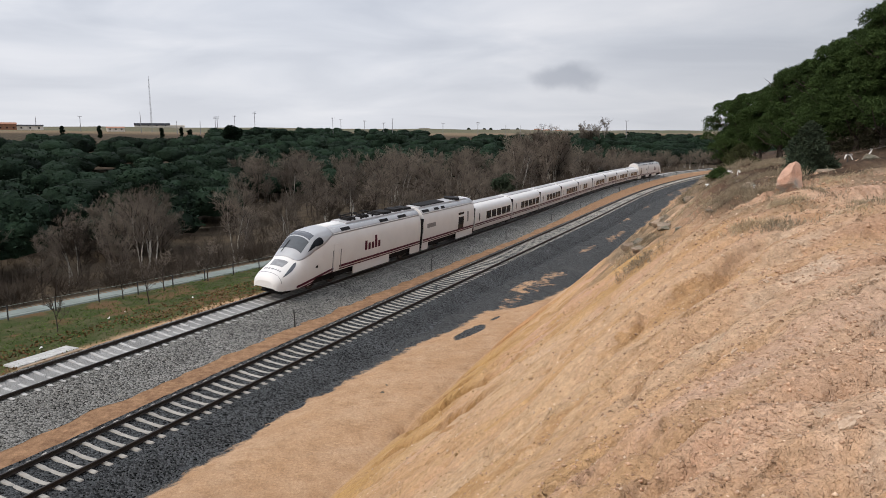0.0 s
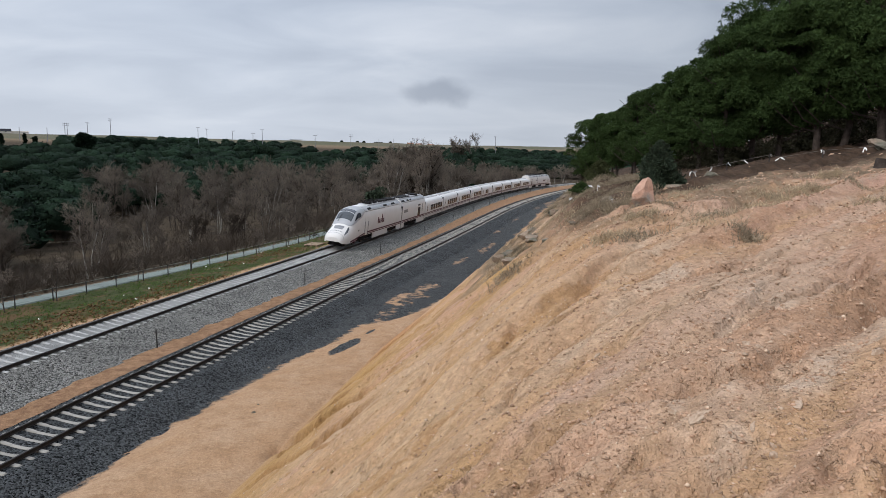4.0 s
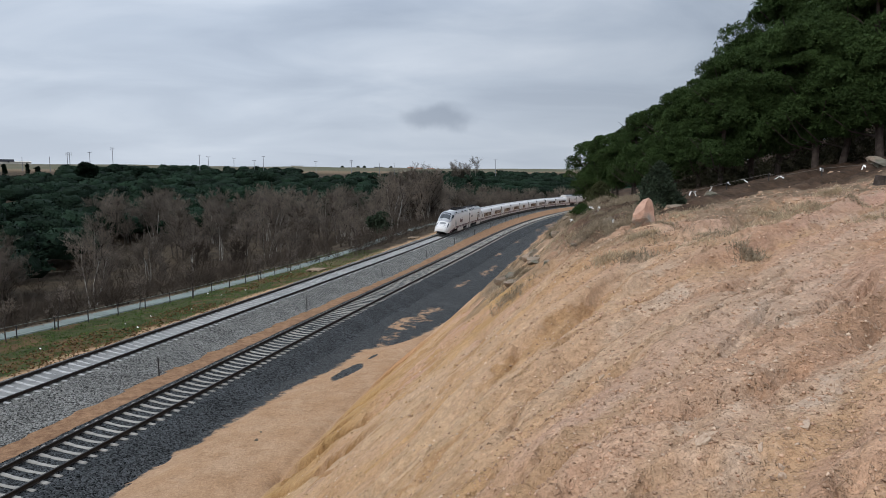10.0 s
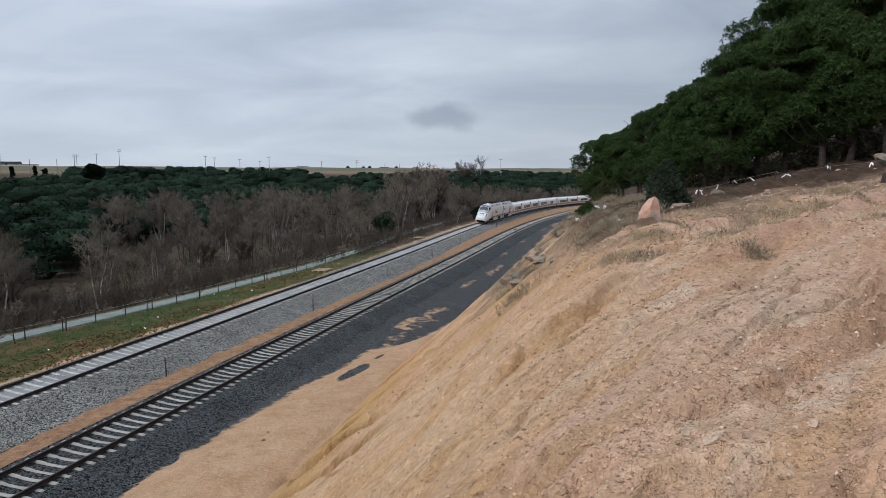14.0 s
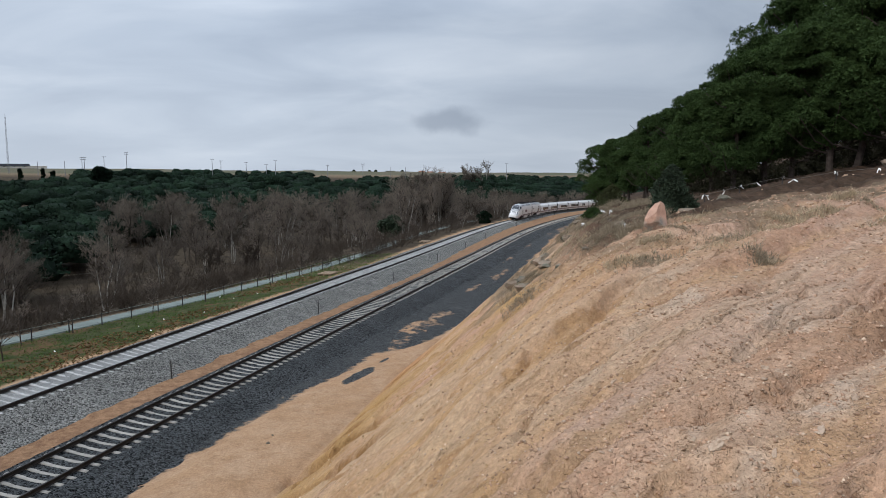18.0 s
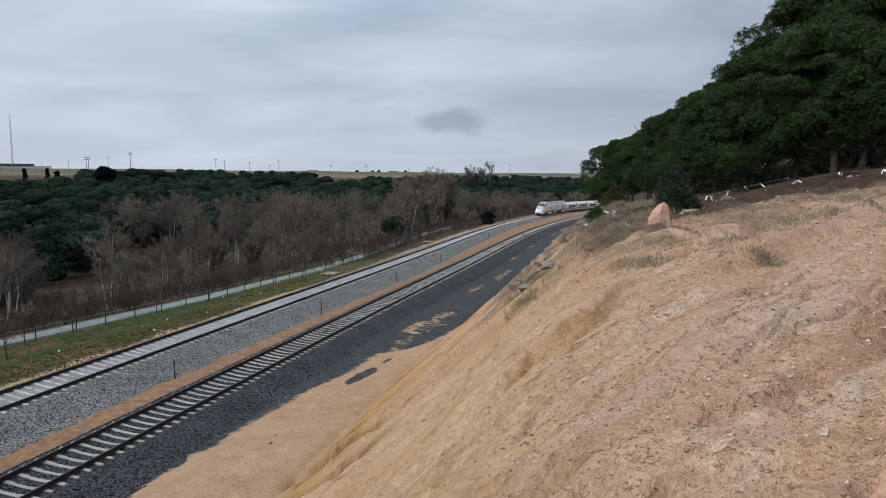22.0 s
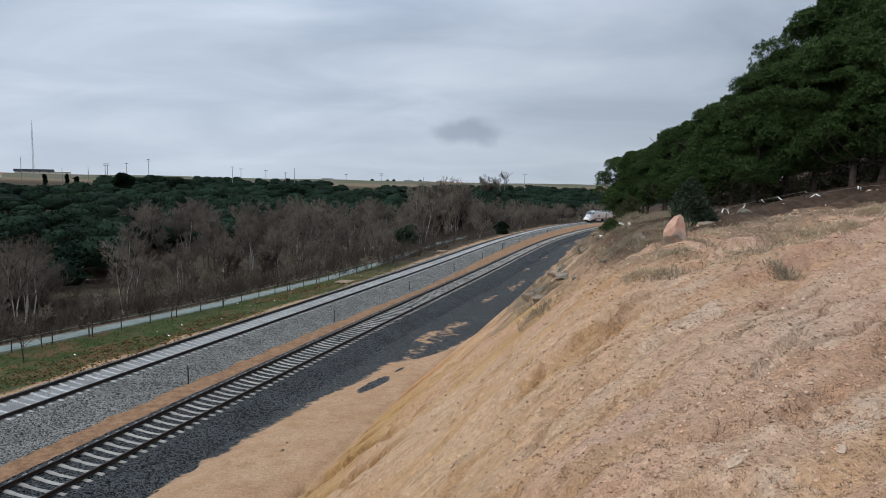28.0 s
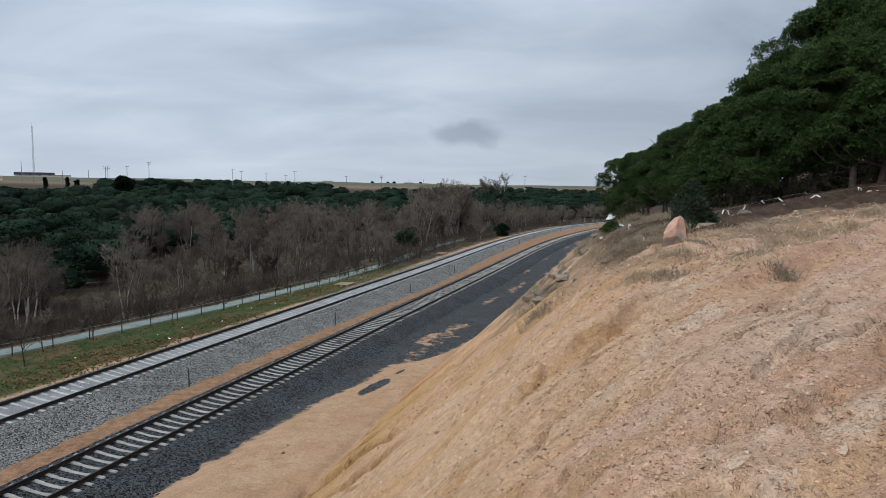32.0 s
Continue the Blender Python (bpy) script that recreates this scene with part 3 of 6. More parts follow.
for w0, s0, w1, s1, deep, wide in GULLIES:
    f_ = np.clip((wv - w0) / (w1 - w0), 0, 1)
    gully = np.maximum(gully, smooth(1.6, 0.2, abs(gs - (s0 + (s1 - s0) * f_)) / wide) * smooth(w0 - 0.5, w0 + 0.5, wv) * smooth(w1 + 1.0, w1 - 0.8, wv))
pale = 0 * gs
worn = (vnoise(GXX, GYY, 0.35, 3) - 0.5) * 1.5
for x0, y0, long_, wide_ in PALE:
    e0, e1 = (GXX - x0) * 0.60 + (GYY - y0) * 0.80, (GXX - x0) * 0.80 - (GYY - y0) * 0.60
    pale = np.maximum(pale, smooth(1.5, 0.3, np.hypot(e0 / long_, e1 / wide_) * 1.25 + worn))
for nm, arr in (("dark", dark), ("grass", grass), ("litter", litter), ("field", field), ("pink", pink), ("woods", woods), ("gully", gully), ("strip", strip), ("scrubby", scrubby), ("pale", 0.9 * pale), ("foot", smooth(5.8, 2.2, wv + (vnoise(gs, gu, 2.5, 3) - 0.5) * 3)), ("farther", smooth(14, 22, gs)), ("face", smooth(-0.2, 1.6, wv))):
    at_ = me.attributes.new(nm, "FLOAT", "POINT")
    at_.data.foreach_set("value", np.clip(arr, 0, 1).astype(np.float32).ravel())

at_ = me.attributes.new("along", "FLOAT_VECTOR", "POINT")
at_.data.foreach_set("vector", np.stack([flow(gs, gu), gu, GZ], -1).astype(np.float32).ravel())


def ground_material():
    mat = bpy.data.materials.new("sandy_cutting_ground")
    mat.use_nodes = True
    n, l = mat.node_tree.nodes, mat.node_tree.links
    b = n["Principled BSDF"]
    b.inputs["Roughness"].default_value = 0.95
    b.inputs["Specular IOR Level"].default_value = 0.06
    tc = n.new("ShaderNodeTexCoord").outputs["Object"]

    al = n.new("ShaderNodeAttribute")
    al.attribute_name = "along"
    # the beds' direction, crumpled so that they break up into clods
    cn = n.new("ShaderNodeTexNoise")
    cn.inputs["Scale"].default_value, cn.inputs["Detail"].default_value, cn.inputs["Roughness"].default_value = 3.5, 5, 0.65
    l.new(tc, cn.inputs["Vector"])
    cv = n.new("ShaderNodeVectorMath")
    cv.operation = "MULTIPLY_ADD"
    cv.inputs[1].default_value = (0.7, 0.7, 0.7)
    l.new(cn.outputs["Color"], cv.inputs[0])
    l.new(al.outputs["Vector"], cv.inputs[2])
    crumpled = cv.outputs[0]

    def nois(sc, detail=5, rough=0.55, stretch=None):
        t = n.new("ShaderNodeTexNoise")
        t.inputs["Scale"].default_value, t.inputs["Detail"].default_value, t.inputs["Roughness"].default_value = sc, detail, rough
        if stretch:
            mpp = n.new("ShaderNodeMapping")
            mpp.inputs["Scale"].default_value = stretch
            l.new(crumpled, mpp.inputs[0])
            l.new(mpp.outputs[0], t.inputs["Vector"])
        else:
            l.new(tc, t.inputs["Vector"])
        return t.outputs["Fac"]

    def voro(sc, rough=0.0):
        t = n.new("ShaderNodeTexVoronoi")
        t.inputs["Scale"].default_value = sc
        l.new(tc, t.inputs["Vector"])
        if rough:
            w = n.new("ShaderNodeTexNoise")
            w.inputs["Scale"].default_value, w.inputs["Detail"].default_value = sc * 1.4, 3
            l.new(tc, w.inputs["Vector"])
            v = n.new("ShaderNodeVectorMath")
            v.operation = "MULTIPLY_ADD"
            v.inputs[1].default_value = (rough * 3, rough * 3, rough * 3)
            l.new(w.outputs["Color"], v.inputs[0])
            l.new(tc, v.inputs[2])
            l.new(v.outputs[0], t.inputs["Vector"])
        return t

    def rng(fac, lo, hi, a=0.0, c=1.0):
        r = n.new("ShaderNodeMapRange")
        r.inputs[1].default_value, r.inputs[2].default_value, r.inputs[3].default_value, r.inputs[4].default_value = lo, hi, a, c
        l.new(fac, r.inputs[0])
        return r.outputs[0]

    def mixed(fac, a, c):
        x = n.new("ShaderNodeMix")
        x.data_type = "RGBA"
        l.new(fac, x.inputs[0])
        for k, val in ((6, a), (7, c)):
            if isinstance(val, tuple):
                x.inputs[k].default_value = (*val, 1)
            else:
                l.new(val, x.inputs[k])
        return x.outputs[2]

    def attr(name):
        t = n.new("ShaderNodeAttribute")
        t.attribute_name = name
        return t.outputs["Fac"]

    def times(a, c):
        m_ = n.new("ShaderNodeMath")
        m_.operation = "MULTIPLY"
        l.new(a, m_.inputs[0])
        l.new(c, m_.inputs[1])
        return m_.outputs[0]

    big, mid = nois(0.22), nois(1.6)
    beds, rills = (1.0, 0.42, 0.42), (1.0, 0.26, 0.26)
    sand = mixed(rng(big, 0.35, 0.65), (0.446, 0.264, 0.137), (0.487, 0.312, 0.184))
    sand = mixed(times(rng(nois(0.8, 4, 0.55, rills), 0.46, 0.66), attr("face")), sand, (0.438, 0.264, 0.114))
    sand = mixed(rng(nois(0.6, 4, 0.6, beds), 0.50, 0.68), sand, (0.473, 0.284, 0.188))
    sand = mixed(rng(nois(0.5, 3, 0.5, (1.0, 0.16, 0.16)), 0.50, 0.62, 0, 0.7), sand, (0.498, 0.344, 0.216))
    sand = mixed(rng(nois(1.0, 4, 0.55, rills), 0.55, 0.64, 0, 0.8), sand, (0.367, 0.209, 0.092))
    sand = mixed(rng(nois(1.9, 5, 0.62, rills), 0.56, 0.70, 0, 0.75), sand, (0.348, 0.194, 0.088))
    sand = mixed(rng(nois(3.2, 6, 0.66, beds), 0.58, 0.70, 0, 0.7), sand, (0.502, 0.338, 0.212))
    sand = mixed(times(attr("foot"), rng(nois(0.9, 6, 0.62, rills), 0.22, 0.48)), sand, mixed(attr("farther"), (0.40, 0.238, 0.098), (0.414, 0.209, 0.100)))
    # ochre earth of the gullies, deepened by the shadow below their ledges
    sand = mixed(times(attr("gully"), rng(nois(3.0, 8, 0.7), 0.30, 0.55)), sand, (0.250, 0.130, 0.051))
    floor_sand = mixed(rng(nois(0.5, 6, 0.6), 0.36, 0.64), (0.35, 0.212, 0.118), (0.40, 0.260, 0.158))
    sand = mixed(attr("face"), mixed(rng(nois(1.4, 8, 0.66), 0.50, 0.66, 0, 0.7), floor_sand, (0.29, 0.170, 0.092)), sand)
    rosy = mixed(rng(big, 0.3, 0.7), (0.432, 0.264, 0.172), (0.473, 0.306, 0.212))
    rosy = mixed(rng(nois(0.7, 5, 0.6, beds), 0.48, 0.64), rosy, (0.438, 0.271, 0.154))
    rosy = mixed(rng(nois(0.5, 5, 0.6, beds), 0.53, 0.66), rosy, (0.466, 0.277, 0.197))
    rosy = mixed(rng(nois(1.1, 7, 0.66, beds), 0.57, 0.66, 0, 0.8), rosy, (0.515, 0.382, 0.279))
    rosy = mixed(rng(nois(0.6, 4, 0.55, (1.0, 0.2, 0.2)), 0.52, 0.62, 0, 0.8), rosy, (0.489, 0.349, 0.247))
    rosy = mixed(rng(nois(0.9, 4, 0.55, rills), 0.56, 0.64, 0, 0.7), rosy, (0.376, 0.209, 0.124))
    rosy = mixed(rng(nois(2.4, 7, 0.68, beds), 0.58, 0.68, 0, 0.75), rosy, (0.327, 0.181, 0.105))
    rosy = mixed(rng(nois(4.0, 5, 0.6), 0.58, 0.70, 0, 0.5), rosy, (0.348, 0.201, 0.121))
    peb = voro(15, 0.055)
    pc = n.new("ShaderNodeSeparateColor")
    l.new(peb.outputs["Color"], pc.inputs[0])
    pebbles = times(rng(pc.outputs[0], 0.55, 0.62), rng(peb.outputs["Distance"], 0.42, 0.30))
    patchy = rng(nois(2.2), 0.38, 0.55)
    rosy = mixed(times(pebbles, patchy), rosy, mixed(pc.outputs[1], (0.502, 0.351, 0.248), (0.363, 0.217, 0.139)))
    chalk = mixed(rng(nois(7, 6, 0.65), 0.36, 0.64), (0.470, 0.339, 0.242), (0.583, 0.451, 0.344))
    col = mixed(attr("pink"), sand, mixed(attr("pale"), rosy, chalk))
    col = mixed(times(attr("scrubby"), rng(nois(1.5, 7, 0.65), 0.30, 0.48)), col, mixed(rng(nois(3.0, 8, 0.72), 0.35, 0.65), (0.125, 0.085, 0.05), (0.26, 0.19, 0.125)))
    col = mixed(attr("strip"), col, mixed(rng(nois(2.2, 9, 0.72), 0.36, 0.64), (0.170, 0.095, 0.054), (0.31, 0.182, 0.102)))
    stones = voro(17)
    sc_ = n.new("ShaderNodeSeparateColor")
    l.new(stones.outputs["Color"], sc_.inputs[0])
    slate = mixed(sc_.outputs[0], (0.015, 0.016, 0.016), (0.100, 0.103, 0.102))
    slate = mixed(rng(nois(0.8, 6), 0.56, 0.68), slate, (0.075, 0.076, 0.074))
    ad = n.new("ShaderNodeMath")
    ad.operation = "ADD"
    l.new(attr("dark"), ad.inputs[0])
    l.new(rng(nois(1.3, 10, 0.72), 0.2, 0.8, -0.55, 0.55), ad.inputs[1])
    strewn = rng(ad.outputs[0], 0.34, 0.66)
    col = mixed(strewn, col, slate)
    turf = mixed(rng(nois(0.8, 6), 0.38, 0.62), (0.036, 0.050, 0.015), (0.066, 0.064, 0.030))
    turf = mixed(rng(nois(0.35, 6), 0.52, 0.60), turf, (0.105, 0.066, 0.034))
    col = mixed(attr("grass"), col, turf)
    duff = mixed(rng(nois(0.3, 6), 0.35, 0.65), (0.040, 0.030, 0.020), (0.075, 0.056, 0.036))
    col = mixed(attr("litter"), col, duff)
    # brown soil and needle litter, darkened further to stand for the pines' shade
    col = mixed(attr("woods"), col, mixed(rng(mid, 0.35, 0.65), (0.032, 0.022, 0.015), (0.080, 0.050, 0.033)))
    crop = mixed(rng(nois(0.02, 5), 0.4, 0.6), (0.125, 0.108, 0.075), (0.10, 0.098, 0.06))
    col = mixed(attr("field"), col, crop)
    hs = n.new("ShaderNodeHueSaturation")
    l.new(col, hs.inputs["Color"])
    crumb, clod = voro(36, 0.012), voro(12, 0.04)
    cc, dc = n.new("ShaderNodeSeparateColor"), n.new("ShaderNodeSeparateColor")
    l.new(crumb.outputs["Color"], cc.inputs[0])
    l.new(clod.outputs["Color"], dc.inputs[0])
    grain = times(rng(nois(70, 3, 0.8), 0.35, 0.65, 0.90, 1.10), rng(cc.outputs[0], 0, 1, 0.90, 1.10))
    grain = times(grain, rng(dc.outputs[0], 0, 1, 0.93, 1.07))
    grain = times(grain, rng(nois(9, 4, 0.6), 0.3, 0.7, 0.90, 1.10))
    l.new(times(grain, rng(mid, 0.25, 0.75, 0.92, 1.08)), hs.inputs["Value"])
    l.new(hs.outputs[0], b.inputs["Base Color"])

    def relief(height, distance, below=None, inward=False):
        k_ = n.new("ShaderNodeBump")
        k_.inputs["Distance"].default_value, k_.invert = distance, inward
        l.new(height, k_.inputs["Height"])
        if below:
            l.new(below, k_.inputs["Normal"])
        return k_.outputs[0]

    nm_ = relief(nois(2.6, 8, 0.66), 0.12)
    nm_ = relief(times(nois(1.7, 6, 0.6, rills), attr("face")), 0.14, nm_)
    nm_ = relief(nois(11, 4, 0.6), 0.022, nm_)
    nm_ = relief(nois(34, 3, 0.6), 0.009, nm_)
    nm_ = relief(times(stones.outputs["Distance"], strewn), 0.05, nm_, True)
    nm_ = relief(times(pebbles, attr("pink")), 0.016, nm_)
    l.new(nm_, b.inputs["Normal"])
    return mat


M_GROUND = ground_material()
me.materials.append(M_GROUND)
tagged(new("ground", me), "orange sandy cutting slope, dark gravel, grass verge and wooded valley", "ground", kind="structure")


# ---- tracks ----
def ballast(name, label, centre, zf, cant, mat, left, right, seed, drop, spill):
    """A bed with sloping shoulders; spill: how much wider its loose foot lies further down the line."""
    s = np.concatenate([np.arange(-60, 70, 0.4), np.arange(70, 480, 2.0)])
    prof = [(-left - 0.5, -0.82), (-left, -0.70), (-1.55, -0.20), (-1.2, -0.155), (-0.9, -0.175), (0, -0.20), (0.9, -0.175), (1.2, -0.155), (1.75, -0.22), (right, -0.70), (right + 1.0, -0.80)]
    k_ = 61
    uu = np.interp(np.linspace(0, 10, k_), np.arange(11), [p[0] for p in prof])
    zz = np.interp(np.linspace(0, 10, k_), np.arange(11), [p[1] for p in prof])
    lean = np.clip((0.87 - uu) / 1.74, -0.15, 1.15) * cant
    foot = smooth(1.5, 2.6, abs(uu))
    pts, crib = [], []
    for ss in s:
        along_ = ss * np.ones(k_) + seed
        nz_ = (vnoise(along_, uu, 0.5, 2) - 0.5) * 0.05 + (vnoise(along_, uu, 0.19, 1) - 0.5) * 0.03
        wide = uu + np.sign(uu) * foot * (spill * smooth(30, 75, ss) + (vnoise(along_, np.sign(uu) * 40.0, 1.6, 3) - 0.5) * 0.7)
        x, y = at(ss, wide + centre(ss))
        pts.append(np.stack([x, y, zz + lean * np.clip((zz + 0.72) / 0.5, 0, 1) + nz_ + zf(ss) - drop * (abs(uu) < 1.5)], -1))
        crib.append(smooth(1.0, 0.75, abs(uu)))
    me_ = Geo().grid(np.array(pts)).mesh(name, mat, True)
    me_.attributes.new("crib", "FLOAT", "POINT").data.foreach_set("value", np.array(crib, np.float32).ravel())
    return tagged(new(name, me_), label, "ballast", kind="structure")


near_c, far_c = (lambda s: 0.0), (lambda s: -gap(s))
ballast("ballast_near", "dark slate ballast bed under the rusty near track", near_c, rail_z, CANT_NEAR, M_BALLAST_DARK, 1.95, 3.0, 0, 0.045, 0.8)
ballast("ballast_far", "pale grey limestone ballast bed under the far track", far_c, far_z, CANT_FAR, M_BALLAST_PALE, 2.9, 3.2, 40, 0.03, 1.0)


def rail_geo(s, u, z, centre):
    """A flat-bottomed rail swept along the track; z is the top of its head."""
    prof = [(-0.036, 0), (0.036, 0), (0.036, -0.035), (0.010, -0.05), (0.010, -0.135), (0.07, -0.15), (0.07, -0.165), (-0.07, -0.165), (-0.07, -0.15), (-0.010, -0.135), (-0.010, -0.05), (-0.036, -0.035)]
    rows = []
    for k, ss in enumerate(s):
        x, y = at(ss, centre(ss) + u + np.array([p[0] for p in prof] + [prof[0][0]]))
        rows.append(np.stack([x, y, z[k] + np.array([p[1] for p in prof] + [0])], -1))
    return Geo().grid(np.array(rows))


def sleeper_mesh(mat):
    """A concrete sleeper: waisted in the middle, with sloping shoulders and ends."""
    rows = []
    for x, z in ((-1.30, -0.06), (-1.25, 0.0), (-0.95, 0.0), (-0.92, 0.012), (-0.82, 0.012), (-0.79, 0.0), (-0.55, -0.012), (-0.3, -0.05), (0.3, -0.05), (0.55, -0.012), (0.79, 0.0), (0.82, 0.012), (0.92, 0.012), (0.95, 0.0), (1.25, 0.0), (1.30, -0.06)):
        rows.append([(x, -0.125, -0.2), (x, -0.085, z - 0.02), (x, -0.066, z), (x, 0.066, z), (x, 0.085, z - 0.02), (x, 0.125, -0.2)])
    g = Geo().grid(rows)
    g.f += [tuple(range(6)), tuple(reversed(range(90, 96)))]
    return g.mesh("sleeper", mat)


def track(name, label, centre, zf, cant, mat, s0):
    root = thing(name, label, "railway track", group="the two tracks of the line")
    s = np.concatenate([np.arange(-60, 120, 1.0), np.arange(120, 480, 2.0)])
    for u, c in ((-0.87, cant), (0.87, 0.0)):
        part("rail", rail_geo(s, u, [zf(q) + c for q in s], centre), M_RAIL, root)
    me_ = sleeper_mesh(mat)
    rest = Geo()
    lean = math.atan2(cant, 1.74)
    for k in range(-60, 790):
        ss = s0 + 0.6 * k
        if ss > 476 or ss < -58:
            continue
        x, y = at(ss, centre(ss))
        m_ = pose(float(x), float(y), float(zf(ss)) + cant / 2 - 0.165, 0, 0, -math.degrees(float(np.interp(ss, SS, TH)))) @ pose(0, 0, 0, 0, math.degrees(lean), 0)
        if -14 < ss < 160:
            part("sleeper", me_, mat, root, m=m_ @ pose(random.uniform(-0.02, 0.02), random.uniform(-0.015, 0.015), random.uniform(-0.012, 0.004), 0, 0, random.uniform(-0.6, 0.6)))
        else:
            rest.box(-1.3, 1.3, -0.13, 0.13, -0.2, 0.0, m_)
    tagged(part("sleepers", rest, mat, root), kind="stuff")
    return root


track("railway_track", "rusty-railed track on pale concrete sleepers in dark slate ballast", near_c, rail_z, CANT_NEAR, M_SLEEPER, 0.669)
track("railway_track", "track on dusty concrete sleepers sunk in pale grey ballast", far_c, far_z, CANT_FAR, M_SLEEPER_DUSTY, 0.2)


# ---- train ----
PC_L, TC_L = 20.56, 13.14
# cross-section from the roof's middle down to the skirt: half-width and height
SECT_TALL = [(0, 4.22), (0.45, 4.19), (0.86, 4.06), (1.16, 3.76), (1.36, 3.26), (1.45, 2.70), (1.48, 2.1), (1.48, 1.7), (1.465, 1.3), (1.44, 0.95)]
SECT_LOW = [(0, 3.36), (0.5, 3.33), (0.95, 3.22), (1.24, 2.98), (1.39, 2.62), (1.46, 2.1), (1.48, 1.6), (1.46, 1.15), (1.42, 0.85), (1.36, 0.55)]
VT = np.linspace(0, 1, 10)
NOSE_X = [0, 0.06, 0.2, 0.5, 0.9, 1.5, 2.2, 2.75, 3.3, 3.8, 4.5, 5.8, 8.2]
NOSE_TOP = [1.20, 1.42, 1.58, 1.76, 1.93, 2.20, 2.60, 3.12, 3.62, 3.94, 4.10, 4.19, 4.22]
NOSE_W = [0.70, 0.88, 1.02, 1.16, 1.26, 1.35, 1.405, 1.44, 1.465, 1.475, 1.48, 1.48, 1.48]
NOSE_BOT = [0.76, 0.66, 0.60, 0.56, 0.54, 0.53, 0.53, 0.53, 0.58, 0.95, 0.95, 0.95, 0.95]


def hull(x, v, sect, nosed):
    """A point of the car's skin: x metres from the end, v from -1 (left skirt) over 0 (roof) to 1 (right skirt)."""
    a = abs(v)
    y, z = np.interp(a, VT, [p[0] for p in sect]), np.interp(a, VT, [p[1] for p in sect])
    if nosed and x < 8.2:
        w, t, b_ = np.interp(x, NOSE_X, NOSE_W), np.interp(x, NOSE_X, NOSE_TOP), np.interp(x, NOSE_X, NOSE_BOT)
        soft = 1 - smooth(2.0, 5.5, x)
        zn = (z - 0.95) / 3.27
        yn = y / 1.48
        el_y, el_z = np.sin(np.clip(a * 1.18, 0, 1) * np.pi / 2) ** 0.8, np.cos(np.clip(a, 0, 1) * np.pi / 2) ** 0.85
        yn, zn = yn * (1 - soft) + el_y * soft, zn * (1 - soft) + el_z * soft
        y, z = w * yn, b_ + (t - b_) * zn
    return np.array([x, math.copysign(1, -v) * y if v else 0.0, z])


def skin(L, sect, nosed, x0=0.0, x1=None):
    x1 = L if x1 is None else x1
    xs = sorted(set([x0, x1] + [q for q in (list(np.linspace(0, 0.5, 8)) + list(np.linspace(0.5, 8.2, 32)) if nosed else []) if x0 < q < x1] + list(np.linspace(x0, x1, 8))))
    vs = np.linspace(-1, 1, 37)
    g = Geo().grid([[hull(x, v, sect, nosed) for v in vs] for x in xs])
    for x in (x0, x1):
        g.add([hull(x, v, sect, nosed) for v in vs], [tuple(range(37)) if x == x0 else tuple(reversed(range(37)))])
    return g


def patch(g, sect, nosed, corners, off=0.012, nx=6, nv=5, bounds=None):
    """A panel that follows the skin. corners: (x, v) in order round the panel."""
    c = np.array(corners, float)
    p = np.empty((nx + 3, nv + 3, 3))
    for i in range(nx + 3):
        for j in range(nv + 3):
            ii, jj = min(max(i - 1, 0), nx), min(max(j - 1, 0), nv)
            a, b_ = ii / nx, jj / nv
            x, v = (c[0] * (1 - a) + c[1] * a) * (1 - b_) + (c[3] * (1 - a) + c[2] * a) * b_
            if bounds:
                x = bounds[0][0] * (1 - a) + bounds[0][-1] * a
                v = np.interp(x, bounds[0], bounds[1]) * (1 - b_) + np.interp(x, bounds[0], bounds[2]) * b_
            q = hull(x, v, sect, nosed)
            e = 0.02
            tx = hull(x + e, v, sect, nosed) - hull(x - e, v, sect, nosed) if x > e or not nosed else np.array([0.3, 0, 1])
            tv = hull(x, v + 0.01, sect, nosed) - hull(x, v - 0.01, sect, nosed)
            nn = np.cross(tv, tx)
            nn /= np.linalg.norm(nn) + 1e-9
            if nn @ (q - np.array([x + 0.8, 0, 1.4])) < 0:
                nn = -nn
            p[i, j] = q + nn * (off if (i, j) == (ii + 1, jj + 1) else -0.03)
    return g.grid(p)


def panel(g, sect, nosed, xs, lo, hi, off=0.012, nx=8, nv=5):
    """A panel with curved edges: its bounds lo and hi on the skin over the stations xs."""
    return patch(g, sect, nosed, [(0, 0)] * 4, off, nx, nv, (xs, lo, hi))


def vof(sect, z):
    """The skin coordinate of a height on the side."""
    return float(np.interp(-z, [-p[1] for p in sect], VT))


def bogie(parent, x, tall):
    b_ = part("bogie", Geo().box(x - 1.5, x + 1.5, -1.15, 1.15, 0.42, 0.70, bev=0.1), M_BLACK, parent)
    for dx in (-1.3, 1.3) if tall else (0.0,):
        for sd in (-1, 1):
            w = Geo().tube([(x + dx, sd * 0.80, 0.46), (x + dx, sd * 0.83, 0.46), (x + dx, sd * 0.94, 0.46)], [0.49, 0.46, 0.45], 20)
            part("wheel", w, M_WHEEL, b_)
            part("axle_box", Geo().box(x + dx - 0.2, x + dx + 0.2, sd * 1.02 - 0.1, sd * 1.02 + 0.1, 0.3, 0.66), M_BLACK, b_)


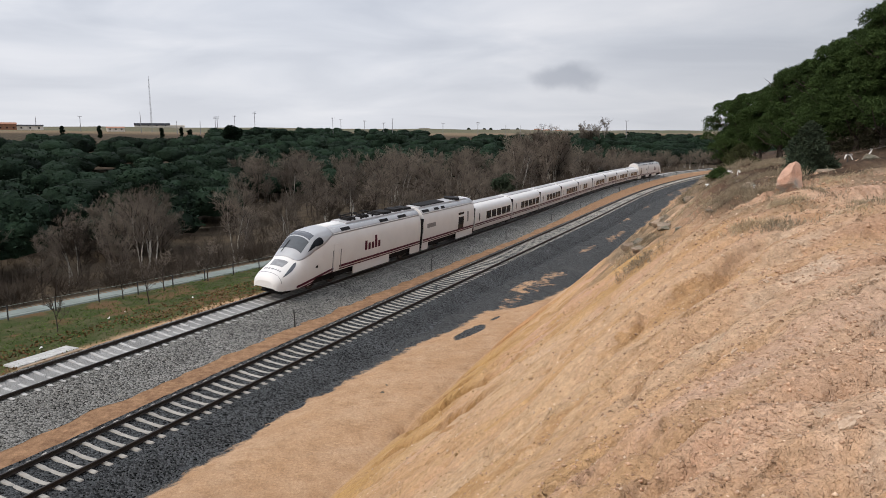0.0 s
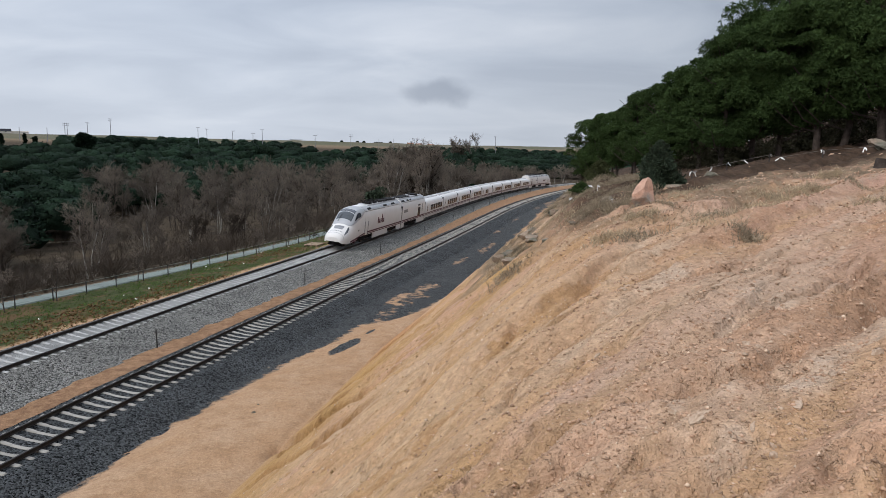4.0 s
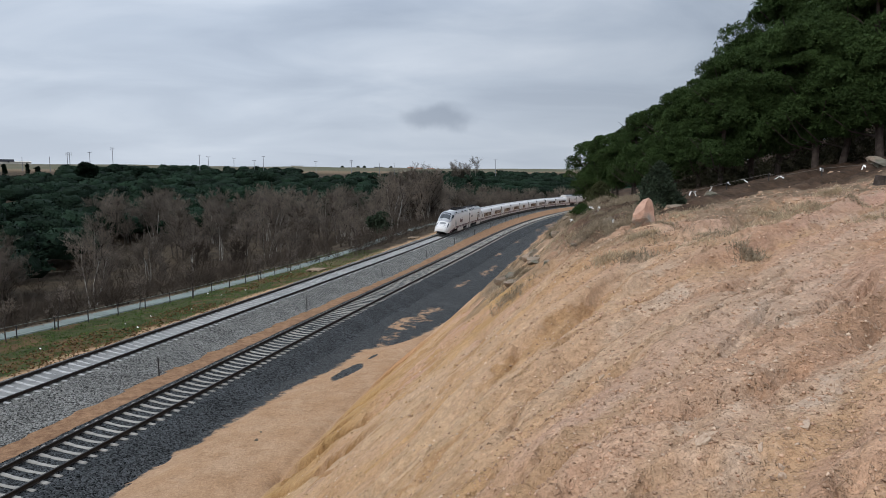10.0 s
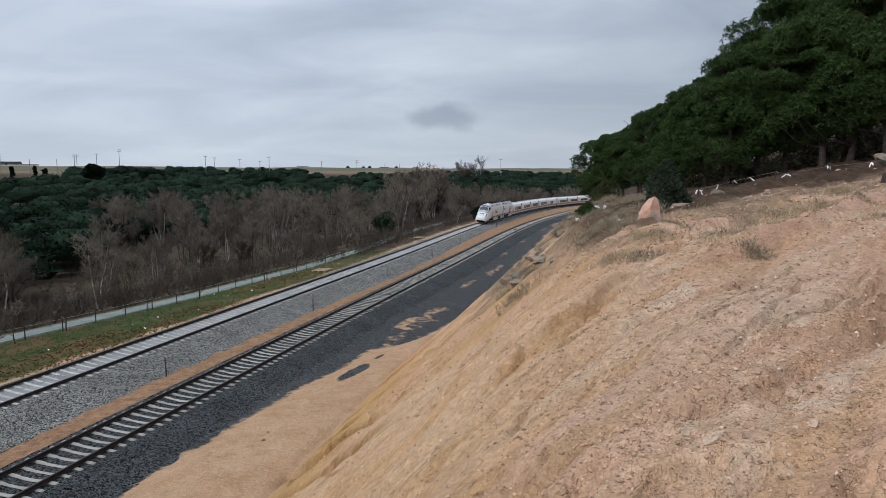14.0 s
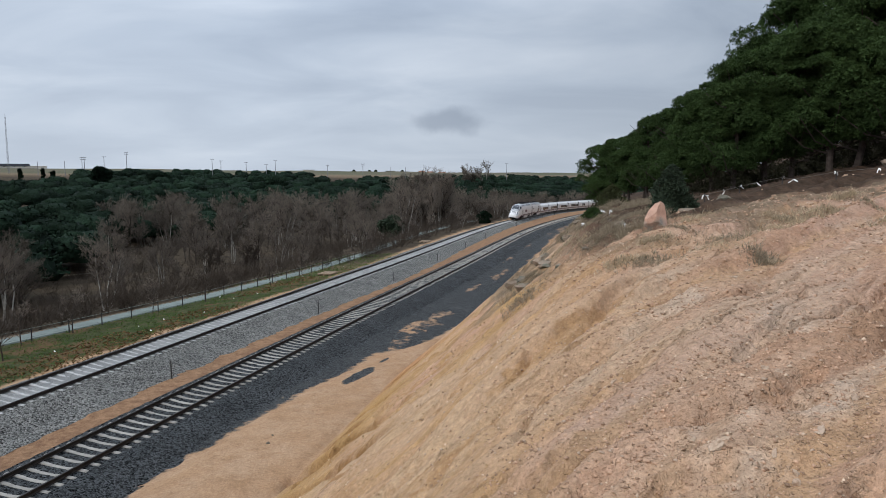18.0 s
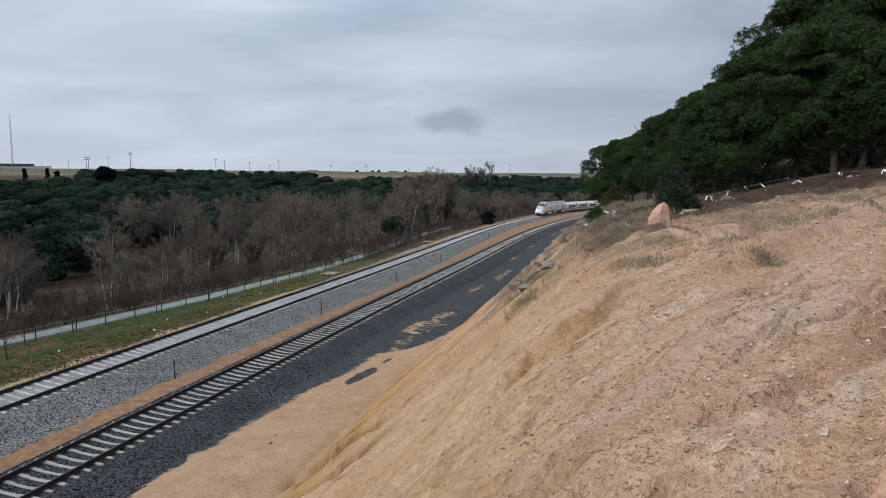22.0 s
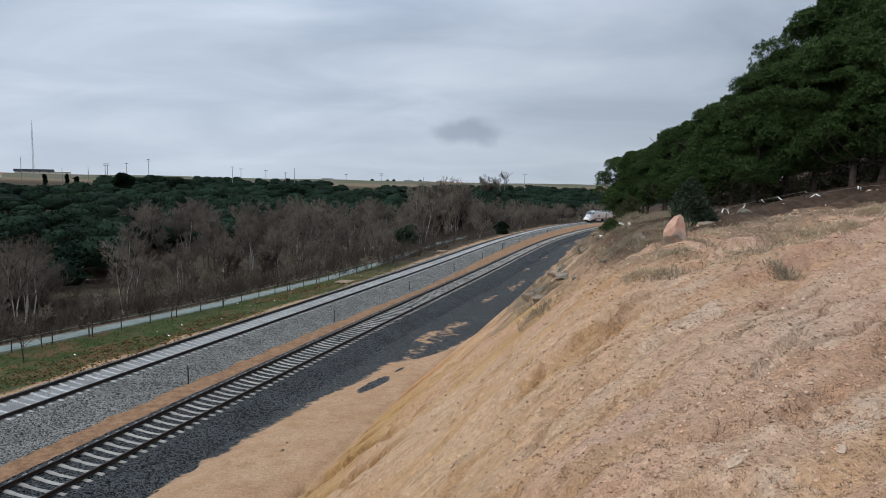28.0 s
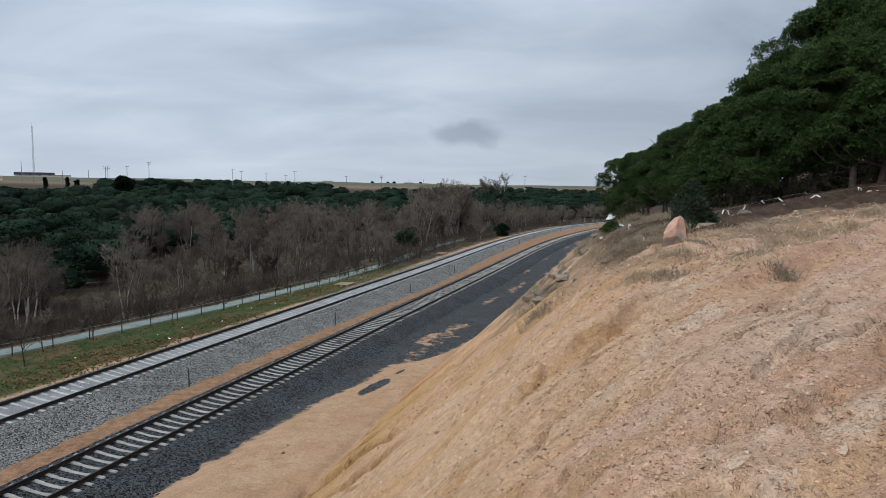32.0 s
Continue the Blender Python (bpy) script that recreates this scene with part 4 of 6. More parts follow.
def logo_bars(g, sect, nosed, x0, z0, h, count, w):
    """An illegible mark: a row of upright bars with a baseline."""
    for k in range(count):
        hh = h * (1.0, 0.7, 0.7, 1.35, 0.7)[k % 5]
        patch(g, sect, nosed, [(x0 + k * w, vof(sect, z0 + hh)), (x0 + k * w + w * 0.62, vof(sect, z0 + hh)), (x0 + k * w + w * 0.62, vof(sect, z0)), (x0 + k * w, vof(sect, z0))], 0.022, 1, 3)


def stripes(root, sect, nosed, x0, x1, z, mirror):
    """Two painted lines along each side, which dip towards the nose."""
    for sd in (1, -1):
        for dz, th_ in ((0.0, 0.16), (-0.24, 0.09)):
            rows = []
            for x in np.linspace(x0, x1, 60 if nosed else 4):
                zt = z + dz - (np.interp(x, [1.7, 4.0, 6.5], [0.62, 0.30, 0.0]) if nosed else 0.0)
                vs = np.linspace(0.3, 1.0, 90)
                zz_ = [hull(x, v, sect, nosed)[2] for v in vs]
                row = []
                for k, zq in enumerate((zt + 0.005, zt, zt - th_, zt - th_ - 0.005)):
                    v = float(np.interp(-zq, [-q for q in zz_], vs))
                    p = hull(x, sd * v, sect, nosed)
                    p[1] += -sd * (0.022 if k in (1, 2) else -0.02)
                    row.append(p)
                rows.append(row)
            part("stripe", Geo().grid(rows), M_RED, root, "burgundy stripe")


def power_car(label):
    root = thing("power_car", label, "train car", group="cars of the train")
    S = SECT_TALL
    part("body", skin(PC_L, S, True, 0.0, PC_L - 0.22), M_WHITE, root, "warm white painted streamlined shell", smooth=True)
    g = Geo()
    panel(g, S, True, [2.05, 2.3, 2.7, 3.3, 4.0, 4.8, 5.6, 6.1], [-0.24, -0.40, -0.485, -0.52, -0.51, -0.455, -0.385, -0.355], [0.24, 0.40, 0.485, 0.52, 0.51, 0.455, 0.385, 0.355], 0.018, 26, 26)
    part("cab_mask", g, M_SILVER, root, "silver-grey surround of the windscreen", smooth=True)
    for sd in (1, -1):
        g = Geo()
        patch(g, S, True, [(6.12, sd * 0.12), (PC_L - 0.24, sd * 0.12), (PC_L - 0.24, sd * 0.355), (6.12, sd * 0.355)], 0.02, 16, 4)
        part("roof_flank", g, M_SILVER, root, "silver-grey roof flank", smooth=True)
    g = Geo()
    patch(g, S, True, [(2.66, -0.31), (3.50, -0.29), (3.50, 0.29), (2.66, 0.31)], 0.03, 10, 14)
    ws = part("windscreen", g, M_SCREEN, root, "dark raked windscreen")
    part("wiper", Geo().tube([hull(2.35, -0.16, S, True) + (-0.02, 0, 0.05), hull(3.15, -0.1, S, True) + (-0.05, 0, 0.05)], 0.025, 5), M_BLACK, ws)
    g = Geo()
    patch(g, S, True, [(3.60, -0.27), (4.15, -0.25), (4.15, 0.25), (3.60, 0.27)], 0.03, 5, 10)
    part("destination_panel", g, M_LAMP, root, "grey glazed panel over the windscreen")
    for sd in (1, -1):
        g = Geo()
        panel(g, S, True, [3.15, 3.5, 4.0, 4.4, 4.65, 4.8], [sd * q for q in (0.425, 0.385, 0.335, 0.315, 0.335, 0.38)], [sd * q for q in (0.435, 0.450, 0.455, 0.45, 0.435, 0.40)], 0.036, 10, 6)
        part("cab_side_window", g, M_GLASS, root)
        g = Geo()
        panel(g, S, True, [0.62, 1.0, 1.4, 1.85, 2.05], [sd * q for q in (0.50, 0.43, 0.37, 0.335, 0.355)], [sd * q for q in (0.52, 0.515, 0.495, 0.45, 0.39)], 0.012, 8, 4)
        part("headlight", g, M_LAMP, root, "dark swept-back headlight glass")
        g = Geo()
        patch(g, S, True, [(6.0, sd * vof(S, 3.05)), (6.75, sd * vof(S, 3.05)), (6.75, sd * vof(S, 1.0)), (6.0, sd * vof(S, 1.0))], 0.028, 2, 6)
        dr = part("cab_door", g, M_WHITE, root, "flush white cab door")
        for hx in (5.85, 6.9):
            part("handrail", Geo().tube([hull(hx, sd * vof(S, 2.6), S, True) + (0, -sd * 0.05, 0), hull(hx, sd * vof(S, 1.1), S, True) + (0, -sd * 0.05, 0)], 0.025, 6), M_GREY, dr)
        for x0, x1 in ((7.4, 8.6), (13.2, 14.6), (16.4, 17.9)):
            g = Geo()
            patch(g, S, True, [(x0, sd * 0.245), (x1, sd * 0.245), (x1, sd * 0.315), (x0, sd * 0.315)], 0.035, 3, 2)
            part("roof_grille", g, M_BLACK, root)
        part("skirt", Geo().box(8.9, 14.6, sd * 1.40 - 0.04, sd * 1.40 + 0.04, 0.32, 1.0), M_WHITE, root)
        part("skirt", Geo().box(18.6, PC_L - 0.1, sd * 1.38 - 0.04, sd * 1.38 + 0.04, 0.32, 1.0), M_WHITE, root)
        g = Geo()
        if sd > 0:
            logo_bars(g, S, True, 10.4, 1.95, 0.75, 5, 0.52)
        else:
            for k in range(5):
                hh = 0.75 * (1.0, 0.7, 0.7, 1.35, 0.7)[k]
                patch(g, S, True, [(10.4 + k * 0.52, -vof(S, 2.05 + hh)), (10.72 + k * 0.52, -vof(S, 2.05 + hh)), (10.72 + k * 0.52, -vof(S, 2.05)), (10.4 + k * 0.52, -vof(S, 2.05))], 0.022, 1, 3)
        part("operator_mark", g, M_RED, root, "burgundy operator mark")
    g = Geo()
    patch(g, S, True, [(1.15, -0.17), (1.75, -0.19), (1.75, 0.19), (1.15, 0.17)], 0.012, 3, 6)
    part("nose_grille", g, M_GREY, root, "grey louvred grille on the nose")
    g = Geo()
    for k in range(7):
        patch(g, S, True, [(0.72, -0.26 + k * 0.08), (0.86, -0.26 + k * 0.08), (0.86, -0.21 + k * 0.08), (0.72, -0.21 + k * 0.08)], 0.008, 1, 1)
    part("nose_mark", g, M_GREY, root)
    g = Geo()
    for a in np.linspace(-0.74, 0.70, 37):
        patch(g, S, True, [(0.40, a), (0.43, a), (0.43, a + 0.04), (0.40, a + 0.04)], 0.007, 1, 1)
    part("nose_seam", g, M_GREY, root, "dark seam round the coupler cover")
    for sd in (1, -1):
        g = Geo()
        patch(g, S, True, [(3.7, sd * vof(S, 1.62)), (4.0, sd * vof(S, 1.72)), (4.0, sd * vof(S, 1.50)), (3.7, sd * vof(S, 1.58))], 0.014, 1, 1)
        part("vent", g, M_BLACK, root)
    part("coupler_hatch", Geo().tube([(0.16, 0, 0.62), (-0.02, 0, 0.62)], [0.16, 0.12], 12), M_BLACK, root)
    part("snow_guard", Geo().box(0.75, 1.8, -0.85, 0.85, 0.22, 0.56, bev=0.08), M_BLACK, root)
    stripes(root, S, True, 1.7, PC_L - 0.25, 1.36, 1)
    g = Geo()
    patch(g, S, True, [(6.12, -0.12), (8.7, -0.12), (8.7, 0.12), (6.12, 0.12)], 0.014, 4, 4)
    part("roof_panel", g, M_WHITE, root, "cream roof panel behind the cab", smooth=True)
    roof = part("roof_deck", Geo().box(8.6, PC_L - 0.3, -0.72, 0.72, 4.15, 4.25, bev=0.06), M_ROOF, root, "grime-darkened roof deck")
    for x0, x1, w, h in ((9.4, 10.6, 0.35, 4.46), (11.6, 12.6, 0.4, 4.42), (13.6, 14.3, 0.5, 4.38), (14.6, 16.0, 0.62, 4.42), (16.6, 18.0, 0.55, 4.46), (18.3, 19.8, 0.6, 4.42)):
        part("roof_box", Geo().box(x0, x1, -w, w, 4.22, h, bev=0.08), M_BLACK, roof)
    for x0 in (9.6, 10.2, 11.2, 12.0, 13.0):
        for yy in (-0.45, 0.45):
            part("insulator", Geo().tube([(x0, yy, 4.25), (x0, yy, 4.34), (x0, yy, 4.48)], [0.07, 0.09, 0.05], 8), M_BLACK, roof)
    pg = Geo().tube([(9.4, -0.5, 4.52), (13.4, -0.5, 4.56)], 0.035, 6).tube([(9.4, 0.5, 4.52), (13.4, 0.5, 4.56)], 0.035, 6)
    for q in (9.6, 11.3, 13.2):
        pg.tube([(q, -0.7, 4.55), (q, 0.7, 4.55)], 0.04, 6)
    part("pantograph", pg, M_BLACK, roof, "folded dark pantograph")
    part("underframe", Geo().box(2.4, PC_L - 0.2, -1.12, 1.12, 0.42, 0.9), M_BLACK, root)
    for x in (5.2, 16.4):
        bogie(root, x, True)
    return root


def end_car(label):
    root = thing("technical_end_car", label, "train car", group="cars of the train")
    S, L = SECT_TALL, TC_L
    part("body", skin(L, S, False, 0.30, L - 0.20), M_WHITE, root, smooth=True)
    part("gangway", Geo().box(-0.26, 0.34, -1.40, 1.40, 0.8, 3.30), M_BLACK, root, "black rubber gangway")
    for sd in (1, -1):
        g = Geo()
        patch(g, S, False, [(0.32, sd * 0.12), (L - 0.22, sd * 0.12), (L - 0.22, sd * 0.355), (0.32, sd * 0.355)], 0.02, 6, 4)
        part("roof_flank", g, M_SILVER, root, "silver-grey roof flank", smooth=True)
        for x0, x1, z0, z1, nm in ((8.6, 10.0, 1.35, 3.05, "equipment_window"), (10.9, 11.3, 1.9, 3.0, "door_window"), (1.1, 3.0, 2.35, 2.75, "vent_window")):
            g = Geo()
            patch(g, S, False, [(x0, sd * vof(S, z1)), (x1, sd * vof(S, z1)), (x1, sd * vof(S, z0)), (x0, sd * vof(S, z0))], 0.012, 2, 3)
            part(nm, g, M_GLASS if nm == "equipment_window" else M_GREY, root)
        for x0, x1 in ((0.6, 2.0), (3.2, 4.2), (4.8, 5.6)):
            g = Geo()
            patch(g, S, False, [(x0, sd * 0.245), (x1, sd * 0.245), (x1, sd * 0.315), (x0, sd * 0.315)], 0.035, 3, 2)
            part("roof_grille", g, M_BLACK, root)
        part("skirt", Geo().box(8.4, L - 0.3, sd * 1.40 - 0.04, sd * 1.40 + 0.04, 0.32, 1.0), M_WHITE, root)
        part("skirt", Geo().box(0.3, 1.6, sd * 1.40 - 0.04, sd * 1.40 + 0.04, 0.32, 1.0), M_WHITE, root)
    stripes(root, S, False, 0.32, L - 0.22, 1.36, 1)
    roof = part("roof_deck", Geo().box(0.5, L - 1.2, -0.72, 0.72, 4.15, 4.26, bev=0.06), M_ROOF, root)
    part("roof_fan", Geo().tube([(9.6, 0, 4.22), (9.6, 0, 4.44)], [0.85, 0.8], 18), M_BLACK, roof)
    part("roof_box", Geo().box(1.2, 6.5, -0.6, 0.6, 4.24, 4.36, bev=0.06), M_BLACK, roof)
    part("underframe", Geo().box(0.2, L - 0.2, -1.12, 1.12, 0.42, 0.9), M_BLACK, root)
    bogie(root, 3.2, True)
    bogie(root, L - 0.3, False)
    return root


def coach(label, windows, first):
    root = thing("coach", label, "train car", group="cars of the train")
    S, L = SECT_LOW, TC_L
    part("body", skin(L, S, False, 0.22, L - 0.20), M_WHITE, root, smooth=True)
    part("gangway", Geo().box(-0.22, 0.26, -1.36, 1.36, 0.5, 3.06), M_BLACK, root, "black rubber gangway")
    for sd in (1, -1):
        for k in range(windows):
            x0 = first + k * 1.76
            g = Geo()
            patch(g, S, False, [(x0, sd * vof(S, 2.42)), (x0 + 1.5, sd * vof(S, 2.42)), (x0 + 1.5, sd * vof(S, 1.58)), (x0, sd * vof(S, 1.58))], 0.012, 1, 3)
            part("window", g, M_GLASS, root)
        g = Geo()
        patch(g, S, False, [(1.1, sd * vof(S, 2.75)), (2.0, sd * vof(S, 2.75)), (2.0, sd * vof(S, 1.0)), (1.1, sd * vof(S, 1.0))], 0.02, 2, 4)
        dr = part("door", g, M_WHITE, root, "flush white plug door")
        g = Geo()
        patch(g, S, False, [(1.42, sd * vof(S, 2.4)), (1.68, sd * vof(S, 2.4)), (1.68, sd * vof(S, 1.6)), (1.42, sd * vof(S, 1.6))], 0.026, 1, 2)
        part("door_window", g, M_GLASS, dr)
    stripes(root, S, False, 0.24, L - 0.22, 1.34, 1)
    part("roof_panel", Geo().box(0.9, L - 0.9, -0.5, 0.5, 3.30, 3.40, bev=0.05), M_ROOF, root)
    part("underframe", Geo().box(0.2, L - 0.2, -1.05, 1.05, 0.30, 0.8), M_BLACK, root)
    bogie(root, L - 0.05, False)
    return root


# the cars in order from the receding cab, with their lengths
TRAIN = [(power_car("warm white streamlined power car with burgundy stripes and raked cab"), PC_L, 1),
         (end_car("warm white technical end car with a roof fan and dark window"), TC_L, 1)]
plain_coach = None
for k in range(9):
    if k == 4:
        ob = coach("warm white low buffet coach with two wide dark windows", 2, 4.6)
    elif plain_coach is None:
        ob = plain_coach = coach("warm white low coach with a row of dark windows", 5, 3.75)
    else:
        ob = copy_thing(plain_coach, Matrix())
    TRAIN.append((ob, TC_L, 1))
TRAIN.append((copy_thing(TRAIN[1][0], Matrix()), TC_L, -1))
TRAIN.append((copy_thing(TRAIN[0][0], Matrix()), PC_L, -1))


def nose_way(t):
    """How far along the line the cab's nose has gone at t seconds."""
    return 22.9 + 8.148 * t + 0.03325 * t * t - 0.0011916 * t ** 3


def car_pose(s, length, side):
    """The pose of a car whose near end is s metres along the line."""
    q = []
    for k in (0.14, 0.86):
        ss = s + k * length
        x, y = at(ss, -gap(ss))
        q.append(Vector((float(x), float(y), float(far_z(ss)) + CANT_FAR / 2 + 0.08)))
    ahead = (q[1] - q[0]).normalized()
    left = Vector((0, 0, 1)).cross(ahead).normalized()
    lean = math.atan2(CANT_FAR, 1.74)
    up = ahead.cross(left)
    left, up = left * math.cos(lean) + up * math.sin(lean), up * math.cos(lean) - left * math.sin(lean)
    mid = (q[0] + q[1]) / 2
    start = mid - ahead * length / 2
    m_ = Matrix.Identity(4)
    if side > 0:
        m_.col[0][:3], m_.col[1][:3], m_.col[2][:3], m_.col[3][:3] = ahead, left, up, start
    else:
        m_.col[0][:3], m_.col[1][:3], m_.col[2][:3], m_.col[3][:3] = -ahead, -left, up, start + ahead * length
    return m_


def motions():
    """The train draws away round the bend."""
    ahead = 0.0
    for ob, length, side in TRAIN:
        walk(ob, [(float(t), car_pose(nose_way(float(t)) + ahead, length, side)) for t in range(0, 33, 1)])
        ahead += length


# ---- vegetation ----
def sight(px, dist):
    """A place dist metres away, px to the right of the middle of a view along y (unit: 1210 = 45 degrees)."""
    a = math.atan2(px - 784.0, 1210.0)
    return dist * math.sin(a), dist * math.cos(a)


def twig_quads(starts, ends, r0, r1, rng):
    """Thin twigs, each a pair of crossed tapering blades."""
    starts, ends = np.asarray(starts), np.asarray(ends)
    d = ends - starts
    d /= np.linalg.norm(d, axis=1)[:, None] + 1e-9
    ref = rng.normal(size=d.shape)
    a = np.cross(d, ref)
    a /= np.linalg.norm(a, axis=1)[:, None] + 1e-9
    b_ = np.cross(d, a)
    out = []
    for w in (a, b_):
        out.append(np.stack([starts - w * r0, starts + w * r0, ends + w * r1, ends - w * r1], 1))
    return np.concatenate(out).reshape(-1, 3)


def bare_tree(seed, height, spread, label, twig_mat, bark, stems=1, forks=(8, 7, 7, 6)):
    """A leafless tree: forked stems, limbs and a haze of fine twigs."""
    rng = np.random.default_rng(seed)
    trunk, limb, tw0, tw1 = Geo(), Geo(), [], []

    def grow(p, d, length, r, level):
        n_ = 4
        pts, q, dd = [p], p.copy(), d.copy()
        for _ in range(n_):
            dd = dd + rng.normal(0, 0.10 + 0.05 * level, 3) + np.array([0, 0, 0.06 if level else 0.02])
            dd /= np.linalg.norm(dd)
            q = q + dd * length / n_
            pts.append(q.copy())
        rr = np.linspace(r, r * 0.45, n_ + 1)
        if level <= 2:
            (limb if level else trunk).tube(pts, rr, 4 if level else 6, False)
        else:
            for k in range(n_):
                tw0.append(pts[k]), tw1.append(pts[k + 1])
        if level >= 4:
            return
        kids = forks[level]
        for k in range(kids):
            f = rng.uniform(0.28 if level == 0 else 0.15, 1.0)
            i = min(int(f * n_), n_ - 1)
            base = pts[i] + (pts[i + 1] - pts[i]) * (f * n_ - i)
            az_ = rng.uniform(0, 2 * np.pi)
            side = np.array([np.cos(az_), np.sin(az_), rng.uniform(-0.1, 0.5)])
            nd = dd * 0.75 + side * spread * (0.9 if level else 1.0)
            nd /= np.linalg.norm(nd)
            grow(base, nd, length * rng.uniform(0.42, 0.62) * (1.0 - 0.35 * f if level == 0 else 1), r * 0.42, level + 1)

    for k in range(stems):
        a = rng.uniform(0, 6.28)
        d0 = np.array([np.cos(a) * 0.11 * (stems > 1), np.sin(a) * 0.11 * (stems > 1), 1.0])
        grow(np.array([np.cos(a) * 0.6 * (stems > 1), np.sin(a) * 0.6 * (stems > 1), -0.3]), d0 / np.linalg.norm(d0), height * rng.uniform(0.62, 0.75), height * 0.0085 + 0.02, 0)
    root = thing("bare_tree", label, "tree", group="leafless trees in the valley")
    part("trunk", trunk, bark, root)
    part("limb", limb, M_BARK, root)
    part("crown", quads_mesh("crown", twig_quads(tw0, tw1, 0.013, 0.007, rng), twig_mat), twig_mat, root, "fine bare twigs")
    return root


def tuft_quads(centres, size, rng, blades=5, flat=1.0, up=0.25, wide=0.2):
    """Clumps of needles: short blades that radiate from each centre."""
    c = np.repeat(np.asarray(centres), blades, 0)
    k = len(c)
    d = rng.normal(size=(k, 3)) * (1, 1, flat) + (0, 0, up)
    d /= np.linalg.norm(d, axis=1)[:, None]
    a = np.cross(d, rng.normal(size=(k, 3)))
    a /= np.linalg.norm(a, axis=1)[:, None]
    ln = size * rng.uniform(0.7, 1.3, (k, 1))
    w = a * ln * wide
    return np.stack([c - w * 0.5, c + w * 0.5, c + d * ln + w, c + d * ln - w], 1).reshape(-1, 3)


def crown_points(rng, clumps, per, rx, rz, z0, lump):
    """Points on the shells of many lobes that make an uneven crown."""
    out = []
    for _ in range(clumps):
        a, rr = rng.uniform(0, 6.283), math.sqrt(rng.uniform(0, 1))
        hz_ = rng.uniform(-1, 1)
        fall = math.sqrt(max(0.05, 1 - hz_ * hz_))
        c = np.array([math.cos(a) * rr * rx * fall, math.sin(a) * rr * rx * fall, z0 + hz_ * rz])
        d = rng.normal(size=(per, 3))
        d /= np.linalg.norm(d, axis=1)[:, None]
        d[:, 2] = np.where(d[:, 2] < -0.3, -d[:, 2], d[:, 2])
        out.append(c + d * lump * rng.uniform(0.7, 1.25) * (1, 1, 0.75) * rng.uniform(0.75, 1.0, (per, 1)))
    return np.concatenate(out)


def pine(seed, height, label):
    """A stone pine with a bare lower trunk and a lobed, dense crown; height is 10 in its own space."""
    rng = np.random.default_rng(seed)
    root = thing("pine_tree", label, "tree", group="pines on the hill above the cutting")
    tr = Geo()
    bend = rng.normal(0, 0.25, (6, 2))
    zs = np.linspace(-0.4, height * 0.86, 6)
    pts = np.c_[np.cumsum(bend, 0) * 0.5, zs]
    tr.tube(pts, np.linspace(0.21, 0.06, 6), 9, False)
    limbs = []
    for k in range(22):
        f = rng.uniform(0.16, 0.95)
        base = np.array([np.interp(f, np.linspace(0, 1, 6), pts[:, j]) for j in range(3)])
        a = rng.uniform(0, 6.283)
        ln = height * rng.uniform(0.16, 0.32) * (1.15 - 0.55 * f)
        mid = base + np.array([math.cos(a), math.sin(a), 0.25]) * ln * 0.5
        end = base + np.array([math.cos(a), math.sin(a), 0.55]) * ln
        tr.tube([base, mid, end], [0.06, 0.04, 0.02], 5, False)
        limbs.append(end)
    part("trunk", tr, M_PINEBARK, root)
    # rounded boughs, each a cap of short needle tufts with gaps between
    crown = []
    for k in range(54):
        a, hz_ = rng.uniform(0, 6.283), rng.uniform(-1.0, 1.0)
        out_ = math.sqrt(max(0.06, 1 - abs(hz_) ** 1.7)) * rng.uniform(0.35, 1.0)
        c = np.array([math.cos(a) * out_ * height * 0.25, math.sin(a) * out_ * height * 0.25, height * (0.535 + 0.365 * hz_)])
        rr = height * rng.uniform(0.06, 0.115)
        d = rng.normal(size=(420, 3))
        d /= np.linalg.norm(d, axis=1)[:, None]
        d[:, 2] = np.where(d[:, 2] < -0.35, -d[:, 2], d[:, 2])
        lumpy = 1 + 0.22 * np.sin(d @ rng.normal(0, 4, 3) + rng.uniform(0, 6)) * np.sin(d @ rng.normal(0, 4, 3))
        crown.append(c + d * lumpy[:, None] * rr * (1, 1, 0.72) * rng.uniform(0.78, 1.0, (420, 1)))
    crown += [e_ + rng.normal(0, 0.32, (40, 3)) for e_ in limbs if e_[2] < height * 0.5]
    part("crown", quads_mesh("crown", tuft_quads(np.concatenate(crown), 0.135, rng, 4, wide=0.15), M_NEEDLE), M_NEEDLE, root, "dense dark green needle crown")
    return root


def bush(name, seed, r, h, mat, label, cat, count, size, m, group=""):
    rng = np.random.default_rng(seed)
    root = thing(name, label, cat, m, group)
    st = Geo()
    for k in range(9):
        a = rng.uniform(0, 6.283)
        st.tube([(0, 0, -0.1), (math.cos(a) * r * 0.3, math.sin(a) * r * 0.3, h * 0.4), (math.cos(a) * r * 0.55, math.sin(a) * r * 0.55, h * 0.72)], [0.03, 0.02, 0.01], 5, False)
    part("stems", st, M_BARK, root)
    pts = []
    for k in range(count):
        f = rng.uniform(0, 1)
        a = rng.uniform(0, 6.283)
        rr = r * (1 - f) ** 0.6 * rng.uniform(0.6, 1.1) * (0.75 + 0.4 * math.sin(a * 3 + f * 9))
        pts.append((math.cos(a) * rr, math.sin(a) * rr, 0.05 + f * h))
    part("foliage", quads_mesh("foliage", tuft_quads(pts, size, rng, 6, up=0.6, wide=0.09), mat), mat, root)
    return root


def upon(x, y, dz=0.0, rz=0.0):
    return pose(x, y, ground_at(x, y) + dz, 0, 0, rz)


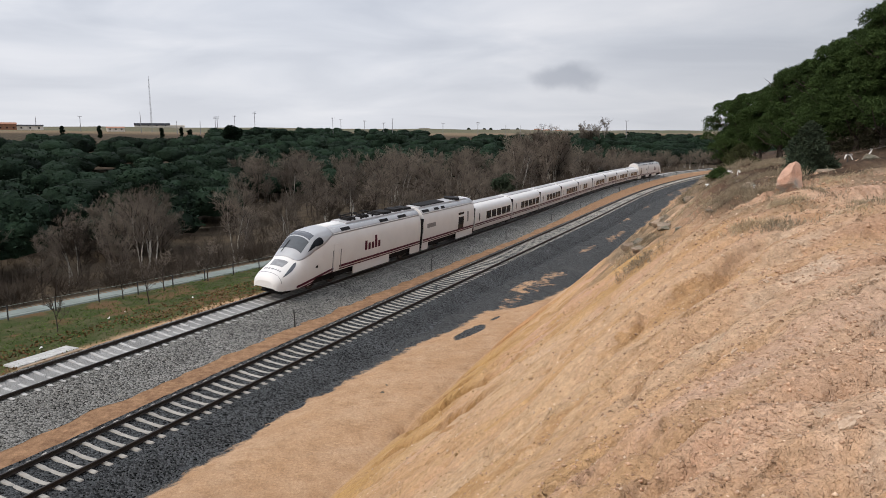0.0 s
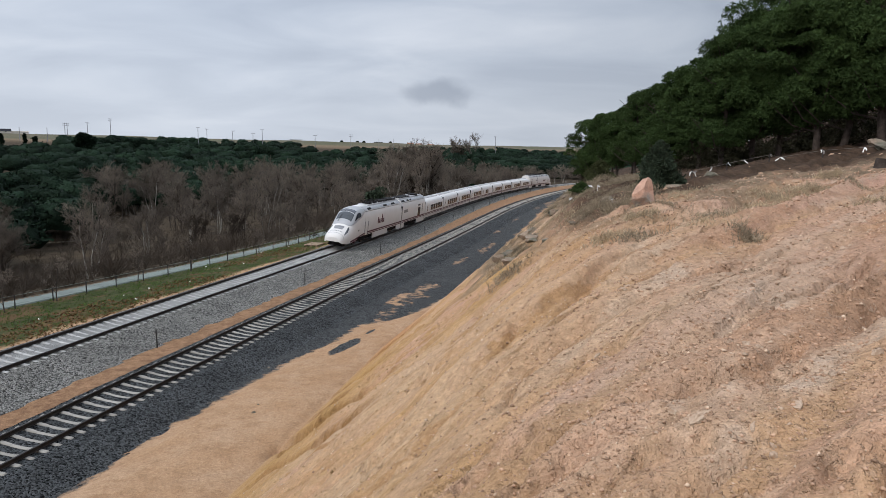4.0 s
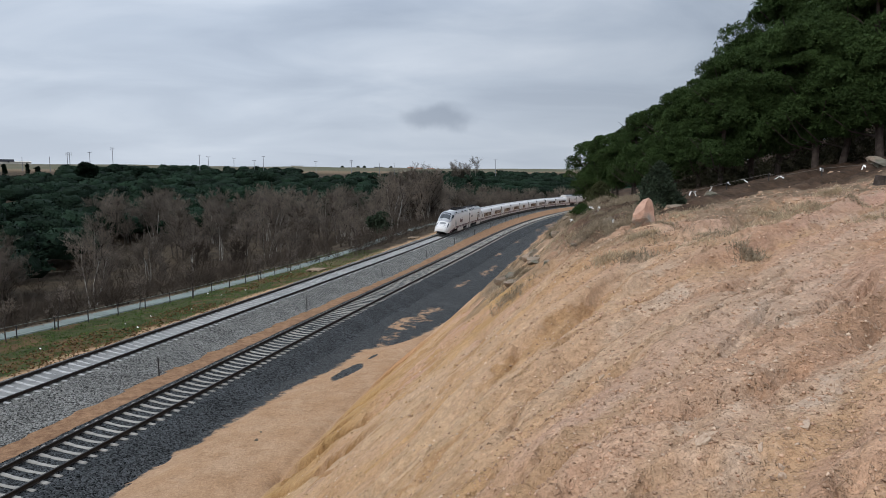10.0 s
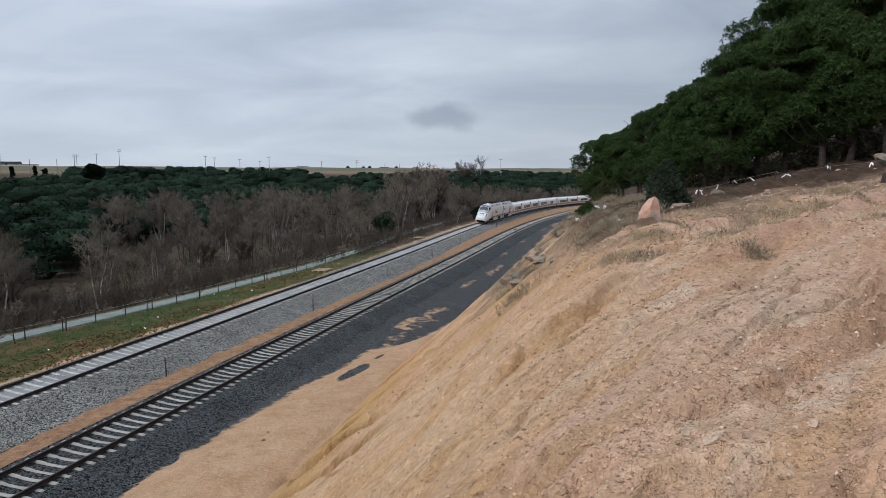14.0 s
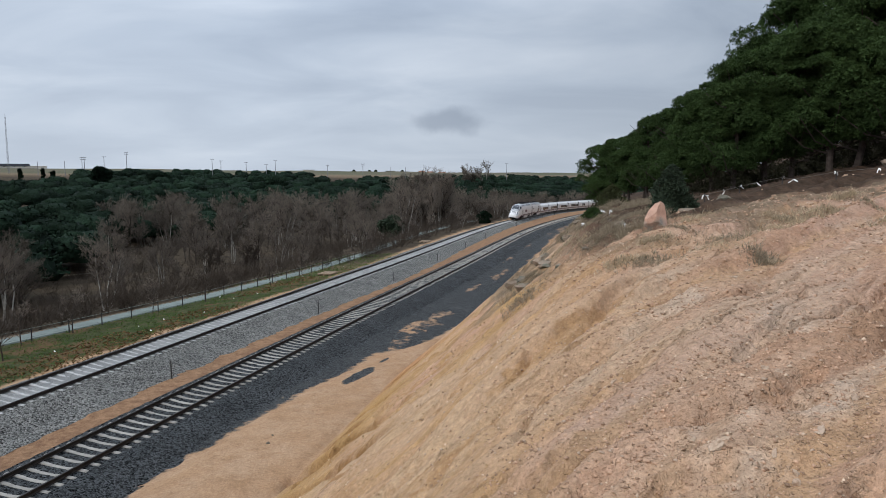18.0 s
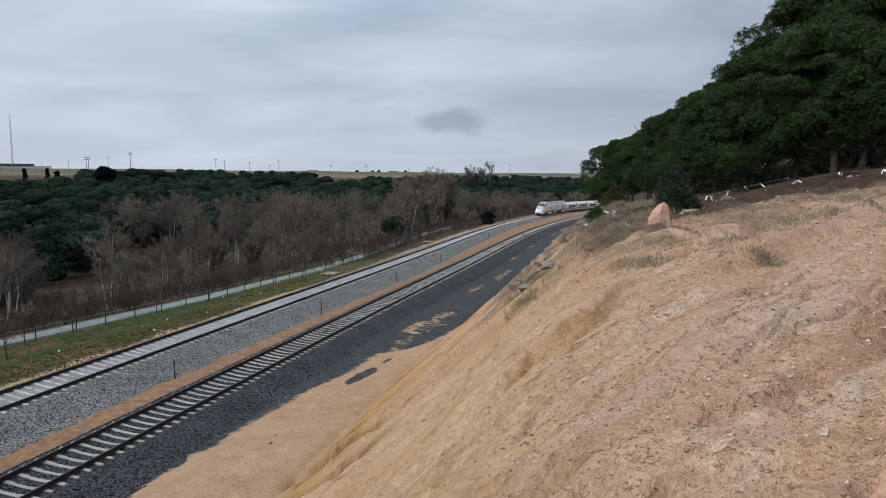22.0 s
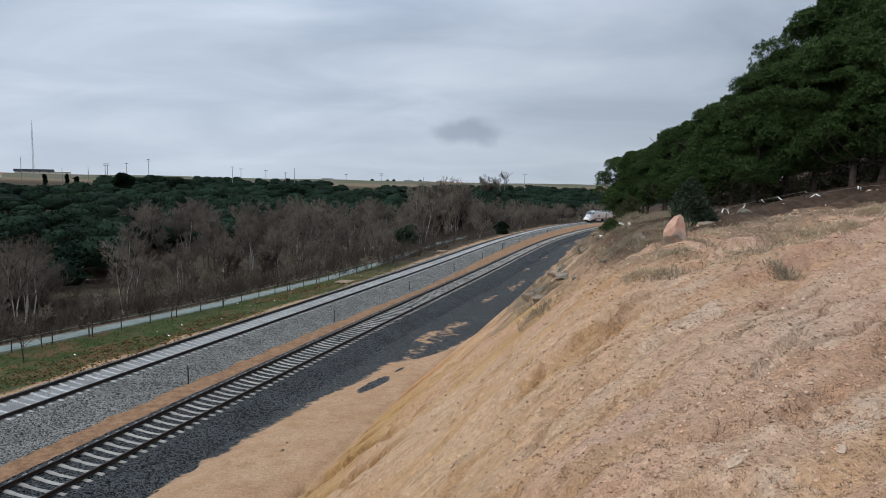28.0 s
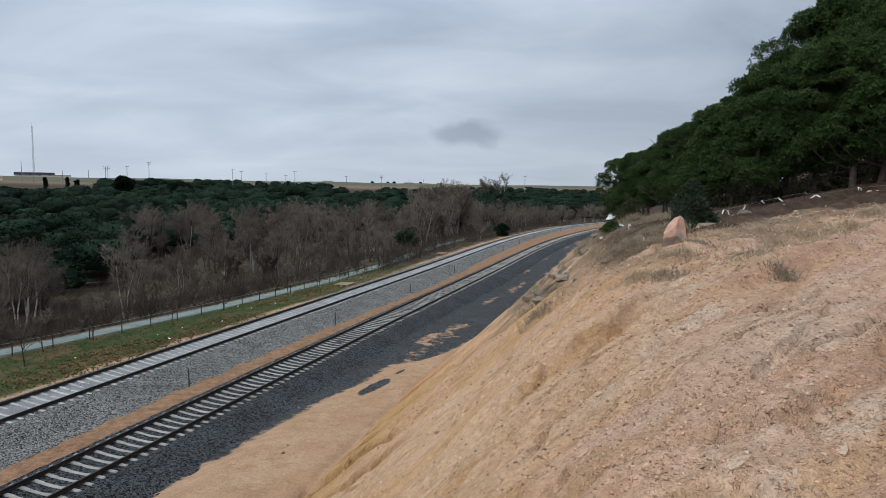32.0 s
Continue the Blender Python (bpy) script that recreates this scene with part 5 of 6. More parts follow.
def scaled(ob, x, y, k, rz, dz=0.0, kz=None):
    ob.matrix_basis = upon(x, y, dz, rz) @ Matrix.Diagonal((k, k, kz or k, 1))
    return ob


PINES = [(1091, 70, 274), (1110, 60, 262), (1150, 56, 248), (1184, 52, 228), (1218, 46, 214), (1250, 42, 190), (1290, 39, 164), (1336, 36, 134), (1384, 37, 122), (1436, 37, 112), (1490, 36, 66), (1553, 36, 58), (1620, 35, 24), (1690, 36, -20),
         (1385, 62, 90), (1424, 58, 46), (1470, 56, 14), (1530, 55, 6), (1580, 53, 6), (1630, 50, -10), (1680, 46, -30), (1740, 42, -60), (1116, 88, 280), (1140, 84, 262), (1175, 78, 244), (1214, 72, 226), (1264, 70, 196), (1318, 66, 162),
         (1300, 96, 215), (1350, 92, 200), (1400, 88, 180), (1445, 84, 165), (1490, 80, 150), (1535, 76, 130), (1580, 72, 110), (1640, 66, 60), (1800, 44, -90)]
PROTO_PINES = [pine(11 + k, 10.0, "dark green stone pine with a dense lobed crown") for k in range(4)]
HORIZON = 341.0
for k, (px, dist, top) in enumerate(PINES):
    x, y = sight(px, dist)
    g_ = ground_at(x, y)
    hgt = (HORIZON - top) * dist / 1210.0 + EYE[2] - g_
    ob = PROTO_PINES[k] if k < 4 else copy_thing(PROTO_PINES[k % 4], Matrix())
    scaled(ob, x, y, max(0.5, hgt / 10.2), k * 77.0)

# bare trees of the valley
BARE = [bare_tree(31, 11.0, 0.62, "leafless purplish-brown tree in the valley", M_TWIG, M_BARK),
        bare_tree(32, 12.5, 0.36, "leafless poplar with pale slender stems", M_TWIG, M_PALEBARK, 3, (7, 6, 6, 5)),
        bare_tree(33, 9.5, 0.75, "leafless rusty-brown tree with spreading limbs", M_TWIG_WARM, M_BARK, 2),
        bare_tree(34, 12.0, 0.55, "tall leafless grey-brown tree", M_TWIG, M_BARK, 2)]
rt = np.random.default_rng(8)
for s in np.arange(-34, 330, 4.6):
    for v in np.arange(9, 104, 6.2):
        ss, vv = s + rt.uniform(-2, 2), v + rt.uniform(-2.6, 2.6)
        x, y = at(ss, -gap(ss) - vv)
        x, y = float(x), float(y)
        if vv < float(scrub_v(ss)) + 1.5 or math.hypot(x, y) < 30 or x < -0.75 * y - 14 or rt.uniform() < 0.70 or (vv > 42 and math.degrees(math.atan2(x, y)) < -24.5):
            continue
        j = int(rt.choice(4, p=(0.22, 0.46, 0.12, 0.20)))
        ob = copy_thing(BARE[j], Matrix())
        k = rt.uniform(0.75, 1.15) * (0.55 + 0.45 * smooth(12, 60, vv))
        scaled(ob, x, y, float(k), rt.uniform(0, 360), -0.1)
for k, ob in enumerate(BARE):
    x, y = at(12.0 + 14 * k, -gap(12.0 + 14 * k) - 34 - 3 * k)
    scaled(ob, float(x), float(y), 0.85, 50 * k, -0.1)

# a stand of taller trees where the line bends away
for k in range(60):
    a, dist = rt.uniform(-3.2, 6.6), rt.uniform(158, 215)
    x, y = dist * math.sin(radians(a)), dist * math.cos(radians(a))
    ss, uu = to_su(np.array([x]), np.array([y]))
    if -uu[0] - gap(ss[0]) < 22:
        continue
    rise_ = np.interp(a, [-3.2, -0.5, 1.0, 4.0, 6.6], [-0.014, -0.004, 0.001, -0.002, -0.012]) - rt.uniform(0, 0.006)
    tall_ = EYE[2] + rise_ * dist - ground_at(x, y)
    j = int(rt.choice(3, p=(0.5, 0.2, 0.3)))
    ob = copy_thing(BARE[(0, 1, 3)[j]], Matrix())
    scaled(ob, x, y, max(0.5, tall_ / 9.6), rt.uniform(0, 360), -0.1)

# thicket under the bare trees
rng = np.random.default_rng(77)
a0 = []
for _ in range(2600):
    ss, vv = rng.uniform(-30, 260), rng.uniform(0, 1) ** 1.5 * 86 + 7
    vv = max(vv, float(scrub_v(ss)) + rng.uniform(0, 3))
    x, y = at(ss, -gap(ss) - vv)
    a0.append((float(x), float(y)))
a0 = np.array(a0)
base = np.c_[a0, ground_z(a0[:, 0], a0[:, 1])]
st, en = [], []
for k in range(9):
    d = rng.normal(0, 0.55, (len(base), 3)) + (0, 0, 1.0)
    d /= np.linalg.norm(d, axis=1)[:, None]
    ln = rng.uniform(0.9, 2.6, (len(base), 1))
    mid = base + d * ln * 0.5
    st.append(base), en.append(mid)
    for q in range(3):
        e2 = mid + (d + rng.normal(0, 0.45, d.shape)) * ln * 0.5
        st.append(mid), en.append(e2)
thick = quads_mesh("thicket", twig_quads(np.concatenate(st), np.concatenate(en), 0.018, 0.008, rng), M_TWIG_WARM)
tagged(new("thicket", thick), "tangle of brown leafless scrub on the valley side", "shrubs", kind="stuff")

# pine woods on the far valley side
rng = np.random.default_rng(21)
k = 9000
ws_, wv2 = rng.uniform(-240, 620, k), rng.uniform(48, 470, k)
wc = np.clip(ws_, -85, 490)
wx, wy = at(wc, 0)
wt = np.interp(ws_, SS, TH)
wx = wx + np.sin(wt) * (ws_ - wc) - np.cos(wt) * (wv2 + 9)
wy = wy + np.cos(wt) * (ws_ - wc) + np.sin(wt) * (wv2 + 9)
cz_ = ground_z(wx, wy)
az2 = np.degrees(np.arctan2(wx, wy))
rise = (cz_ + 8.5 - EYE[2]) / np.hypot(wx, wy)
ok = (wy > 30) & ((wv2 > 84) | (az2 < -24.8)) & (abs(wx) < 0.95 * wy + 40) & (rng.uniform(size=k) < 1.25 - wv2 / 600) & (rise < np.where((az2 > -26.5) & (az2 < -9.5), 0.0195, 0.0085))
cents, cz_ = np.stack([wx, wy], -1)[ok][:1500], cz_[ok][:1500]
RINGS, SEGS = 7, 12
lat = np.linspace(-0.35, 1.0, RINGS) * np.pi / 2
lon = np.arange(SEGS) * 2 * np.pi / SEGS
LA, LO = np.meshgrid(lat, lon, indexing="ij")
UNIT = np.stack([np.cos(LA) * np.cos(LO), np.cos(LA) * np.sin(LO), np.sin(LA)], -1)
KQ = np.array([(i * SEGS + j, i * SEGS + (j + 1) % SEGS, (i + 1) * SEGS + (j + 1) % SEGS, (i + 1) * SEGS + j) for i in range(RINGS - 1) for j in range(SEGS)])
dome_v, dome_f, tips = [], [], []
for n_, ((x, y), z) in enumerate(zip(cents, cz_)):
    h_, r_ = rng.uniform(5.5, 10.0), rng.uniform(3.6, 7.4)
    lump = 1 + rng.normal(0, 0.10, (RINGS, SEGS, 1)) + 0.10 * np.sin(LO * 3 + rng.uniform(0, 6))[..., None] * np.sin(LA * 4 + rng.uniform(0, 6))[..., None]
    lump[-1] = 1.0
    p_ = np.array([x, y, z + h_ * 0.55]) + UNIT * lump * (r_ * 0.88, r_ * 0.88, h_ * 0.36)
    dome_v.append(p_.reshape(-1, 3))
    dome_f.append(KQ + n_ * RINGS * SEGS)
    k = 130 if math.hypot(x, y) < 240 else 64
    d = rng.normal(size=(k, 3))
    d /= np.linalg.norm(d, axis=1)[:, None]
    d[:, 2] = abs(d[:, 2]) - 0.2
    tips.append(np.array([x, y, z + h_ * 0.55]) + d * (r_, r_, h_ * 0.42) * rng.uniform(0.84, 1.08, (k, 1)))
tuft = tuft_quads(np.concatenate(tips), 0.75, rng, 3, 0.7, 0.35, 0.24)
dv_, df_ = np.concatenate(dome_v), np.concatenate(dome_f)
allv = np.concatenate([dv_, tuft])
allf = np.concatenate([df_, np.arange(len(tuft)).reshape(-1, 4) + len(dv_)])
wm = bpy.data.meshes.new("pine_woods")
wm.vertices.add(len(allv))
wm.vertices.foreach_set("co", allv.astype(np.float32).ravel())
wm.loops.add(allf.size)
wm.loops.foreach_set("vertex_index", allf.astype(np.int32).ravel())
wm.polygons.add(len(allf))
wm.polygons.foreach_set("loop_start", np.arange(0, allf.size, 4, dtype=np.int32))
wm.polygons.foreach_set("use_smooth", np.ones(len(allf), bool))
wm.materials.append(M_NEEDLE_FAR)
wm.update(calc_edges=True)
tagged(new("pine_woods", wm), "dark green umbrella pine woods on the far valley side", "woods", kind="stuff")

# undergrowth among the pines on the hill, with the canopy's shade in its colour
rng = np.random.default_rng(91)
pp = []
for _ in range(560):
    a, dist = radians(rng.uniform(11, 46)), rng.uniform(31, 100)
    x, y = dist * math.sin(a), dist * math.cos(a)
    if 33 + 14 * (a - 0.3) < dist:
        pp.append((x, y))
pp = np.array(pp)
pz = ground_z(pp[:, 0], pp[:, 1])
ps_, pu_ = to_su(pp[:, 0], pp[:, 1])
cl = []
for (x, y), z, u in zip(pp, pz, pu_):
    if u < 25.0:
        continue
    r_ = rng.uniform(0.4, 1.1)
    d = rng.normal(size=(60, 3)) * (r_, r_, r_ * 0.6)
    cl.append(np.array([x, y, z + r_ * 0.6]) + d)
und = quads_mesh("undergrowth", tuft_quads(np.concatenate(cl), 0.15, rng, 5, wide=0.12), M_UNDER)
tagged(new("undergrowth", und), "low evergreen scrub under the pines, coloured dark for their shade", "shrubs", kind="stuff")


# ---- skyline of the plateau ----
def bearing(az_, dist):
    return dist * math.sin(radians(az_)), dist * math.cos(radians(az_))


def pole(az_, dist, top, arms):
    x, y = bearing(az_, dist)
    z = ground_at(x, y)
    h = max(4.0, EYE[2] + top * dist - z)
    root = thing("power_pole", "slim grey power pole on the far plateau", "power pole", pose(x, y, z, 0, 0, -az_), "power poles on the plateau")
    part("shaft", Geo().tube([(0, 0, -0.5), (0, 0, h)], [0.30, 0.16], 8), M_MAST, root)
    for k in range(arms):
        part("crossarm", Geo().box(-1.5, 1.5, -0.1, 0.1, h - 0.5 - 1.5 * k, h - 0.25 - 1.5 * k), M_MAST, root)
        for q in (-1.3, 0, 1.3):
            part("insulator", Geo().tube([(q, 0, h - 0.25 - 1.5 * k), (q, 0, h + 0.15 - 1.5 * k)], 0.12, 6), M_MAST, root)
    return root


for az_, top, arms in ((-31.54, 0.0372, 0), (-26.17, 0.0316, 2), (-26.02, 0.0317, 2), (-24.71, 0.0329, 1), (-23.18, 0.0387, 2), (-17.04, 0.0306, 1), (-16.39, 0.0284, 1), (-14.46, 0.0265, 1), (-12.91, 0.0236, 1), (-12.19, 0.0293, 1),
                       (-8.03, 0.0225, 1), (-5.15, 0.0240, 2), (-2.85, 0.0190, 0), (-1.63, 0.0190, 0), (0.02, 0.0200, 1), (6.78, 0.0241, 1), (-29.0, 0.0255, 0), (-27.3, 0.0262, 0), (-35.6, 0.031, 1), (-38.4, 0.030, 0)):
    pole(az_, 640.0, top, arms)


def lattice_tower(az_, dist, top):
    x, y = bearing(az_, dist)
    z = ground_at(x, y)
    h = EYE[2] + top * dist - z
    root = thing("radio_mast", "tall thin lattice radio mast on the plateau", "radio mast", pose(x, y, z))
    for k in range(3):
        a = k * 2.0944
        part("leg", Geo().tube([(0.75 * math.cos(a), 0.75 * math.sin(a), -0.5), (0.4 * math.cos(a), 0.4 * math.sin(a), h)], [0.09, 0.06], 6), M_MAST, root)
    n_ = int(h / 2.2)
    for k in range(n_):
        za, zb = h * k / n_, h * (k + 1) / n_
        ra, rb = 0.75 - 0.35 * k / n_, 0.75 - 0.35 * (k + 1) / n_
        g = Geo()
        for j in range(3):
            a, b_ = j * 2.0944, (j + 1) * 2.0944
            g.tube([(ra * math.cos(a), ra * math.sin(a), za), (rb * math.cos(b_), rb * math.sin(b_), zb)], 0.04, 5)
        part("brace", g, M_MAST, root)
    part("aerial", Geo().tube([(0, 0, h - 1), (0, 0, h + 2.5)], 0.08, 6), M_MAST, root)


lattice_tower(-30.78, 655.0, 0.0795)


def building(name, label, az_, dist, w, d_, h, roof_h, wall, roof, turn=0.0, windows=3, sink=0.3):
    x, y = bearing(az_, dist)
    z = ground_at(x, y) - sink - 2.4 * (dist > 900)
    root = thing(name, label, "building", pose(x, y, z, 0, 0, -az_ + turn), "buildings on the plateau")
    wl_ = part("wall", Geo().box(-w / 2, w / 2, -d_ / 2, d_ / 2, 0, h + sink), wall, root)
    H_ = h + sink
    g = Geo()
    o = 0.5
    g.add([(-w / 2 - o, -d_ / 2 - o, H_), (w / 2 + o, -d_ / 2 - o, H_), (w / 2 + o, d_ / 2 + o, H_), (-w / 2 - o, d_ / 2 + o, H_), (-w / 2 - o, 0, H_ + roof_h), (w / 2 + o, 0, H_ + roof_h)],
          [(0, 1, 5, 4), (2, 3, 4, 5), (0, 4, 3), (1, 2, 5), (3, 2, 1, 0)])
    part("roof", g, roof, root)
    for k in range(windows):
        cx_ = -w / 2 + (k + 0.5) * w / windows
        part("window", Geo().box(cx_ - 0.6, cx_ + 0.6, -d_ / 2 - 0.05, -d_ / 2 + 0.02, sink + 0.9, sink + 2.1), M_GLASS, wl_)
    return root


building("shed", "long low shed with a dark sheet roof on the plateau", -30.75, 800, 34, 10, 1.7, 2.4, M_PLASTER, M_SHEET, 4, 4)
building("annex", "pale low annex wall beside the long shed", -29.1, 800, 18, 6, 2.4, 0.5, M_PLASTER, M_PLASTER, 4, 0)
building("house", "small far house with terracotta roof and pale walls", -0.28, 1010, 8, 7, 2.2, 1.8, M_PLASTER, M_TILE, 10)
building("house", "small far house with terracotta roof and pale walls", 0.45, 1015, 9, 7, 2.2, 1.6, M_PLASTER, M_TILE, -15)
building("house", "small far house with terracotta roof and pale walls", 1.40, 1020, 10, 7, 2.0, 1.4, M_PLASTER, M_TILE, 5)
building("house", "pale bungalow with low roof on the plateau", -2.9, 1030, 12, 7, 2.0, 1.2, M_PLASTER, M_SHEET, 5)
building("hall", "flat-roofed grey hall beyond the pine woods", -9.55, 1040, 16, 10, 3.0, 0.3, M_PLASTER, M_SHEET, 5, 0)
building("house", "brick-red farmhouse with terracotta roof on the plateau", -40.2, 640, 13, 9, 4.2, 1.5, M_TILE, M_TILE, 5)
building("barn", "pale barn with grey roof beside the red farmhouse", -38.8, 640, 18, 8, 3.0, 1.0, M_PLASTER, M_SHEET, 5)
building("house", "small far house with terracotta roof and pale walls", -33.3, 650, 13, 8, 2.6, 1.3, M_PLASTER, M_TILE, 5)


def blob_tree(name, label, az_, dist, r, h, zc_, seed, mat, tuft=0.6, count=900, trunk_h=None, dz=0.0):
    """A dense evergreen seen from afar: trunk and a crown of needle clumps in lobes."""
    x, y = bearing(az_, dist)
    rng = np.random.default_rng(seed)
    root = thing(name, label, "tree", pose(x, y, ground_at(x, y) + dz))
    part("trunk", Geo().tube([(0, 0, -0.3), (0.1, 0, zc_)], [0.03 * h + 0.05, 0.02 * h], 7), M_PINEBARK, root)
    p_ = crown_points(rng, 26, count // 26, r * 0.72, h * 0.62, zc_, r * 0.32)
    part("crown", quads_mesh("crown", tuft_quads(p_, tuft, rng, 5, wide=0.22), mat), mat, root)
    return root


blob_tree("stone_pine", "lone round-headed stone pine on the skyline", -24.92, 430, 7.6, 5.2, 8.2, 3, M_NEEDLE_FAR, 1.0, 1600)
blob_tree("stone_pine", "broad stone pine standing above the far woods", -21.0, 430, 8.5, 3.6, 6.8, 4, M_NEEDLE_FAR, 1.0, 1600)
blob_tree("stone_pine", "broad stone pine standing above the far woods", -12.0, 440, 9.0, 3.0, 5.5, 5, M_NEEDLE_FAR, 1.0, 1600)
for k, (az_, top, r) in enumerate(((-30.10, 0.0202, 1.5), (-28.71, 0.0206, 1.4), (-28.09, 0.0172, 2.2), (-36.82, 0.0222, 1.7), (-34.37, 0.0225, 1.5))):
    x, y = bearing(az_, 520)
    zt = EYE[2] + top * 520 - ground_at(x, y)
    h = max(4.0, zt * 0.8)
    blob_tree("cypress", "dark upright cypress at the edge of the fields", az_, 520, r, h * 0.75, h * 0.5, 40 + k, M_NEEDLE_FAR, 0.7, 900)
blob_tree("evergreen_oak", "dark evergreen bush among the leafless trees", -2.75, 146, 3.4, 2.6, 2.2, 61, M_JUNIPER, 0.5, 1100)
blob_tree("evergreen_oak", "dark grey-green evergreen among the leafless trees", -33.4, 128, 3.4, 3.2, 4.6, 62, M_JUNIPER, 0.3, 5200)
blob_tree("evergreen_oak", "dark round evergreen oak among the leafless trees", -31.6, 132, 5.0, 4.4, 5.6, 63, M_NEEDLE_FAR, 0.35, 7000)
blob_tree("evergreen_oak", "dark evergreen bush among the leafless trees", 5.0, 190, 2.4, 2.0, 1.2, 64, M_NEEDLE_FAR, 0.45, 2000)
for k, az_ in enumerate((-4.62, -4.1, -1.9, -5.9, 6.9)):
    blob_tree("evergreen_oak", "lone dark evergreen tree on the field's crest", az_, 1030, 2.6, 2.2, 1.8 + 0.5 * (k % 2), 70 + k, M_NEEDLE_FAR, 0.9, 500, dz=-2.4)
for k, (az_, top) in enumerate(((3.18, 0.0223), (4.86, 0.0256), (4.02, 0.0200), (3.6, 0.021))):
    x, y = bearing(az_, 620)
    h = EYE[2] + top * 620 - ground_at(x, y)
    ob = copy_thing(BARE[k % 4], Matrix())
    scaled(ob, x, y, max(0.4, h / 11.5), 40.0 * k)

# ---- the path, its fence and the young trees ----
s = np.arange(-40, 240, 1.5)
g = Geo()
off = np.array([-1.95, -1.90, -1.0, -0.1, 0.0])
rows = []
for q in s:
    x, y = at(q, path_u(q) + off + 0.4)
    z = float(ground_z(np.array([at(q, path_u(q) - 0.9)[0]]), np.array([at(q, path_u(q) - 0.9)[1]]))[0])
    rows.append(np.stack([x, y, z + np.array([-0.15, 0.10, 0.13, 0.10, -0.15])], -1))
tagged(new("path", g.grid(rows).mesh("path", M_PATH)), "pale concrete footpath along the fence", "path", kind="structure")

# a trodden trail among the leafless trees
tx = np.interp(np.linspace(0, 7, 60), range(8), [-120, -104, -84, -72, -66, -62, -61.5, -63])
ty = np.interp(np.linspace(0, 7, 60), range(8), [74, 86, 104, 112, 117, 126, 134, 144])
tx, ty = tx + 1.5 * np.sin(ty * 0.35), ty + 0.8 * np.sin(tx * 0.3)
tdx, tdy = np.gradient(tx), np.gradient(ty)
tl = np.hypot(tdx, tdy)
rows = []
for q in (-0.75, -0.7, 0.0, 0.7, 0.75):
    qx, qy = tx - tdy / tl * q, ty + tdx / tl * q
    rows.append(np.stack([qx, qy, ground_z(qx, qy) + (0.09 if abs(q) < 0.72 else -0.1)], -1))
tagged(new("path", Geo().grid(rows).mesh("path", M_TRAIL)), "pale trodden trail through the leafless trees", "path", kind="structure")

fence = thing("fence", "low grey-green wire fence beside the footpath", "fence")
fs = np.arange(-20, 100, 3.0)
pts = []
for q in fs:
    x, y = at(q, path_u(q) + 0.9)
    z = ground_at(float(x), float(y))
    pts.append((float(x), float(y), z))
fp = Geo().tube([(0, 0, -0.2), (0, 0, 1.05)], 0.045, 6).mesh("post", M_POST)
for p in pts:
    part("post", fp, M_POST, fence, m=pose(*p, 0, 0, 0))
for h in (0.35, 0.70, 1.0):
    part("wire", Geo().tube([(p[0], p[1], p[2] + h) for p in pts], 0.014, 4), M_FENCE, fence)

YOUNG = bare_tree(51, 5.2, 0.62, "young leafless street tree on the grass verge", M_TWIG, M_BARK, 1, (7, 5, 4, 3))
for k, (ss, uu, kk) in enumerate(((15.1, -18.3, 0.62), (22.8, -18.9, 0.75), (26.8, -21.6, 0.8), (31.1, -21.2, 0.85), (39.5, -20.5, 0.8), (45.4, -19.1, 0.85), (23.4, -22.3, 0.7), (56.4, -18.1, 0.75), (64, -18.0, 0.7), (9, -22.5, 0.7))):
    x, y = at(ss, uu)
    ob = YOUNG if k == 0 else copy_thing(YOUNG, Matrix())
    tagged(ob, group="young trees along the footpath")
    scaled(ob, float(x), float(y), kk, 63.0 * k, -0.05)

# marker posts between the tracks
post = thing("marker_post", "thin dark marker post between the tracks", "post", group="marker posts between the tracks")
part("shaft", Geo().tube([(0, 0, -0.3), (0, 0, 1.02)], 0.045, 8), M_POST, post)
part("cap", Geo().tube([(0, 0, 1.02), (0, 0, 1.09)], [0.055, 0.03], 8), M_POST, post)
for k in range(-1, 12):
    ss = 20.7 + 19.7 * k
    x, y = at(ss, -gap(ss) + 4.15)
    ob = post if k == -1 else copy_thing(post, Matrix())
    ob.matrix_basis = pose(float(x), float(y), ground_at(float(x), float(y)), random.uniform(-1.5, 1.5), random.uniform(-1.5, 1.5), 0)

# slabs, boards and a pallet beside the far track
x, y = at(10.9, -13.45)
hd = -math.degrees(float(np.interp(11.0, SS, TH)))
thing("concrete_slab", "long pale concrete slab lying beside the track", "slab", upon(float(x), float(y), 0.02, hd), "", Geo().box(-0.55, 0.55, -2.0, 1.6, 0, 0.10, bev=0.03), M_SLEEPER_DUSTY)
x, y = at(10.6, -12.5)
thing("plank", "weathered plank lying beside the track", "plank", upon(float(x), float(y), 0.02, hd), "", Geo().box(-0.14, 0.14, -1.9, 1.7, 0, 0.08, bev=0.02), M_WOOD)
for ss, uu, lab in ((64.6, -14.9, "weathered wooden pallet stack beside the far track"), (110.9, -16.0, "weathered wooden crate frame beside the far track")):
    x, y = at(ss, uu)
    root = thing("pallet", lab, "pallet", upon(float(x), float(y), 0.0, hd))
    for k in range(5):
        part("board", Geo().box(-0.9, 0.9, -1.15 + k * 0.5, -0.8 + k * 0.5, 0.20, 0.24), M_WOOD, root)
    for k in range(3):
        part("bearer", Geo().box(-0.8 + k * 0.72, -0.62 + k * 0.72, -1.15, 1.2, 0.0, 0.20), M_WOOD, root)

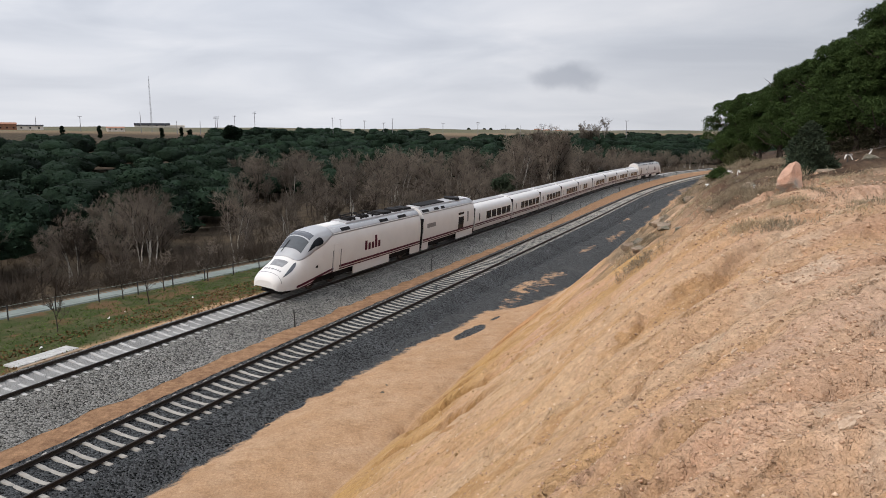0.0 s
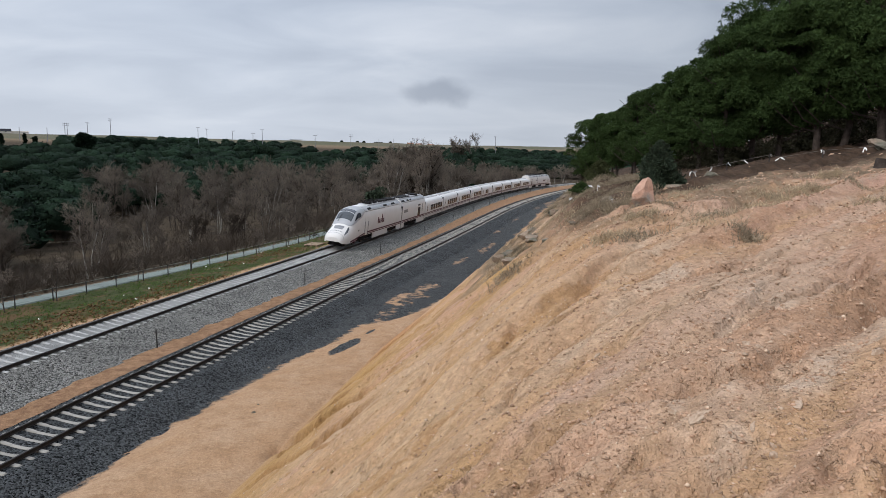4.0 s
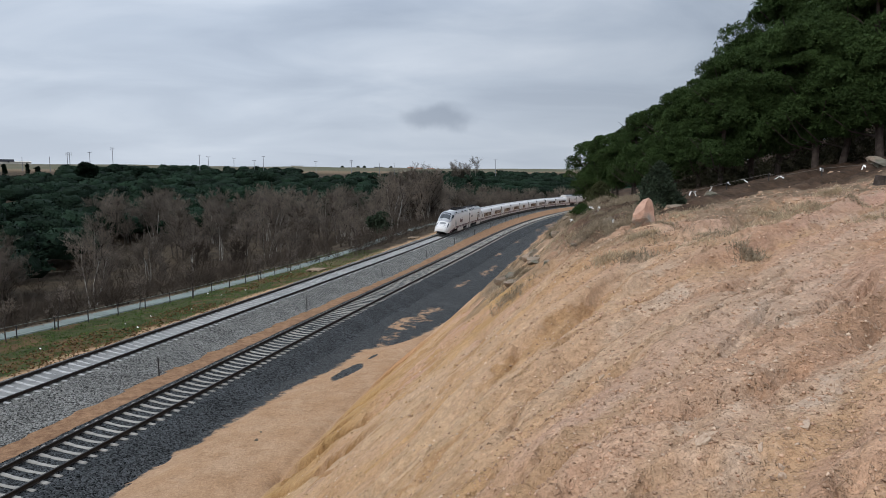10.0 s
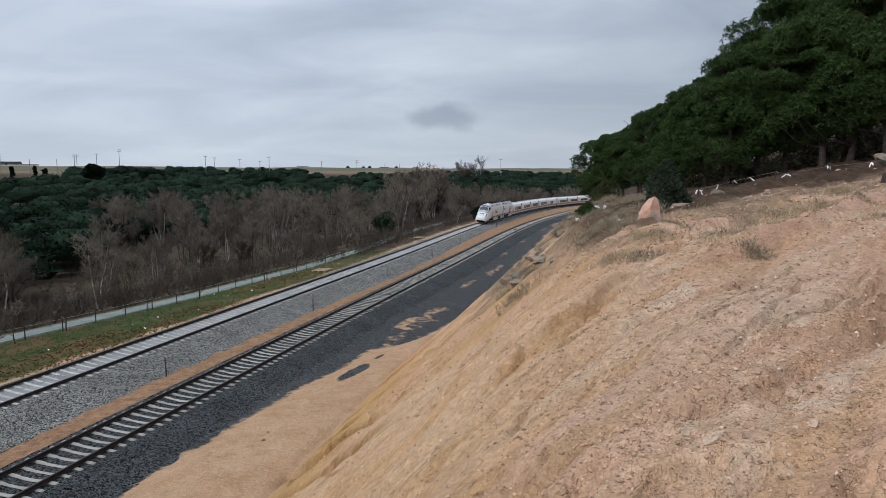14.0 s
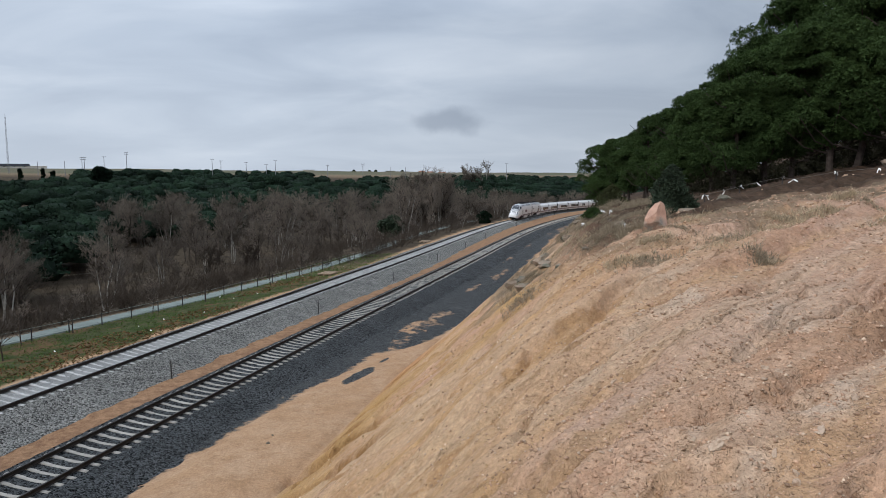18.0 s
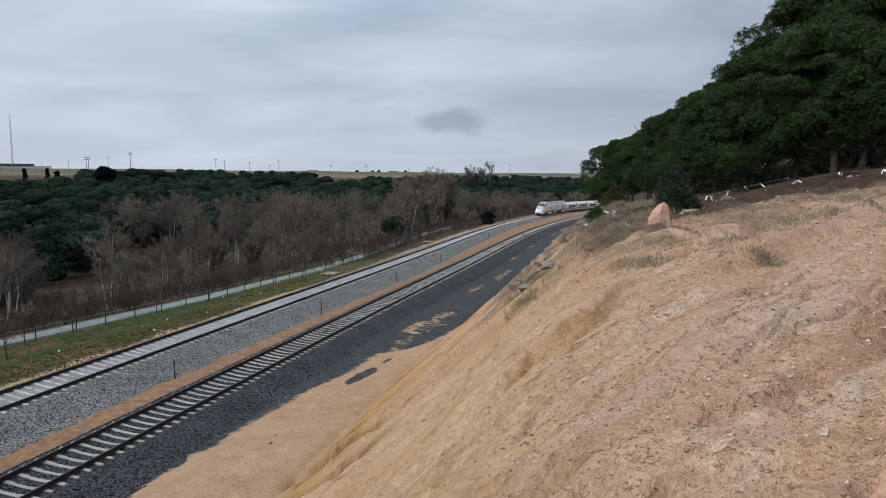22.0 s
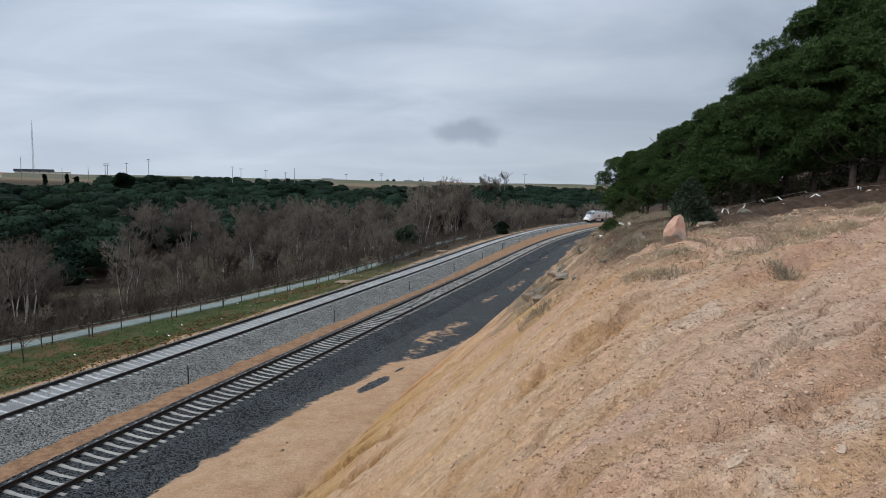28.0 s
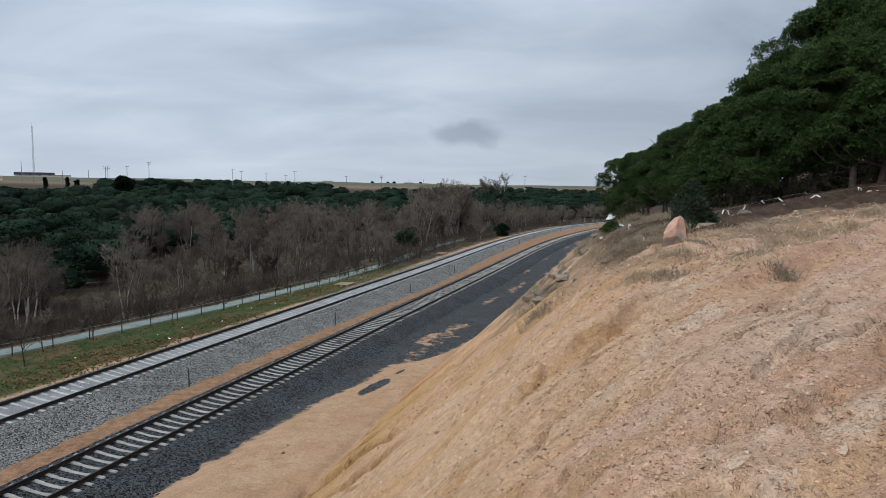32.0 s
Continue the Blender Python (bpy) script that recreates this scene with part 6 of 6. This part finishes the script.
# white scraps and fallen leaves on the verge
rng = np.random.default_rng(3)
for k in range(15):
    ss, vv = rng.uniform(6, 75), rng.uniform(5.5, 10.5)
    x, y = at(ss, -gap(ss) - vv)
    g = Geo()
    a, b_ = rng.uniform(0.04, 0.11), rng.uniform(0.03, 0.08)
    g.add([(-a, -b_, 0), (a, -b_ * 0.6, 0.05), (a * 0.8, b_, 0.02), (0, b_ * 1.3, 0.12), (-a, b_ * 0.7, 0.03)], [(0, 1, 2, 3), (0, 3, 4)])
    thing("paper_scrap", "white scrap of plastic on the grass verge", "litter", upon(float(x), float(y), 0.04, float(rng.uniform(0, 360))), "scraps on the verge", g, M_RIBBON)
lv = []
for _ in range(5200):
    ss, vv = rng.uniform(0, 70), rng.uniform(3.8, 8.5) + rng.normal(0, 0.5)
    if vnoise(np.array([ss]), np.array([vv]), 5.0, 2)[0] > 0.42:
        x, y = at(ss, -gap(ss) - vv)
        lv.append((float(x), float(y)))
lv = np.array(lv)
lz = ground_z(lv[:, 0], lv[:, 1])
tagged(new("fallen_leaves", quads_mesh("fallen_leaves", tuft_quads(np.c_[lv, lz + 0.02], 0.11, rng, 2, 0.25, 0.1, 0.5), M_LEAF)), "brown fallen leaves scattered on the grass", "leaves", kind="stuff")
wv_ = []
for _ in range(9000):
    ss, vv = rng.uniform(-6, 90), rng.uniform(4.2, 14)
    x, y = at(ss, -gap(ss) - vv)
    wv_.append((float(x), float(y)))
wv_ = np.array(wv_)
tagged(new("grass", quads_mesh("grass", tuft_quads(np.c_[wv_, ground_z(wv_[:, 0], wv_[:, 1])], 0.13, rng, 4, 0.5, 0.8, 0.10), M_WEED)), "short winter grass on the verge", "grass", kind="stuff")

# ---- things on the slope ----
def rock_geo(rng, rx, ry, rz, rough=0.16, cuts=9):
    """A broken stone: a ball cut by random planes into facets, with chipped, uneven faces."""
    bm = bmesh.new()
    bmesh.ops.create_icosphere(bm, subdivisions=3, radius=1.0)
    v = np.array([p.co for p in bm.verts])
    for _ in range(cuts):
        n_ = rng.normal(size=3)
        n_ /= np.linalg.norm(n_)
        over = np.clip(v @ n_ - rng.uniform(0.40, 0.75), 0, None)
        v = v - over[:, None] * n_
    for f_ in (3.0, 6.5):
        w_ = rng.normal(size=(3, 3)) * f_
        v = v * (1 + rough * (0.5 if f_ < 4 else 0.28) * np.prod(np.sin(v @ w_ + rng.uniform(0, 6, 3)), 1)[:, None])
    v = v + rng.normal(0, rough * 0.10, v.shape)
    f = [tuple(p.index for p in q.verts) for q in bm.faces]
    bm.free()
    return Geo().add(v * (rx, ry, rz) * 1.35, f)


rng = np.random.default_rng(17)


def rock(ss, uu, rx, ry, rz, label, mat, sink=0.35, name="rock", group=""):
    x, y = at(ss, uu)
    x, y = float(x), float(y)
    rx, ry, rz = rx * 0.62, ry * 0.62, rz * 0.62
    return thing(name, label, "rock", pose(x, y, ground_at(x, y) + rz * (0.7 - 2 * sink), rng.uniform(-8, 8), rng.uniform(-8, 8), rng.uniform(0, 360)), group, rock_geo(rng, rx, ry, rz, 0.30, 13), mat)


bx, by = bearing(18.75, 17.2)
bo = rock_geo(np.random.default_rng(23), 0.25, 0.23, 0.34, 0.12, 8)
for arr in bo.v:
    arr[:, 0] += 0.30 * (arr[:, 2] + 0.3) * 0.5
    arr[:, :2] *= (1.12 - 0.35 * (arr[:, 2:3] + 0.5))
thing("boulder", "upright pinkish boulder with a grey lichened side beside the bush", "rock", pose(bx, by, ground_at(bx, by) + 0.24, 0, 6, 25), "", bo, M_BOULDER)
for ss, uu, rx, ry, rz in ((16.0, 16.4, 0.8, 0.55, 0.5), (17.2, 17.3, 0.9, 0.6, 0.55), (15.2, 16.9, 0.55, 0.5, 0.4), (13.8, 17.0, 0.75, 0.5, 0.42), (12.8, 17.9, 0.6, 0.4, 0.38), (14.6, 18.0, 0.5, 0.45, 0.35), (18.4, 18.3, 0.6, 0.5, 0.3), (11.6, 17.3, 0.5, 0.4, 0.34), (19.6, 19.3, 0.5, 0.35, 0.25),
                           (21, 18.6, 0.4, 0.3, 0.22), (12.2, 20.5, 0.35, 0.28, 0.2), (9.5, 22.6, 0.4, 0.3, 0.2), (11.6, 24.0, 0.55, 0.4, 0.26), (8.3, 20.6, 0.3, 0.24, 0.16), (7.0, 19.6, 0.35, 0.2, 0.18), (24, 17.0, 0.5, 0.5, 0.3), (28, 15.5, 0.5, 0.4, 0.3), (10.0, 18.7, 0.4, 0.3, 0.25)):
    rock(ss, uu, rx, ry, rz, "broken grey-pink rock cropping out of the slope", M_STONE_GREY, 0.34, group="outcrop rocks at the brow")
rock(16.6, 30.6, 0.7, 0.5, 0.45, "large pale rock at the edge of the pines", M_STONE_GREY)
for k in range(26):
    a, dist = radians(rng.uniform(17, 40)), rng.uniform(15, 30)
    ss, uu = to_su(np.array([dist * math.sin(a)]), np.array([dist * math.cos(a)]))
    k_ = rng.uniform(0.05, 0.15)
    rock(float(ss[0]), float(uu[0]), k_ * 1.3, k_, k_ * 0.8, "pale loose stone on the brow", M_STONE, 0.3, "stone", "loose stones on the brow")
for k in range(70):
    a, dist = radians(rng.uniform(-16, 38)), 3.2 + 13 * rng.uniform(0, 1) ** 1.4
    x, y = dist * math.sin(a), dist * math.cos(a)
    ss, uu = to_su(np.array([x]), np.array([y]))
    if uu[0] < 10:
        continue
    k_ = rng.uniform(0.012, 0.03) * (0.7 + dist / 14)
    rock(float(ss[0]), float(uu[0]), k_ * 1.4, k_, k_ * 0.7, "small loose stone on the sandy slope", M_STONE if rng.uniform() < 0.6 else M_STONE_DARK, 0.25, "stone", "loose stones on the slope")
for ss, uu, k_ in ((14.5, 2.4, 0.24), (11.0, 2.5, 0.15), (8.0, 3.4, 0.10), (19.0, 3.6, 0.09), (12.5, 6.3, 0.10), (13.4, 6.0, 0.08), (33.0, 7.4, 0.16)):
    rock(ss, uu, k_ * 1.3, k_, k_ * 0.9, "pale stone lying on the dark gravel", M_STONE_GREY, 0.2, "stone", "stones beside the near track")
# beds of pale limestone that break through the surface
for ss, uu, r_ in ((-9.8, 20.7, 0.10), (-6.6, 21.6, 0.15), (-9.5, 21.5, 0.14), (-9.1, 21.7, 0.12), (-5.2, 20.6, 0.14), (-10.2, 21.1, 0.08), (-7.6, 20.4, 0.10), (-3.6, 21.9, 0.2), (-4.4, 23.0, 0.2), (-8.9, 21.2, 0.09)):
    for q in range(3):
        x, y = (float(w) for w in at(ss + rng.normal(0, r_ * 1.1), uu + rng.normal(0, r_ * 0.8)))
        k_ = r_ * rng.uniform(0.14, 0.28)
        thing("limestone_rock", "pale limestone rock breaking through the sand", "rock", pose(x, y, ground_at(x, y) - 0.008, rng.uniform(-9, 9), rng.uniform(-9, 9), rng.uniform(15, 60)), "limestone slabs in the slope", rock_geo(rng, k_ * 1.5, k_ * 0.8, 0.028, 0.35), M_BED)

# crumbs of earth and pebbles
OCTA_V = np.array([(1, 0, 0), (0, 1, 0), (-1, 0, 0), (0, -1, 0), (0, 0, 1), (0, 0, -1)], float)
OCTA_F = np.array([(0, 1, 4), (1, 2, 4), (2, 3, 4), (3, 0, 4), (1, 0, 5), (2, 1, 5), (3, 2, 5), (0, 3, 5)])


def crumbs(name, label, mat, x, y, size, rng):
    """Small angular lumps half sunk in the ground."""
    k = len(x)
    z = ground_z(x, y)
    turn = rng.uniform(0, 6.283, k)
    v = OCTA_V[None] * (1 + rng.normal(0, 0.22, (k, 6, 1))) + rng.normal(0, 0.14, (k, 6, 3))
    v = v * (size[:, None] * np.stack([rng.uniform(0.9, 1.5, k), rng.uniform(0.8, 1.2, k), rng.uniform(0.65, 1.0, k)], -1))[:, None]
    c_, s_ = np.cos(turn)[:, None], np.sin(turn)[:, None]
    v = np.stack([v[..., 0] * c_ - v[..., 1] * s_, v[..., 0] * s_ + v[..., 1] * c_, v[..., 2]], -1)
    v = v + np.stack([x, y, z + size * 0.15], -1)[:, None]
    f = OCTA_F[None] + (np.arange(k) * 6)[:, None, None]
    me_ = bpy.data.meshes.new(name)
    me_.vertices.add(k * 6)
    me_.vertices.foreach_set("co", v.astype(np.float32).ravel())
    me_.loops.add(f.size)
    me_.loops.foreach_set("vertex_index", f.astype(np.int32).ravel())
    me_.polygons.add(k * 8)
    me_.polygons.foreach_set("loop_start", np.arange(0, f.size, 3, dtype=np.int32))
    me_.materials.append(mat)
    me_.update(calc_edges=True)
    tagged(new(name, me_), label, name, kind="stuff")


k = 110000
aa, dd_ = np.radians(rng.uniform(-26, 41, k)), 2.4 * np.exp(rng.uniform(0, 1, k) ** 1.05 * math.log(9.5))
px_, py_ = dd_ * np.sin(aa), dd_ * np.cos(aa)
ss_, uu_ = to_su(px_, py_)
dense = vnoise(px_, py_, 1.3, 3)
ok = (uu_ > 11.5) & (rng.uniform(size=k) < 0.25 + 1.5 * (dense - 0.3)) & (rng.uniform(size=k) < np.interp(uu_, [12, 17, 20], [0.25, 0.5, 1.0]))
px_, py_, dd_, uu_ = px_[ok], py_[ok], dd_[ok], uu_[ok]
k = len(px_)
sz = (0.0036 + 0.012 * rng.uniform(0, 1, k) ** 5.0) * (0.55 + dd_ / 9)
ochre = uu_ + rng.normal(0, 0.8, k) < 18.2
light = rng.uniform(size=k) < 0.12
crumbs("pebbles", "reddish crumbs of earth and pebbles strewn on the slope", M_PEBBLE, px_[~ochre & ~light], py_[~ochre & ~light], sz[~ochre & ~light], rng)
crumbs("grit", "ochre grit on the sandy cutting face", M_GRIT, px_[ochre & ~light], py_[ochre & ~light], sz[ochre & ~light], rng)
crumbs("limestone_chips", "pale limestone chips strewn on the slope", M_CHIP, px_[light], py_[light], sz[light], rng)

# bush, dry tufts and scrub on the brow
bush("juniper_bush", 5, 0.78, 1.62, M_JUNIPER, "grey-green juniper bush behind the boulder", "bush", 4200, 0.13, upon(*bearing(19.9, 23.5)))
bush("juniper_bush", 6, 0.5, 0.36, M_NEEDLE, "low dark evergreen bush at the brow", "bush", 1200, 0.10, upon(*bearing(13.9, 31.0)))
bush("broom_bush", 7, 0.95, 1.15, M_SCRUB_GREEN, "olive-brown broom bush under the pines", "bush", 2200, 0.13, upon(*bearing(15.3, 36.0)))


def dry_tuft(ss, uu, r, h, seed, mat, label, n_=300):
    rg = np.random.default_rng(seed)
    x, y = (float(q) for q in at(ss, uu))
    p_ = rg.normal(0, 0.42, (n_, 2)) * r
    base = np.c_[p_, ground_z(x + p_[:, 0], y + p_[:, 1]) - ground_at(x, y) - 0.02]
    d = rg.normal(0, 0.42, (n_, 3)) + (0, 0, 1)
    d /= np.linalg.norm(d, axis=1)[:, None]
    mid = base + d * h * rg.uniform(0.3, 0.6, (n_, 1))
    st, en = [base], [mid]
    for _ in range(3):
        st.append(mid)
        en.append(mid + (d + rg.normal(0, 0.5, (n_, 3))) * h * rg.uniform(0.2, 0.5, (n_, 1)))
    thing("dry_tuft", label, "grass tuft", upon(x, y), "dry tufts on the slope", quads_mesh("dry_tuft", twig_quads(np.concatenate(st), np.concatenate(en), 0.0035, 0.002, rg), mat))


for k, (ss, uu, r, h) in enumerate(((-2.5, 20.9, 0.55, 0.20), (-1.6, 20.5, 0.5, 0.22), (0.1, 22.9, 0.7, 0.22), (-0.5, 22.2, 0.6, 0.2), (1.9, 24.3, 0.6, 0.26), (1.2, 23.6, 0.6, 0.22), (-2.8, 22.4, 0.32, 0.2), (0.8, 21.2, 0.5, 0.2), (13.5, 18.6, 0.9, 0.3), (15.5, 19.2, 1.0, 0.3), (17.6, 19.6, 1.0, 0.3), (11.5, 19.3, 0.8, 0.28), (10.0, 19.9, 0.8, 0.25), (12.2, 16.6, 0.6, 0.25), (19.0, 17.6, 0.9, 0.3), (21, 19.0, 1.0, 0.35), (2.8, 24.9, 0.5, 0.3), (6.0, 26.0, 0.5, 0.3), (8.2, 21.4, 0.6, 0.22), (5.2, 22.4, 0.5, 0.2))):
    dry_tuft(ss, uu, r * 0.8, h * 0.7, 200 + k, M_DRY if k % 3 else M_SCRUB, "tuft of dry straw-coloured grass and thyme on the slope", 170)
for k in range(64):
    ss = rng.uniform(5, 34)
    uu = 16.8 + rng.uniform(0, 5.5)
    dry_tuft(float(ss), float(uu), float(rng.uniform(0.3, 0.8)), float(rng.uniform(0.15, 0.3)), 300 + k, M_SCRUB, "low grey-brown thyme cushion on the brow", 260)

for k in range(24):
    a, dist = radians(rng.uniform(14.5, 37)), rng.uniform(11.5, 20)
    ss, uu = to_su(np.array([dist * math.sin(a)]), np.array([dist * math.cos(a)]))
    dry_tuft(float(ss[0]), float(uu[0]), float(rng.uniform(0.25, 0.6)), float(rng.uniform(0.06, 0.13)), 400 + k, M_DRY if k % 2 else M_SCRUB, "sparse tuft of dry straw-coloured grass on the brow", 120)

# tree stump and ribbon cord
x, y = (float(q) for q in at(6.6, 27.3))
st_ = thing("tree_stump", "short dark sawn tree stump on the brow", "stump", upon(x, y))
part("stem", Geo().tube([(0, 0, -0.1), (0, 0, 0.05), (0.02, 0, 0.24)], [0.19, 0.135, 0.12], 12), M_PINEBARK, st_)
part("cut_face", Geo().tube([(0.02, 0, 0.24), (0.02, 0, 0.245)], [0.105, 0.105], 12), M_WOOD, st_)
cord = thing("ribbon_line", "thin cord with white plastic ribbons strung along the pines", "rope")
CORD = [(19.42, 24.5, -0.0342), (22.38, 26.5, -0.0264), (23.83, 28.0, -0.0147), (24.88, 28.5, -0.0100), (26.06, 28.5, -0.0046), (27.78, 28.0, -0.0015), (28.51, 27.5, -0.0007), (31.26, 27.0, 0.0066), (33.85, 26.5, 0.0128), (38.0, 26.0, 0.024)]
cp = []
for az_, dist, el_ in CORD:
    x, y = bearing(az_, dist)
    cp.append((x, y, max(EYE[2] + el_ * dist, ground_at(x, y) + 0.25)))
part("string", Geo().tube(cp, 0.005, 5), M_CORD, cord)


def ribbon(parent, p, rg):
    g = Geo()
    for _ in range(3):
        d = np.array([rg.normal(0, 0.8), rg.normal(0, 0.5), -rg.uniform(0.2, 1.0)])
        d /= np.linalg.norm(d)
        w = np.cross(d, rg.normal(size=3))
        w /= np.linalg.norm(w)
        ln = rg.uniform(0.08, 0.17)
        q = np.array(p)
        a, b_ = q + d * ln * 0.5 + rg.normal(0, 0.02, 3), q + d * ln + rg.normal(0, 0.04, 3)
        for w0, w1, e0, e1 in ((0.015, 0.026, q, a), (0.026, 0.02, a, b_)):
            g.add([e0 - w * w0, e0 + w * w0, e1 + w * w1, e1 - w * w1], [(0, 1, 2, 3)])
    part("ribbon", g, M_RIBBON, parent, "white plastic ribbon")


rg = np.random.default_rng(12)
for p in cp[:9]:
    ribbon(cord, p, rg)
for k in (1, 3, 5, 7, 9):
    x, y, z = cp[k]
    part("stake", Geo().tube([(x, y, ground_at(x, y) - 0.2), (x, y, z + 0.05)], 0.018, 6), M_POST, cord)
low = thing("ribbon_line", "fallen cord with white ribbons lying on the brow", "rope")
lp = []
for az_, dist in ((13.2, 30.0), (14.5, 27.0), (15.5, 22.5), (16.4, 20.5), (17.2, 19.0)):
    x, y = bearing(az_, dist)
    lp.append((x, y, ground_at(x, y) + (0.3 if az_ < 15 else 0.08)))
part("string", Geo().tube(lp, 0.005, 5), M_CORD, low)
for p in lp[:4]:
    ribbon(low, p, rg)
    ribbon(low, (p[0] + 0.25, p[1] - 0.3, p[2]), rg)


motions()
